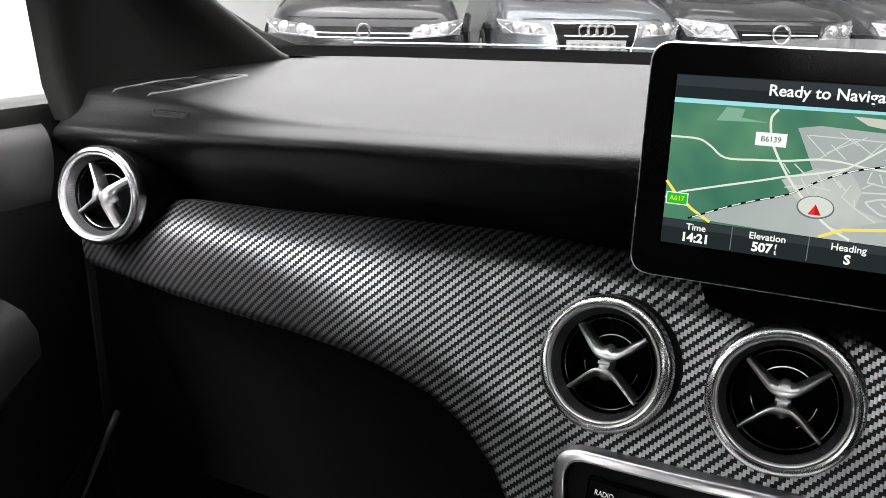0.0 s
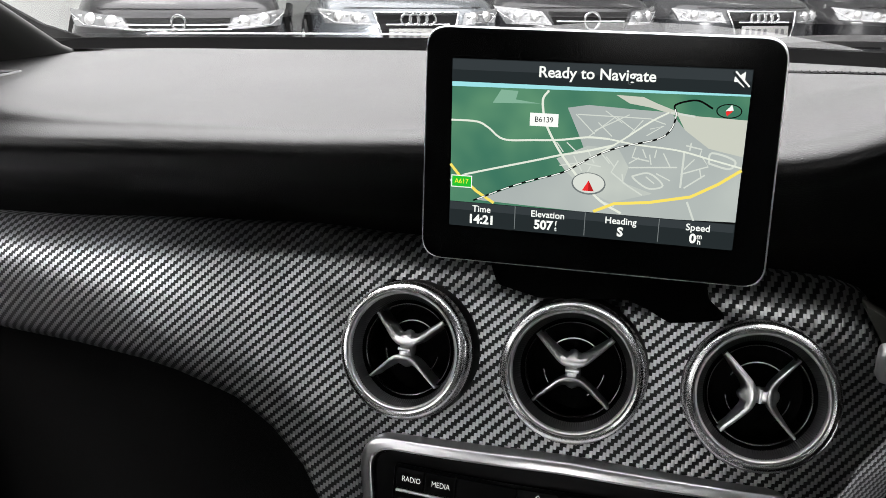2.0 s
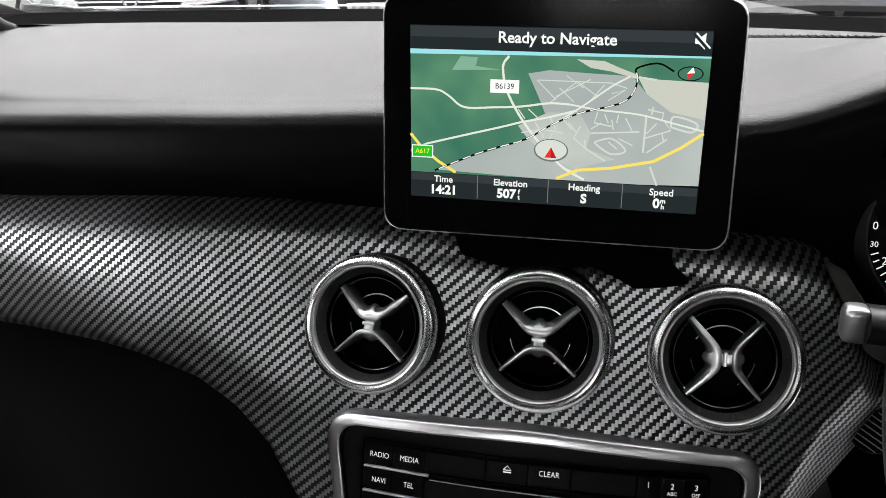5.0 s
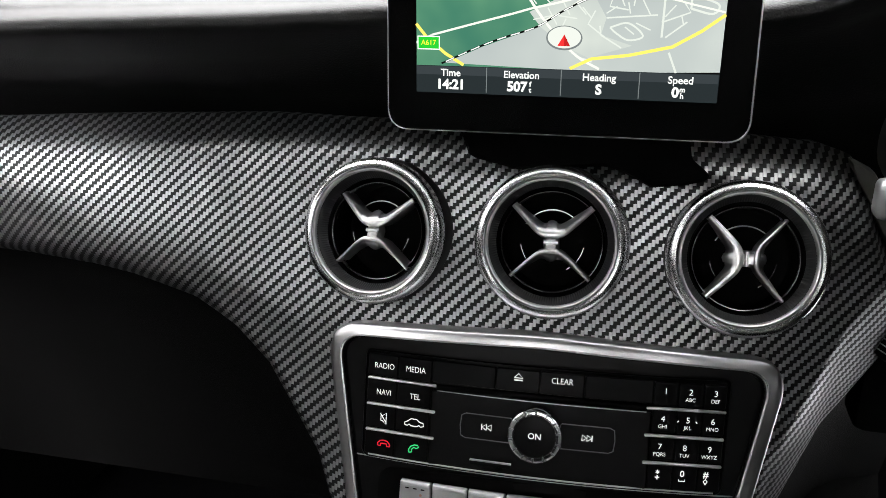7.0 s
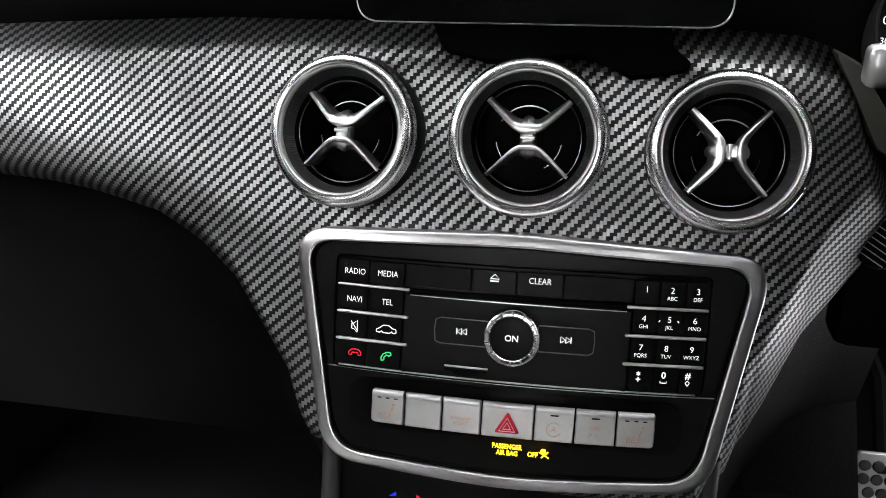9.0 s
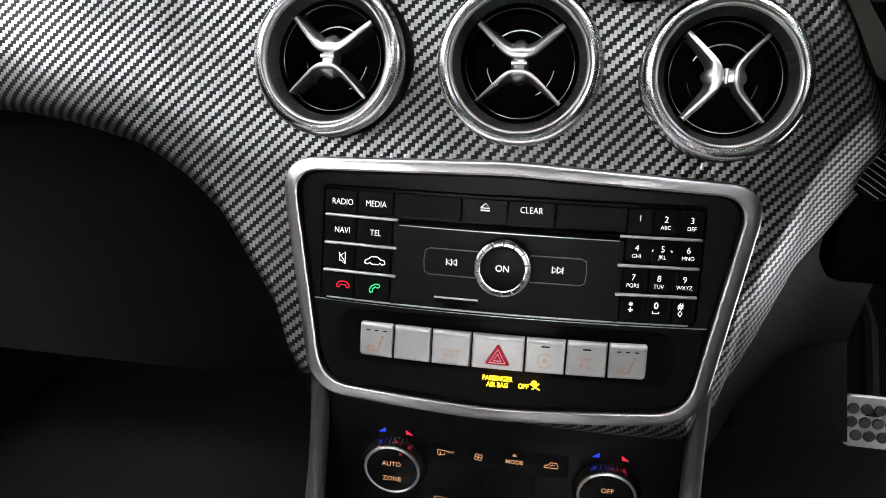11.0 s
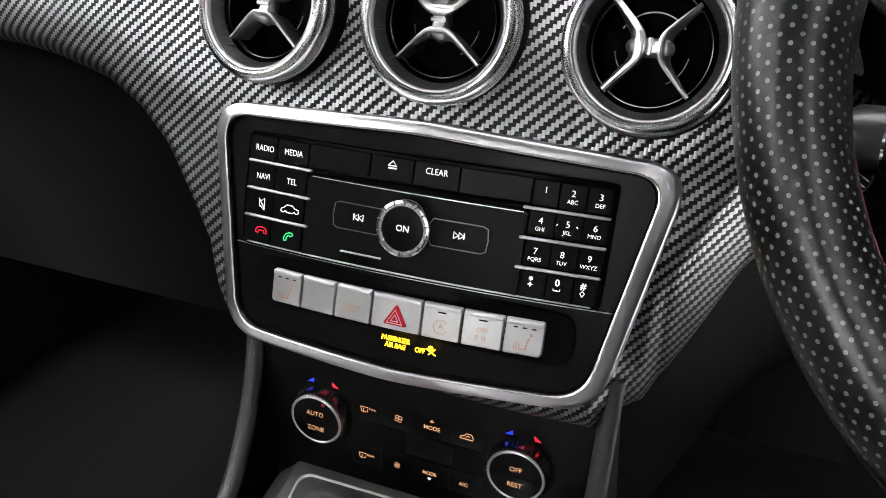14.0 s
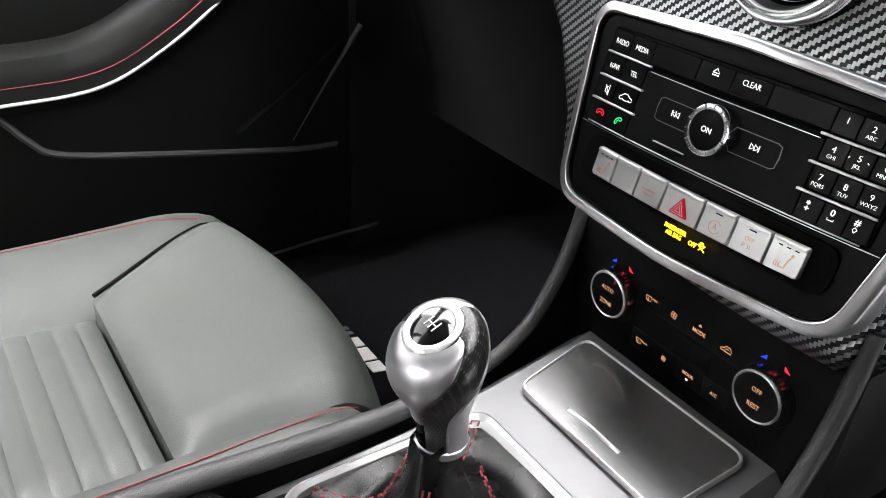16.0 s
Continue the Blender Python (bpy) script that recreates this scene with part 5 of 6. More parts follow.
for k in range(12):
    part("slot_edge", box(0.0107, 0.0005, 0.0006, (-0.0584 + 0.0107 * k, 0.0356, 0.0032)), M["silver"], radio)
for v in (38.6, 21.8, 4.9):
    for x0, x1 in ((-110.0, -64.0), (64.4, 111.4)):
        part("key_bar", box((x1 - x0) * MM, 0.0017, 0.003, ((x0 + x1) / 2 * MM, v * MM, 0.0040), 0.0007), M["silver"], radio, "thin silver bar")
for k in range(24):
    part("lower_line", box(0.0104, 0.0006, 0.0008, (-0.119 + 0.01043 * k, -0.0139, 0.0014)), M["silver"], radio)
for k in range(20):
    part("plate_edge", box(0.0108, 0.0009, 0.0012, (-0.1026 + 0.0108 * k, -0.0122, 0.0024), 0.0003), M["silver"], radio)
LIT = M["white_lit"]
KZ = 0.0035
for txt, x, v in (("RADIO", -99.4, 46.7), ("MEDIA", -78.3, 46.9), ("NAVI", -99.0, 29.6), ("TEL", -77.8, 29.6), ("CLEAR", 13.6, 49.8)):
    words(txt, 0.0052, (x * MM, v * MM), KZ, LIT, radio, bold=-0.00003, squeeze=0.86)
for k, (txt, sub) in enumerate((("1", ""), ("2", "ABC"), ("3", "DEF"), ("4", "GHI"), ("5", "JKL"), ("6", "MNO"), ("7", "PQRS"), ("8", "TUV"), ("9", "WXYZ"))):
    x, v = 75.2 + 14.7 * (k % 3) - 0.5 * (k // 3), 49.3 - 17.2 * (k // 3)
    words(txt, 0.0052, (x * MM, v * MM), KZ, LIT, radio, bold=-0.00003)
    if sub:
        words(sub, 0.0033, (x * MM, (v - 4.6) * MM), KZ, LIT, radio, bold=-0.00002, squeeze=0.95)
for txt, x, v in (("*", 74.0, -1.6), ("+", 74.0, -4.2), ("0", 88.6, -1.0), ("#", 102.6, -0.6)):
    words(txt, 0.0054, (x * MM, v * MM), KZ, LIT, radio, bold=0.0001)
part("key_mark", line([(0.0868, -0.0042), (0.0868, -0.0054), (0.0904, -0.0054), (0.0904, -0.0042)], 0.0005, KZ), LIT, radio)
part("key_mark", line([(0.1026, -0.0066), (0.1014, -0.0048), (0.1026, -0.0034), (0.1038, -0.0048), (0.1026, -0.0066)], 0.0005, KZ), LIT, radio)
for sx in (-1, 1):
    part("key_mark", line([((89.0 + sx * 5) * MM, 0.0318), ((89.0 + sx * 5.8) * MM, 0.0308)], 0.0006, KZ), LIT, radio)
# symbols: eject, mute, car, phones, previous and next
part("symbol", line([(-0.0156, 0.0496), (-0.0130, 0.0524), (-0.0104, 0.0496), (-0.0156, 0.0496)], 0.0006, KZ), LIT, radio)
part("symbol", line([(-0.0156, 0.0482), (-0.0104, 0.0482)], 0.0008, KZ), LIT, radio)
part("symbol", line([(-0.1000, 0.0112), (-0.0988, 0.0112), (-0.0964, 0.0092), (-0.0964, 0.0166), (-0.0988, 0.0146), (-0.1000, 0.0146), (-0.1000, 0.0112)], 0.0005, KZ), LIT, radio)
part("symbol", line([(-0.1006, 0.0160), (-0.0960, 0.0098)], 0.0005, KZ), LIT, radio)
part("symbol", line([(-0.0838, 0.0112), (-0.0836, 0.0128), (-0.0818, 0.0136), (-0.0796, 0.0154), (-0.0758, 0.0154), (-0.0738, 0.0138), (-0.0714, 0.0134), (-0.0712, 0.0114), (-0.0730, 0.0108), (-0.0742, 0.0118), (-0.0754, 0.0108), (-0.0794, 0.0108), (-0.0806, 0.0118), (-0.0818, 0.0108), (-0.0838, 0.0112)], 0.0006, KZ), LIT, radio)
part("symbol", line([(-0.1012, -0.0052), (-0.1012, -0.0034), (-0.0996, -0.0018), (-0.0972, -0.0014), (-0.0948, -0.0018), (-0.0932, -0.0034), (-0.0932, -0.0052), (-0.0950, -0.0052), (-0.0952, -0.0036), (-0.0992, -0.0036), (-0.0994, -0.0052), (-0.1012, -0.0052)], 0.0007, KZ), M["red_lit"], radio, "red phone symbol")
part("symbol", line([(-0.0798, -0.0064), (-0.0800, -0.0044), (-0.0788, -0.0024), (-0.0764, -0.0012), (-0.0742, -0.0012), (-0.0736, -0.0024), (-0.0750, -0.0034), (-0.0766, -0.0028), (-0.0782, -0.0044), (-0.0780, -0.0060), (-0.0798, -0.0064)], 0.0007, KZ), M["green_lit"], radio, "green phone symbol")
for sx in (-1, 1):
    c = sx * 30.4
    for k in (0, 1):
        a = c - sx * 2.6 + sx * 3.0 * k
        part("symbol", line([(a * MM, 0.0145), (a * MM, 0.0183), ((a + sx * 2.8) * MM, 0.0164), (a * MM, 0.0145)], 0.0005, 0.0033), LIT, radio)
    part("symbol", line([((c + sx * 3.4) * MM, 0.0145), ((c + sx * 3.4) * MM, 0.0183)], 0.0006, 0.0033), LIT, radio)
    o = [(sx * 0.0150, 0.0238), (sx * 0.0440, 0.0238), (sx * 0.0468, 0.0225), (sx * 0.0475, 0.0160), (sx * 0.0468, 0.0095), (sx * 0.0440, 0.0082), (sx * 0.0150, 0.0082)]
    part("rocker_edge", line(o, 0.0006, 0.0030, 0.0003), M["grey"], radio)
knob = part("volume_knob", lathe([(0.0172, 0.002), (0.0170, 0.010), (0.0164, 0.0130), (0.0150, 0.0138), (0.0130, 0.0136), (0.0124, 0.0118)], 72), M["chrome"], radio, "ribbed chrome volume knob", Matrix.Translation((-0.0003, 0.0158, 0)) @ Matrix.Diagonal((1, 1, 0.72, 1)))
for k in range(14):
    a = 2 * math.pi * k / 14
    part("knob_notch", box(0.0011, 0.0030, 0.0010, (0, 0.0148, 0.01365), 0.0003), M["grey"], knob, "", Matrix.Rotation(a, 4, "Z"))
part("knob_face", lathe([(0.0128, 0.0116), (0.0126, 0.0126), (0.0110, 0.0130), (0.0, 0.0131)], 48), M["satin"], knob, "black knob face")
words("ON", 0.0052, (0.0, 0.0), 0.0132, LIT, knob, bold=0.00004)
part("card_slot", box(0.026, 0.0028, 0.003, (-0.027, -0.0066, 0.0028), 0.0008), M["void"], radio)
part("card_edge", box(0.026, 0.0007, 0.002, (-0.027, -0.0050, 0.0036)), M["silver"], radio, "bright slot edge")
part("card_slot_lip", slab(ellipse(-0.027, -0.0085, 0.008, 0.0022), 0.003, 0.0034), M["void"], radio)
# row of silver buttons
EDGES = (-85.0, -63.4, -40.0, -15.9, 15.6, 39.4, 63.6, 86.6)
part("button_recess", slab(rrect(-0.100, -0.050, 0.102, -0.0185, 0.012), 0.0008, 0.0014), M["void"], radio)
for k in range(7):
    x0, x1 = EDGES[k] + 0.5, EDGES[k + 1] - 0.5
    ol = [(x0, -24.6, 2.0 if k == 0 else 0.6), (x1, -24.6, 2.0 if k == 6 else 0.6), (x1, -45.4, 3.0 if k == 6 else 0.6), (x0, -45.4, 3.0 if k == 0 else 0.6)]
    btn = part("button", slab(rounded([(x * MM, y * MM, r * MM) for x, y, r in ol][::-1], 5), 0.001, 0.0042, 0.0008), M["button"], radio, "satin silver button")
    part("lip", box((x1 - x0 - 1.0) * MM, 0.0024, 0.0016, ((x0 + x1) / 2 * MM, -0.0264, 0.0044), 0.0006), M["silver"], btn)
    cx = (x0 + x1) / 2
    if k in (0, 6):
        for j in (-1, 0, 1):
            part("indicator", box(0.0024, 0.0007, 0.0004, ((cx + j * 5.2) * MM, -0.0293, 0.0043)), M["void"], btn)
        part("symbol", line([((cx - 1.5) * MM, -0.0420), ((cx + 1.6) * MM, -0.0415), ((cx + 2.4) * MM, -0.0368), ((cx + 3.6) * MM, -0.0345)], 0.0009, 0.0043), M["etch"], btn)
        part("symbol", slab(ellipse((cx + 4.0) * MM, -0.0330, 0.0009, 0.0009, 12), 0.0042, 0.0045), M["etch"], btn)
        for j in range(3):
            part("symbol", line([((cx - 4.6 + 1.5 * j) * MM, -0.0425), ((cx - 5.0 + 1.5 * j) * MM, -0.0405), ((cx - 4.4 + 1.5 * j) * MM, -0.0385)], 0.0005, 0.0043), M["etch"], btn)
    if k in (4, 5):
        part("indicator", box(0.0048, 0.0008, 0.0004, (cx * MM, -0.0293, 0.0043)), M["void"], btn)
    if k == 2:
        words("DYNAMIC", 0.0028, (cx * MM, -0.0366), 0.0043, M["etch"], btn)
        words("SELECT", 0.0028, (cx * MM, -0.0394), 0.0043, M["etch"], btn)
    if k == 4:
        words("A", 0.0048, (cx * MM, -0.0378), 0.0043, M["etch"], btn)
        part("symbol", line(ellipse(cx * MM, -0.0378, 0.0042, 0.0042, 20)[2:], 0.0004, 0.0043), M["etch"], btn)
    if k == 5:
        words("OFF", 0.0038, (cx * MM, -0.0352), 0.0043, M["etch"], btn)
        words("P", 0.0044, ((cx - 2.6) * MM, -0.0398), 0.0043, M["etch"], btn)
        for j in range(2):
            part("symbol", line([((cx + 0.2 + 1.4 * j) * MM, -0.0384), ((cx + 0.9 + 1.4 * j) * MM, -0.0398), ((cx + 0.6 + 1.4 * j) * MM, -0.0412)], 0.0004, 0.0043), M["etch"], btn)
    if k == 3:
        tri = rounded([(-0.0077, -0.0424, 0.0012), (0.0077, -0.0424, 0.0012), (0.0, -0.0292, 0.0012)], 4)
        hz = part("hazard_triangle", slab(tri, 0.003, 0.0058, 0.0010), M["redlamp"], btn, "red hazard-light triangle")
        for s in (0.62, 0.30):
            c = (0.0, -0.0384)
            tr = [(c[0] + (x - c[0]) * s, c[1] + (y - c[1]) * s) for x, y in ((-0.0077, -0.0424), (0.0077, -0.0424), (0.0, -0.0292))]
            part("triangle_line", line(tr + [tr[0], tr[1]], 0.0006, 0.0059), M["pink"], hz)
words("PASSENGER", 0.0042, (0.0004, -0.0517), 0.0012, M["amber"], radio, bold=0.00012, squeeze=0.82)
words("AIR BAG", 0.0042, (0.0006, -0.0556), 0.0012, M["amber"], radio, bold=0.00012, squeeze=0.82)
words("OFF", 0.0042, (0.0160, -0.0552), 0.0012, M["amber"], radio, bold=0.00012, squeeze=0.85)
part("airbag_symbol", join(slab(ellipse(0.0222, -0.0525, 0.0017, 0.0015, 14), 0.001, 0.0013), line([(0.0196, -0.0532), (0.0258, -0.0566)], 0.0007, 0.0011), line([(0.0212, -0.0566), (0.0236, -0.0545), (0.0252, -0.0526)], 0.0008, 0.0011)), M["amber"], radio, "lit amber airbag symbol")

# the whole panel is gently rounded from side to side
for o in [radio] + list(radio.children_recursive):
    if o.type == "MESH" and o.parent != knob and o != knob:
        for v in o.data.vertices:
            v.co.z -= 0.05 * v.co.x + 0.85 * v.co.x * v.co.x

# ---- climate panel ----
clim = thing("climate_panel", pose(0, 0.409, 0.52, 90), "black heating control panel with two ribbed knobs", "climate control")
part("body", slab(rounded([(-0.122, -0.062, 0.008), (0.122, -0.062, 0.008), (0.126, 0.075, 0.01), (-0.126, 0.075, 0.01)]), -0.03, 0.0026), M["satin"], clim)
part("key_strip", box(0.098, 0.019, 0.004, (-0.002, 0.012, 0.001), 0.0015), M["key"], clim)
part("key_strip", box(0.098, 0.019, 0.004, (-0.002, -0.028, 0.001), 0.0015), M["key"], clim)
part("centre_window", box(0.034, 0.016, 0.002, (0.008, -0.008, 0.0019), 0.0004), M["satin"], clim)
for x in (-0.027, -0.002, 0.023):
    for z in (0.012, -0.028):
        part("key_gap", box(0.0004, 0.019, 0.0003, (x, z, 0.0031)), M["void"], clim)
ORG = M["orange_lit"]
for txt, x, z, s in (("MODE", 0.010, 0.0115, 0.0046), ("MODE", 0.009, -0.0275, 0.0040), ("A/C", 0.034, -0.0285, 0.0042)):
    words(txt, s, (x, z), 0.0031, ORG, clim, bold=0.00006, squeeze=0.92)
part("symbol", line([(0.0088, 0.0166), (0.0101, 0.0182), (0.0114, 0.0166), (0.0088, 0.0166)], 0.0007, 0.003), ORG, clim)
part("symbol", line([(0.0078, -0.0316), (0.0090, -0.0330), (0.0102, -0.0316), (0.0078, -0.0316)], 0.0006, 0.003), LIT, clim)
for cx, cz, s in ((-0.0145, 0.012, 1.0), (-0.0155, -0.0285, 0.75)):
    for j in range(4):
        a = j * math.pi / 2 + 0.6
        part("fan_leaf", line([(cx + s * 0.0017 * math.cos(a) + s * 0.0013 * math.cos(b), cz + s * 0.0017 * math.sin(a) + s * 0.0013 * math.sin(b)) for b in [k * math.pi / 5 for k in range(11)]], 0.0005, 0.003), ORG, clim)
for cx, cz, t in ((-0.040, 0.012, "MAX"), (-0.042, -0.0285, "REAR")):
    part("symbol", line([(cx - 0.0030, cz + 0.0022), (cx + 0.0026, cz + 0.0022), (cx + 0.0020, cz - 0.0016), (cx - 0.0024, cz - 0.0016), (cx - 0.0030, cz + 0.0022)], 0.0005, 0.003), ORG, clim)
    part("symbol", line([(cx - 0.0012, cz + 0.0010), (cx - 0.0006, cz), (cx - 0.0012, cz - 0.0026)], 0.0005, 0.003), ORG, clim)
    words(t, 0.0024, (cx + 0.0060, cz + 0.0014), 0.0031, ORG, clim)
part("symbol", line([(0.0302, 0.0104), (0.0304, 0.0120), (0.0330, 0.0128), (0.0344, 0.0148), (0.0382, 0.0148), (0.0394, 0.0124), (0.0394, 0.0104), (0.0302, 0.0104)], 0.0006, 0.003), ORG, clim)
part("symbol", line([(0.0340, 0.0118), (0.0356, 0.0132), (0.0372, 0.0126)], 0.0006, 0.003), ORG, clim)
for sx, a, b in ((-1, "AUTO", "ZONE"), (1, "OFF", "REST")):
    kx = sx * 0.0725
    part("knob_seat", lathe([(0.0245, 0.0), (0.0228, 0.0034), (0.0212, 0.0026)], 48), M["satin"], clim, "", Matrix.Translation((kx, -0.002, 0)))
    rows = []
    n = 88
    for r, z, amp in ((0.0208, 0.0, 0), (0.0206, 0.0020, 0.0), (0.0206, 0.0028, 0.0006), (0.0203, 0.0112, 0.0006), (0.0199, 0.0128, 0.0005), (0.0194, 0.0136, 0.0)):
        rows.append([((r + amp * (1 if k % 2 else -1)) * math.cos(2 * math.pi * k / n), (r + amp * (1 if k % 2 else -1)) * math.sin(2 * math.pi * k / n), z) for k in range(n)])
    bm = sheet(rows, closed_v=True)
    bmesh.ops.recalc_face_normals(bm, faces=bm.faces[:])
    kn = part("temperature_knob", bm, M["knobchrome"], clim, "ribbed dark chrome knob", Matrix.Translation((kx, 0.001, 0)))
    rows = []
    for r, z, amp in ((0.0196, 0.0132, 0.0002), (0.0192, 0.0144, 0.0003), (0.0184, 0.0149, 0.0002), (0.0178, 0.0144, 0.0), (0.0174, 0.0134, 0.0)):
        rows.append([((r + amp * (1 if k % 2 else -1)) * math.cos(2 * math.pi * k / n), (r + amp * (1 if k % 2 else -1)) * math.sin(2 * math.pi * k / n), z) for k in range(n)])
    bm = sheet(rows, closed_v=True)
    bmesh.ops.recalc_face_normals(bm, faces=bm.faces[:])
    part("edge_ring", bm, M["silver"], kn, "bright notched edge")
    part("knob_face", lathe([(0.0178, 0.0130), (0.0176, 0.0142), (0.0165, 0.0146), (0.0, 0.0147)], 48), M["key"], kn)
    part("knob_split", box(0.033, 0.0004, 0.0002, (0, 0.0, 0.0148)), M["void"], kn)
    words(a, 0.0053, (0.0, 0.0056), 0.0148, ORG, kn, squeeze=0.9)
    words(b, 0.0053, (0.0, -0.0068), 0.0148, ORG, kn, squeeze=0.9)
    part("cold_mark", slab([(kx - 0.0115, 0.0235), (kx - 0.0065, 0.0240), (kx - 0.0068, 0.0272)], 0.0022, 0.0031), M["blue_lit"], clim, "blue cold mark")
    part("warm_mark", slab([(kx + 0.0075, 0.0272), (kx + 0.0125, 0.0232), (kx + 0.0080, 0.0236)], 0.0022, 0.0031), M["red_lit"], clim, "red warm mark")
part("pointer", slab(ellipse(-0.066, 0.0155, 0.0012, 0.0012, 12), 0.0125, 0.0152), M["redlamp"], clim)

# ---- centre console ----
cons = thing("centre_console", pose(0, 0.1, 0.2), "black centre console with silver trim and raised padded sides", "console")


def conspart(name, bm, material, label=""):
    bmesh.ops.transform(bm, matrix=Matrix.Translation((0, -0.1, -0.2)), verts=bm.verts)
    return part(name, bm, material, cons, label)


CZ = lambda y: 0.468 + (y - 0.39) * 0.2 if y > 0.25 else 0.44 + (y - 0.25) * 0.06
conspart("tunnel", box(0.21, 0.78, 0.2, (0, 0.03, 0.32), 0.012), M["black"])
rows = [[(x, y, CZ(y) - 0.003 - 0.02 * max(0, abs(x) - 0.095) / 0.02) for x in [q * (1.0 if y > 0.2 else 1.0 + 0.25 * min(1, (0.2 - y) / 0.12)) for q in (-0.115, -0.105, -0.095, 0, 0.095, 0.105, 0.115)]] for y in [0.408 - 0.02 * k for k in range(36)]]
bm = sheet(rows)
bmesh.ops.recalc_face_normals(bm, faces=bm.faces[:])
conspart("top_trim", bm, M["trimsilver"], "satin silver-grey console trim")
conspart("stack_flank", box(0.25, 0.12, 0.17, (0, 0.475, 0.50), 0.01), M["black"])
for sx in (-1, 1):
    P = smoothpath([(sx * 0.1245, 0.412, 0.600), (sx * 0.1245, 0.404, 0.555), (sx * 0.1245, 0.387, 0.510), (sx * 0.1245, 0.360, 0.469), (sx * 0.122, 0.315, 0.446), (sx * 0.116, 0.25, 0.441), (sx * 0.115, 0.20, 0.439), (sx * 0.121, 0.12, 0.437), (sx * 0.127, 0.05, 0.436), (sx * 0.129, -0.06, 0.436)], 8)
    conspart("padded_side", tube(P, [0.0066 + 0.0026 * max(0.0, min(1.0, (0.30 - p.y) / 0.10)) for p in P], 14), M["railvinyl"], "grained padded side roll")
    rows = [[(p.x, p.y + 0.004, p.z), (p.x * 0.99, p.y + 0.06, p.z - 0.06), (p.x * 0.99, p.y + 0.10, 0.22)] for p in P]
    conspart("side_panel", sheet(rows), M["black"])


conspart("cup_holder", tube([(-0.085 + 0.0445 * math.cos(a), 0.045 + 0.0445 * math.sin(a), 0.4285) for a in [2 * math.pi * k / 48 for k in range(49)]], 0.0028, 8), M["satin"], "black cup holder rim")
bm = lathe([(0.044, 0.0), (0.042, -0.002), (0.0, -0.003)], 48)
bmesh.ops.transform(bm, matrix=Matrix.Translation((-0.085, 0.045, 0.4315)), verts=bm.verts)
conspart("cup_well", bm, M["void"], "dark cup holder")


def trayz(y):
    return 0.4705 + (y - 0.39) * 0.2


def tilted(bm):
    """Lays a flat mesh on the sloping tray plane."""
    for v in bm.verts:
        v.co.z += trayz(v.co.y)
    return bm


trayo = rounded([(-0.0860, 0.394, 0.010), (0.0815, 0.396, 0.012), (0.0765, 0.3165, 0.010), (-0.0785, 0.318, 0.012)], 8)
tray = thing("storage_cover", pose(0, 0.35, 0.46), "closed satin grey sliding storage cover with a bright edge", "storage cover")
TI = Matrix.Translation((0, -0.35, -0.46))


def traypart(name, bm, material, label=""):
    tilted(bm)
    bmesh.ops.transform(bm, matrix=TI, verts=bm.verts)
    return part(name, bm, material, tray, label)


cx, cy = 0, 0.356
shrink = lambda o, k: [((x - cx) * (1 - k * 0.6) + cx, (y - cy) * (1 - k) + cy) for x, y in o]
traypart("cover", slab(shrink(trayo, 0.042), -0.004, 0.0002), M["trimgrey"], "satin grey cover")
traypart("edge", frame_loop(trayo, shrink(trayo, 0.050), [(0, -0.003), (0.1, 0.0008), (0.35, 0.0016), (0.7, 0.0016), (0.92, 0.0008), (1, -0.002)], 160), M["silver"], "bright metal edge")
P = [(-0.034 + 0.055 * t / 10, 0.3318, 0.0006 + 0.0022 * math.sin(math.pi * t / 10)) for t in range(11)]
bm = sheet([[(x, y + 0.0022, 0.0002), (x, y + 0.0008, z), (x, y - 0.0006, z * 0.8), (x, y - 0.0012, 0.0002)] for x, y, z in P])
bmesh.ops.recalc_face_normals(bm, faces=bm.faces[:])
traypart("grip", bm, M["silver"], "small raised silver grip")

# ---- gear lever ----
gear = thing("gear_lever", pose(-0.003, 0.188, 0.44), "silver and black leather gear knob on a stitched leather boot", "gear lever")
go = rounded([(-0.080, 0.101, 0.016), (0.078, 0.101, 0.016), (0.078, -0.100, 0.03), (-0.078, -0.075, 0.03)], 8)
gi = [((x - 0.004) * 0.90 + 0.004, (y + 0.008) * 0.925 - 0.008) for x, y in go]
part("frame", frame_loop(go, gi, [(0, -0.006), (0.1, 0.004), (0.5, 0.006), (0.9, 0.003), (1.0, -0.004)], 160), M["silver"], gear, "bright silver frame")
n = 40
rows = []
for s, z in ((1.0, -0.002), (0.93, 0.006), (0.80, 0.001), (0.62, 0.003), (0.42, 0.014), (0.30, 0.034), (0.22, 0.054), (0.19, 0.072), (0.18, 0.080)):
    ring_pts = evenly(gi, n)
    ring = []
    for k, (x, y) in enumerate(ring_pts):
        a = math.atan2(y, x)
        fold = 1 + 0.05 * math.cos(4 * a + 0.6) * (1 - abs(2 * s - 1))
        rr = 0.09 * s * 0.6
        bx, by = x * s * fold, y * s * fold
        mx = 0.35 * (1 - s)
        ring.append((bx * (1 - mx) + rr * math.cos(a) * mx, by * (1 - mx) + rr * math.sin(a) * mx, z + 0.004 * math.cos(4 * a) * s * (1 - s) * 4))
    rows.append(ring)
bm = sheet(rows, closed_v=True)
bmesh.ops.recalc_face_normals(bm, faces=bm.faces[:])
part("boot", bm, M["bootleather"], gear, "black leather boot")
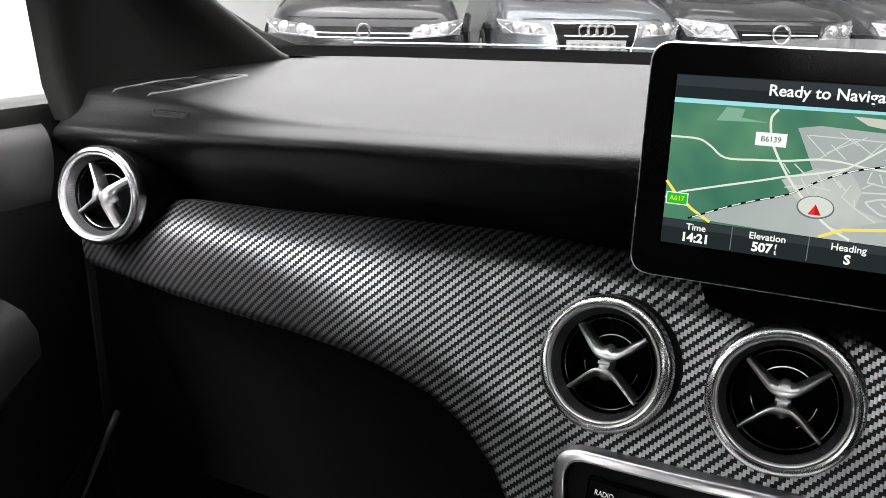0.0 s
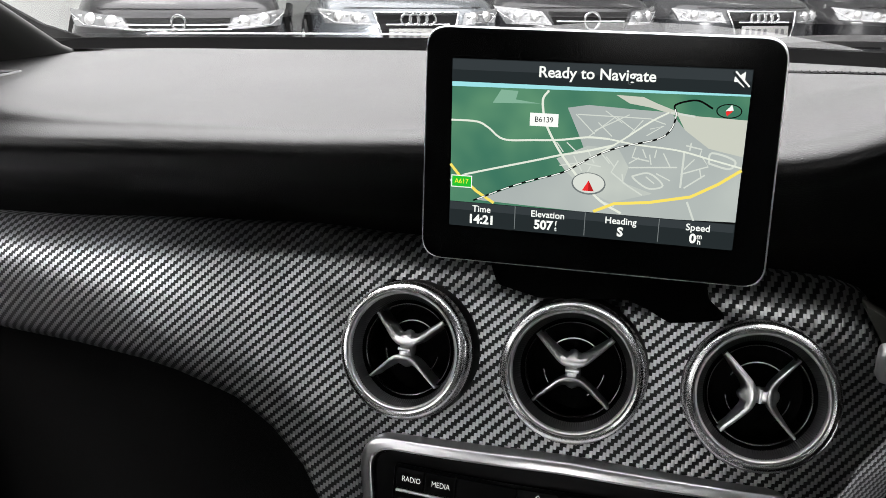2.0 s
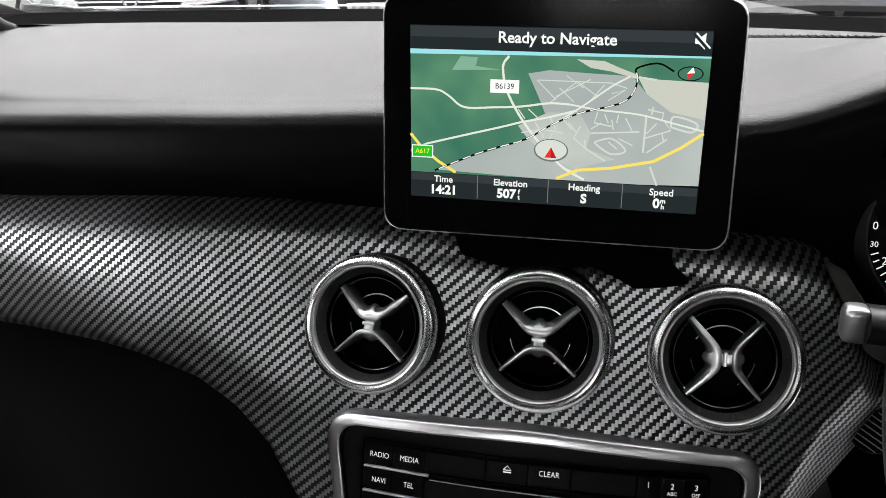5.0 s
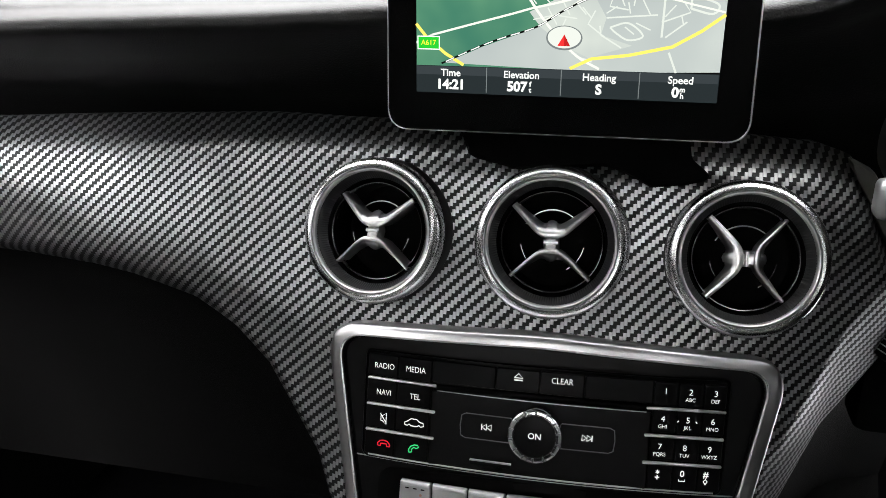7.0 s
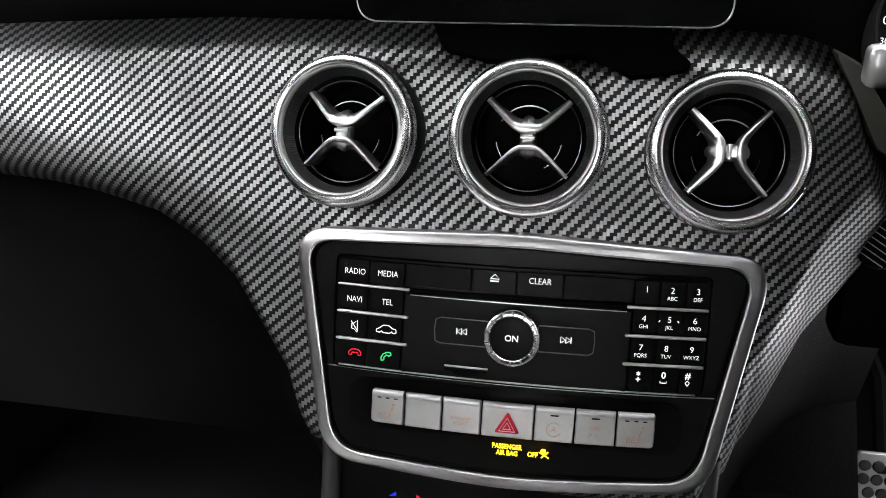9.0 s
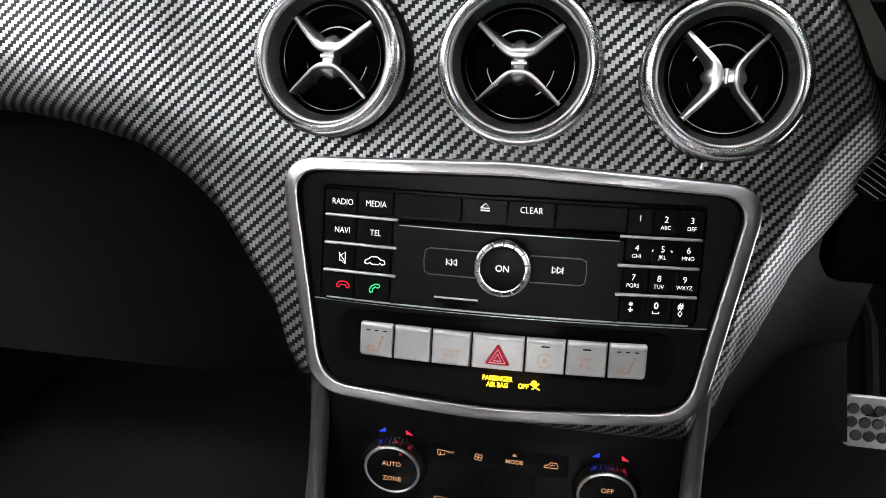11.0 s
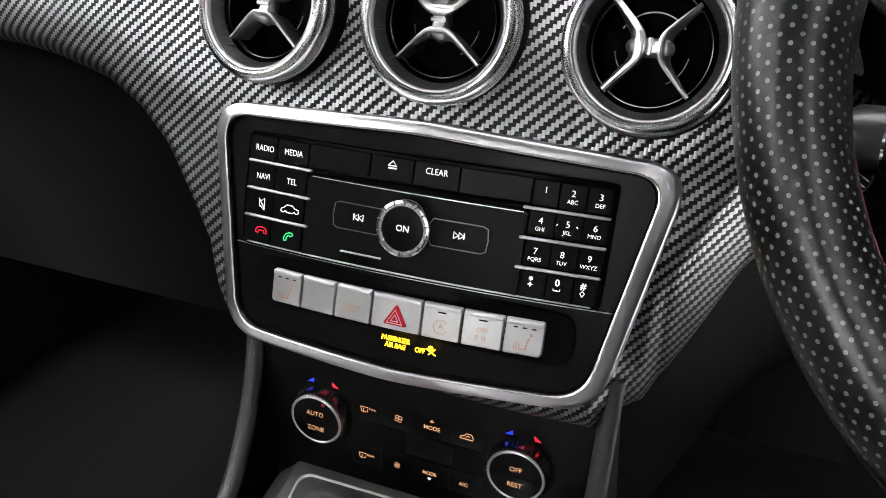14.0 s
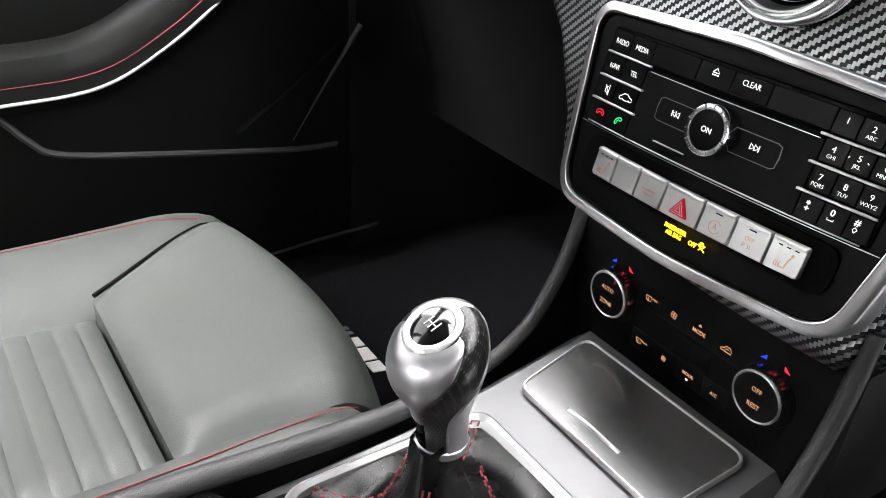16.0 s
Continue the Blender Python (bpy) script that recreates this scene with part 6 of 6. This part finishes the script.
for cx, cy in ((-0.066, 0.080), (0.066, 0.080), (0.064, -0.078), (-0.064, -0.058)):
    across = Vector((-cy, cx)).normalized() * 0.0028
    for off in (-1, 1):
        Q = smoothpath([(cx * f + 0.003 * (1 - f) + off * across.x * (0.6 + 0.4 * f), (cy + 0.004) * f + 0.004 * (1 - f) + off * across.y * (0.6 + 0.4 * f), z) for f, z in ((0.98, 0.0085), (0.80, 0.0065), (0.60, 0.0085), (0.44, 0.0175), (0.33, 0.0380), (0.25, 0.0580))], 5)
        part("stitch", join(*[tube(Q[i:i + 2], 0.0008, 5) for i in range(0, len(Q) - 1, 2)]), M["thread"], gear, "red stitched seam")
KN = pose(0.0, 0.0075, 0.0005)
prof = [(0.0156, 0.064), (0.0158, 0.072), (0.0163, 0.080), (0.0174, 0.090), (0.0195, 0.099), (0.0226, 0.108), (0.0264, 0.118), (0.0292, 0.128), (0.0305, 0.138), (0.0297, 0.147), (0.0266, 0.1545), (0.0222, 0.1585), (0.0172, 0.1600)]
LEFT = (-30, -29, -28, -27, -24, -18, -9, 2, 14, 28, 42, 54, 60)
RIGHT = (20, 20, 20, 22, 27, 36, 50, 68, 84, 104, 122, 134, 138)


def lean(bm):
    """The head of the knob faces the rear a little, and the whole leans towards the passenger."""
    for v in bm.verts:
        f = max(0.0, min(1.0, (v.co.z - 0.095) / 0.05))
        v.co.z += f * (0.45 * v.co.y - 0.05 * v.co.x)
        v.co.z = 0.073 + (v.co.z - 0.064) * 0.823
        v.co.x -= 0.125 * (v.co.z - 0.061)
        v.co.y -= 0.020 * (v.co.z - 0.061)
    return bm


def knob_piece(first, last, grow, start=0, nn=26):
    """One panel of the knob between two sweeping edges, in degrees from the driver's side."""
    rows = []
    for (r, z), a0, a1 in list(zip(prof, first, last))[start:]:
        row = []
        for k in range(nn + 1):
            a = radians(-41 + a0 + (a1 - a0) * k / nn)
            g = grow if 0 < k < nn else -0.0004
            row.append(((r + g) * math.cos(a), (r + g) * math.sin(a), z))
        rows.append(row)
    fine = [list(r) for r in zip(*[smoothpath(c, 4) for c in zip(*rows)])]
    if start:
        fine.insert(0, [(x * 0.96, y * 0.96, z - 0.0006) for x, y, z in fine[0]])
    bm = sheet(fine, uv=lambda i, j: (0.0023 * i, 0.0016 * j))
    bmesh.ops.recalc_face_normals(bm, faces=bm.faces[:])
    return lean(bm)


kb = part("knob", lean(lathe([(r - 0.0006, z) for r, z in prof], 40)), M["bootleather"], gear, "silver and leather gear knob", KN)
back = lambda e: [q + 180 for q in e]
REAR = [min(q, 40 + 0.5 * a) for q, a in zip(RIGHT, LEFT)]
part("leather_face", knob_piece(LEFT, RIGHT, 0.0003), M["knobleather"], kb, "punched black leather")
part("silver_face", knob_piece(RIGHT, back(LEFT), 0.0008), M["knobsilver"], kb, "satin silver knob shell")
part("leather_face", knob_piece(back(LEFT), back(REAR), 0.0003), M["knobleather"], kb, "punched black leather")
part("silver_face", knob_piece(back(REAR), [q + 360 for q in LEFT], 0.0008, 3), M["knobsilver"], kb, "satin silver knob shell")
part("collar", lean(lathe([(0.0150, 0.060), (0.0172, 0.0615), (0.0178, 0.0640), (0.0172, 0.0668), (0.0158, 0.0676)], 48)), M["knobsilver"], kb, "silver collar")
part("top_ring", lean(lathe([(0.0186, 0.1588), (0.0183, 0.1600), (0.0172, 0.1607), (0.0152, 0.1607), (0.0139, 0.1602), (0.0136, 0.159)], 48)), M["silver"], kb, "bright silver ring", Matrix.Translation((-0.0016, -0.0016, 0.0002)))
part("shift_badge", lean(lathe([(0.0140, 0.1594), (0.0133, 0.1604), (0.0085, 0.1618), (0.0, 0.1623)], 40)), M["gloss"], kb, "glossy dark shift pattern badge", Matrix.Translation((-0.0016, -0.0016, 0.0002)))
part("shift_pattern", lean(join(*[box(0.0007, 0.0075, 0.0004, (x, 0, 0.1623), 0) for x in (-0.004, 0.0, 0.004)], box(0.0087, 0.0007, 0.0004, (0, 0, 0.1623), 0))), M["button"], kb, "", Matrix.Translation((-0.0016, -0.0016, 0.0002)))

# ---- passenger seat cushion ----
seat = thing("passenger_seat", pose(-0.37, 0.0, 0.22), "black leather sports seat cushion with red seams", "car seat")


def seatpart(name, bm, material, label=""):
    bmesh.ops.transform(bm, matrix=Matrix.Translation((0.37, 0, -0.22)), verts=bm.verts)
    return part(name, bm, material, seat, label)


def cushion(xl, x1, y0, y1, ztop, drop, puff=0.012, nx=20, ny=24, flute=0.0, pitch=0.04, bow=0.0):
    rows = []
    for j in range(ny + 1):
        t = j / ny
        y = y0 + (y1 - y0) * t
        x0 = xl(y) if callable(xl) else xl
        r = []
        for i in range(nx + 1):
            s = i / nx
            x = x0 + (x1 - x0) * s
            ex, ey = min(s, 1 - s) * abs(x1 - x0), min(t, 1 - t) * abs(y1 - y0)
            e = min(1, ex / 0.03), min(1, ey / 0.03)
            z = ztop(x, y) + puff * (1 - (1 - e[0]) ** 2) * (1 - (1 - e[1]) ** 2) - puff
            if flute:
                ph = (y - y0) / pitch % 1.0
                z += flute * (math.sqrt(max(0, 1 - (2 * ph - 1) ** 2)) - 1)
            r.append((x, y + bow * t * t * (1 - ((2 * s - 1) ** 2)), z))
        r = [(x0, y, r[0][2] - drop)] + r + [(x1, y, r[-1][2] - drop)]
        rows.append(r)
    lo = [(x, y0, z - drop) for x, y, z in rows[0]]
    hi = [(x, y1 - 0.02, z - drop) for x, y, z in rows[-1]]
    bm = sheet([lo] + rows + [hi])
    bmesh.ops.recalc_face_normals(bm, faces=bm.faces[:])
    return bm


SEATZ = lambda x, y: 0.405 + 0.018 * math.exp(-((y - 0.20) / 0.09) ** 2) - 0.055 * max(0, (y - 0.212) / 0.06) ** 2
seatpart("thigh_pad", cushion(lambda y: -0.462 - 0.54 * (y - 0.078), -0.182, 0.078, 0.258, SEATZ, 0.10, puff=0.017, bow=0.036), M["leather"], "smooth black leather thigh pad")
# tapering black tube that imitates the shadowed crease beside the thigh pad
Q = [(-0.463 - 0.54 * (y - 0.078), y, SEATZ(-0.46, y) - 0.012) for y in [0.080 + 0.0098 * k for k in range(16)]]
seatpart("piping", tube(Q, [0.0026 - 0.0016 * k / 15 for k in range(16)], 8), M["softdark"], "dark strip standing in for the shaded crease along the seam")
seatpart("seat_panel", cushion(lambda y: -0.440 + 0.10 * (y - 0.07), -0.190, -0.42, 0.0735, lambda x, y: 0.396, 0.08, 0.012, 16, 240, 0.0036, 0.0215), M["leather"], "fluted black leather seat panel")


def bolster(xa, xb, crest, front):
    """A side roll of the cushion that sinks to a rounded nose at its front."""
    rows = []
    for j in range(37):
        y = -0.45 + (front + 0.45) * j / 36
        f = min(1, (front - y) / 0.075)
        f = math.sqrt(max(0.0, 1 - (1 - f) ** 2))
        h = crest * f
        prof = [(0.0, -0.06), (0.03, -0.012 + h * 0.5), (0.14, h * 0.86), (0.28, h), (0.45, h * 0.92), (0.62, h * 0.55), (0.78, -0.004), (0.92, -0.035), (1.0, -0.12)]
        rows.append([(xa + (xb - xa) * s, y, 0.395 + z - 0.012 * (1 - f)) for s, z in prof])
    bm = sheet(rows)
    bm.verts.ensure_lookup_table()
    bm.faces.new([bm.verts[len(bm.verts) - 9 + k] for k in range(9)])
    bmesh.ops.recalc_face_normals(bm, faces=bm.faces[:])
    return bm


seatpart("inner_bolster", bolster(-0.190, -0.118, 0.019, 0.240), M["leather"], "black leather side bolster")
rows = []
for j in range(41):
    y = -0.45 + 0.715 * j / 40
    f = min(1.0, max(0.0, (0.262 - y) / 0.10))
    f = math.sqrt(1 - (1 - f) ** 2)
    xi = -0.432 - (0.54 * (y - 0.06) if y > 0.06 else 0.0)
    h = 0.020 * f
    prof = [(0.0, -0.065), (0.05, -0.040 + 0.1 * h), (0.16, -0.028), (0.32, h * 0.20 - 0.013), (0.52, h * 0.70 - 0.003), (0.74, h * 1.0), (0.86, h * 1.0), (0.94, h * 0.72), (0.98, 0.0), (1.0, -0.10)]
    rows.append([(xi + (-0.605 + 0.02 * (1 - f) - xi) * q, y, 0.386 + z - 0.012 * (1 - f)) for q, z in prof])
bm = sheet(rows)
bm.verts.ensure_lookup_table()
bm.faces.new([bm.verts[len(bm.verts) - 10 + k] for k in range(10)])
bmesh.ops.recalc_face_normals(bm, faces=bm.faces[:])
seatpart("outer_bolster", bm, M["leather"], "broad black leather side bolster")
Q = smoothpath([(-0.166, -0.3, 0.4144), (-0.166, 0.05, 0.4144), (-0.168, 0.13, 0.4144), (-0.169, 0.185, 0.4144), (-0.168, 0.205, 0.4138), (-0.166, 0.222, 0.410)], 12)
seatpart("seam", join(*[tube(Q[i:i + 2], 0.0006, 5) for i in range(0, len(Q) - 1)]), M["thread"], "thin red stitched seam")
Q = smoothpath([(-0.1465, 0.155, 0.4060), (-0.1465, 0.18, 0.4060), (-0.1465, 0.203, 0.4055)], 8)
seatpart("seam", join(*[tube(Q[i:i + 2], 0.0006, 5) for i in range(0, len(Q) - 1)]), M["thread"], "thin red stitched seam")
Q = smoothpath([(-0.5775, -0.4, 0.4065), (-0.5775, 0.0, 0.4065), (-0.5785, 0.15, 0.4065), (-0.577, 0.190, 0.4050), (-0.575, 0.225, 0.3980)], 8)
seatpart("seam", join(*[tube(Q[i:i + 2], 0.0006, 5) for i in range(0, len(Q) - 1)]), M["thread"], "thin red stitched seam")
bm = box(0.50, 0.13, 0.66, (0, 0, 0), 0.05, 4)
bmesh.ops.transform(bm, matrix=pose(-0.37, -0.50, 0.74, 14), verts=bm.verts)
seatpart("backrest", bm, M["leather"], "black leather backrest")
bm = box(0.27, 0.10, 0.20, (0, 0, 0), 0.04, 4)
bmesh.ops.transform(bm, matrix=pose(-0.37, -0.61, 1.14, 12), verts=bm.verts)
seatpart("headrest", bm, M["leather"], "black leather headrest")
seatpart("base", box(0.44, 0.62, 0.12, (-0.37, -0.1, 0.30), 0.02), M["black"])

# ---- floor mat ----
mat = thing("floor_mat", pose(-0.40, 0.48, 0.222), "black carpet floor mat with a small pale badge", "floor mat")
part("carpet_top", slab(rrect(-0.24, -0.30, 0.22, 0.30, 0.05), 0, 0.01, 0.003), M["carpet"], mat)
for x, w, h in ((-0.107, 0.007, 0.017), (-0.095, 0.007, 0.017), (-0.079, 0.021, 0.018), (-0.054, 0.028, 0.018), (-0.022, 0.022, 0.018)):
    ol = [(x, -0.112), (x + w, -0.112), (x + w + 0.004, -0.112 + h), (x + 0.004, -0.112 + h)]
    part("badge_mark", slab(ol, 0.0095, 0.0112), M["etchpale"] if w > 0.01 else M["grey"], mat, "pale woven badge")

# ---- steering wheel ----
wheel = thing("steering_wheel", pose(0.351, 0.279, 0.8436, 90 - 26.7), "thick black punched-leather steering wheel with silver spokes", "steering wheel")
R, ra, rb = 0.169, 0.0172, 0.0192
nu, nv = 128, 24
rows = []
for i in range(nu):
    a = 2 * math.pi * i / nu
    s = math.sin(a)
    RR = R if s > -0.88 else R * (0.88 / -s) ** 0.9
    bump = 1 + 0.22 * math.exp(-((math.degrees(a) - 163) / 20) ** 2) + 0.22 * math.exp(-((math.degrees(a) - 20) / 16) ** 2)
    rows.append([((RR + ra * bump * math.cos(2 * math.pi * j / nv)) * math.cos(a), (RR + ra * bump * math.cos(2 * math.pi * j / nv)) * s, rb * bump * math.sin(2 * math.pi * j / nv)) for j in range(nv)])
bm = sheet(rows, closed_u=True, closed_v=True, uv=lambda i, j: (i * 2 * math.pi * R / nu, j * 2 * math.pi * 0.018 / nv))
bmesh.ops.recalc_face_normals(bm, faces=bm.faces[:])
part("rim", bm, M["rimleather"], wheel, "punched black leather rim")
part("rim_seam", tube([((R - ra * 0.99) * math.cos(a), (R - ra * 0.99) * math.sin(a), 0.0005) for a in [radians(170 + 3 * k) for k in range(32)]], 0.0005, 6), M["thread"], wheel, "red inner seam")
part("airbag_cover", lathe([(0.062, -0.02), (0.060, 0.008), (0.045, 0.022), (0.0, 0.027)], 40), M["softdark"], wheel, "black airbag cover")
for sx in (-1, 1):
    ol = evenly(rounded([(sx * 0.05, 0.030, 0.006), (sx * 0.146, 0.044, 0.012), (sx * 0.156, 0.006, 0.020), (sx * 0.05, -0.030, 0.006)], 8), 100)
    part("spoke", join(frame_loop(ol, [(sx * 0.095 + (x - sx * 0.095) * 0.82, 0.012 + (y - 0.012) * 0.74) for x, y in ol], [(0, -0.008), (0.0, 0.004), (0.25, 0.0085), (0.6, 0.0110), (1.0, 0.0122)], 100), slab([(sx * 0.095 + (x - sx * 0.095) * 0.825, 0.012 + (y - 0.012) * 0.745) for x, y in ol], 0.004, 0.0120)), M["spokegrey"], wheel, "satin grey spoke")
    part("spoke_edge", tube([(x, y, 0.0035) for x, y in ol if abs(x) > 0.115], 0.0016, 8), M["silver"], wheel, "bright spoke edge")
    kp = evenly(rounded([(sx * 0.062, 0.022, 0.006), (sx * 0.124, 0.031, 0.010), (sx * 0.128, 0.008, 0.010), (sx * 0.062, -0.010, 0.006)], 8), 90)
    pad = part("spoke_keys", slab(kp, 0.010, 0.0145, 0.001), M["key"], wheel, "black key pad")
    part("key_surround", frame_loop([(sx * 0.095 + (x - sx * 0.095) * 1.09, 0.012 + (y - 0.012) * 1.16) for x, y in kp], kp, [(0, 0.0115), (0.3, 0.0150), (0.7, 0.0150), (1.0, 0.0125)], 90), M["silver"], pad, "raised silver surround")
    part("key_gap", box(0.0008, 0.026, 0.0004, (sx * 0.094, 0.013, 0.0146)), M["void"], pad)
part("lower_spoke", slab(rounded([(-0.02, -0.05, 0.005), (0.02, -0.05, 0.005), (0.028, -0.156, 0.005), (-0.028, -0.156, 0.005)], 5), -0.006, 0.006, 0.003), M["silver"], wheel, "satin silver spoke")
col = thing("steering_column", pose(0.351, 0.279, 0.8436, 90 - 26.7), "black steering column shroud with two stalks", "steering column")
part("shroud", box(0.20, 0.13, 0.17, (0, -0.01, -0.13), 0.03, 4), M["softdark"], col)


def colpart(name, bm, material, label=""):
    bmesh.ops.transform(bm, matrix=col.matrix_basis.inverted(), verts=bm.verts)
    return part(name, bm, material, col, label)


colpart("wiper_stalk", tube(smoothpath([(0.30, 0.375, 0.842), (0.23, 0.372, 0.849), (0.176, 0.366, 0.8535), (0.1735, 0.366, 0.8537)], 6), 0.0125, 16, 0.8), M["stalk"], "black wiper stalk")
colpart("stalk_button", box(0.0135, 0.014, 0.0195, (0.1668, 0.365, 0.8540), 0.004, 3), M["knobsilver"], "silver stalk end button")
colpart("stalk_print", join(*[box(0.0035 - 0.0004 * k, 0.001, 0.0007, (0.188 + 0.003 * (k % 2), 0.3532, 0.850 + 0.0015 * k), 0) for k in range(4)]), M["print"])
colpart("lower_stalk", tube([(0.34, 0.41, 0.772), (0.26, 0.418, 0.765), (0.222, 0.42, 0.762), (0.214, 0.421, 0.7615), (0.210, 0.4215, 0.761)], [0.016, 0.0165, 0.0165, 0.013, 0.005], 20), M["stalk"], "black lower stalk")
colpart("stalk_ring", tube([(0.2345, 0.4195, 0.7632), (0.2332, 0.4197, 0.7631)], 0.0170, 24), M["chrome"], "bright stalk ring")
bm = lathe([(0.0170, -0.030), (0.0170, -0.002), (0.0155, 0.0), (0.0, 0.0)], 32)
bmesh.ops.transform(bm, matrix=pose(0.2264, 0.495, 0.7203, 84), verts=bm.verts)
dashpart("light_switch", bm, M["satin"], "round black switch with pale ribs")
bars = []
for k in range(7):
    q = -0.0120 + 0.0040 * k
    half = math.sqrt(0.0148 ** 2 - q * q)
    b = box(2 * half, 0.0007, 0.0010, (0, q, 0.0004), 0)
    bmesh.ops.transform(b, matrix=Matrix.Rotation(radians(-32), 4, "Z"), verts=b.verts)
    bars.append(b)
bm = join(*bars)
bmesh.ops.transform(bm, matrix=pose(0.2264, 0.495, 0.7203, 84), verts=bm.verts)
dashpart("switch_rib", bm, M["button"], "pale rib")
bm = slab(rounded([(0.172, 0.846, 0.002), (0.188, 0.838, 0.004), (0.214, 0.802, 0.006), (0.226, 0.775, 0.004), (0.206, 0.786, 0.006), (0.188, 0.818, 0.006)], 4), -0.012, 0.0, 0.002)
bmesh.ops.transform(bm, matrix=pose(0, 0.478, 0, 90), verts=bm.verts)
dashpart("column_surround", bm, M["surround"], "dull olive-grey column surround")

# ---- instrument dial ----
dial = thing("instrument_dial", pose(0.259, 0.53, 0.855, 78), "round black dial with white numerals in a grey ring", "instrument dial")
part("ring", lathe([(0.058, -0.02), (0.058, 0.012), (0.0568, 0.016), (0.0548, 0.014), (0.0542, 0.0)], 72), M["grey"], dial, "dark grey ring")
face = part("face", lathe([(0.0545, 0.0), (0.0, 0.0005)], 60), M["satin"], dial)
for k in range(25):
    a = radians(200 + 140 * k / 24)
    r0 = 0.0475 if k % 2 else 0.0465
    part("tick", line([(r0 * math.cos(a), r0 * math.sin(a)), (0.0515 * math.cos(a), 0.0515 * math.sin(a))], 0.0008, 0.0012), LIT, face)
for txt, x, y, h in (("0", -0.0475, 0.002, 0.0075), ("30", -0.0470, -0.0105, 0.0055), ("20", -0.0375, -0.0215, 0.0075)):
    words(txt, h, (x, y), 0.0012, LIT, face)
part("needle", line([(0, 0), (-0.03, -0.028)], 0.002, 0.003, 0.001), M["redlamp"], dial)
dashpart("cluster_backing", box(0.34, 0.02, 0.13, (0.38, 0.565, 0.865), 0.01), M["void"])

# ---- brake pedal ----
ped = thing("brake_pedal", pose(0.384, 0.827, 0.323, 80), "steel brake pedal with round black rubber studs", "pedal")
part("plate", slab(rounded([(-0.028, -0.037, 0.010), (0.028, -0.037, 0.010), (0.031, 0.026, 0.006), (-0.031, 0.026, 0.006)], 5), -0.006, 0.0, 0.001), M["button"], ped, "brushed steel plate")
for r, n in ((0, 3), (1, 4), (2, 4)):
    for k in range(n):
        part("stud", lathe([(0.0066, 0.0), (0.0066, 0.0015), (0.0054, 0.0025), (0.0, 0.0025)], 16), M["rubber"], ped, "", Matrix.Translation(((k - (n - 1) / 2) * 0.0145, -0.022 + 0.0165 * r, 0)))
part("arm", tube([(0, 0.0, -0.004), (0.0, 0.09, -0.06), (0.0, 0.16, -0.24)], 0.01, 8), M["void"], ped)
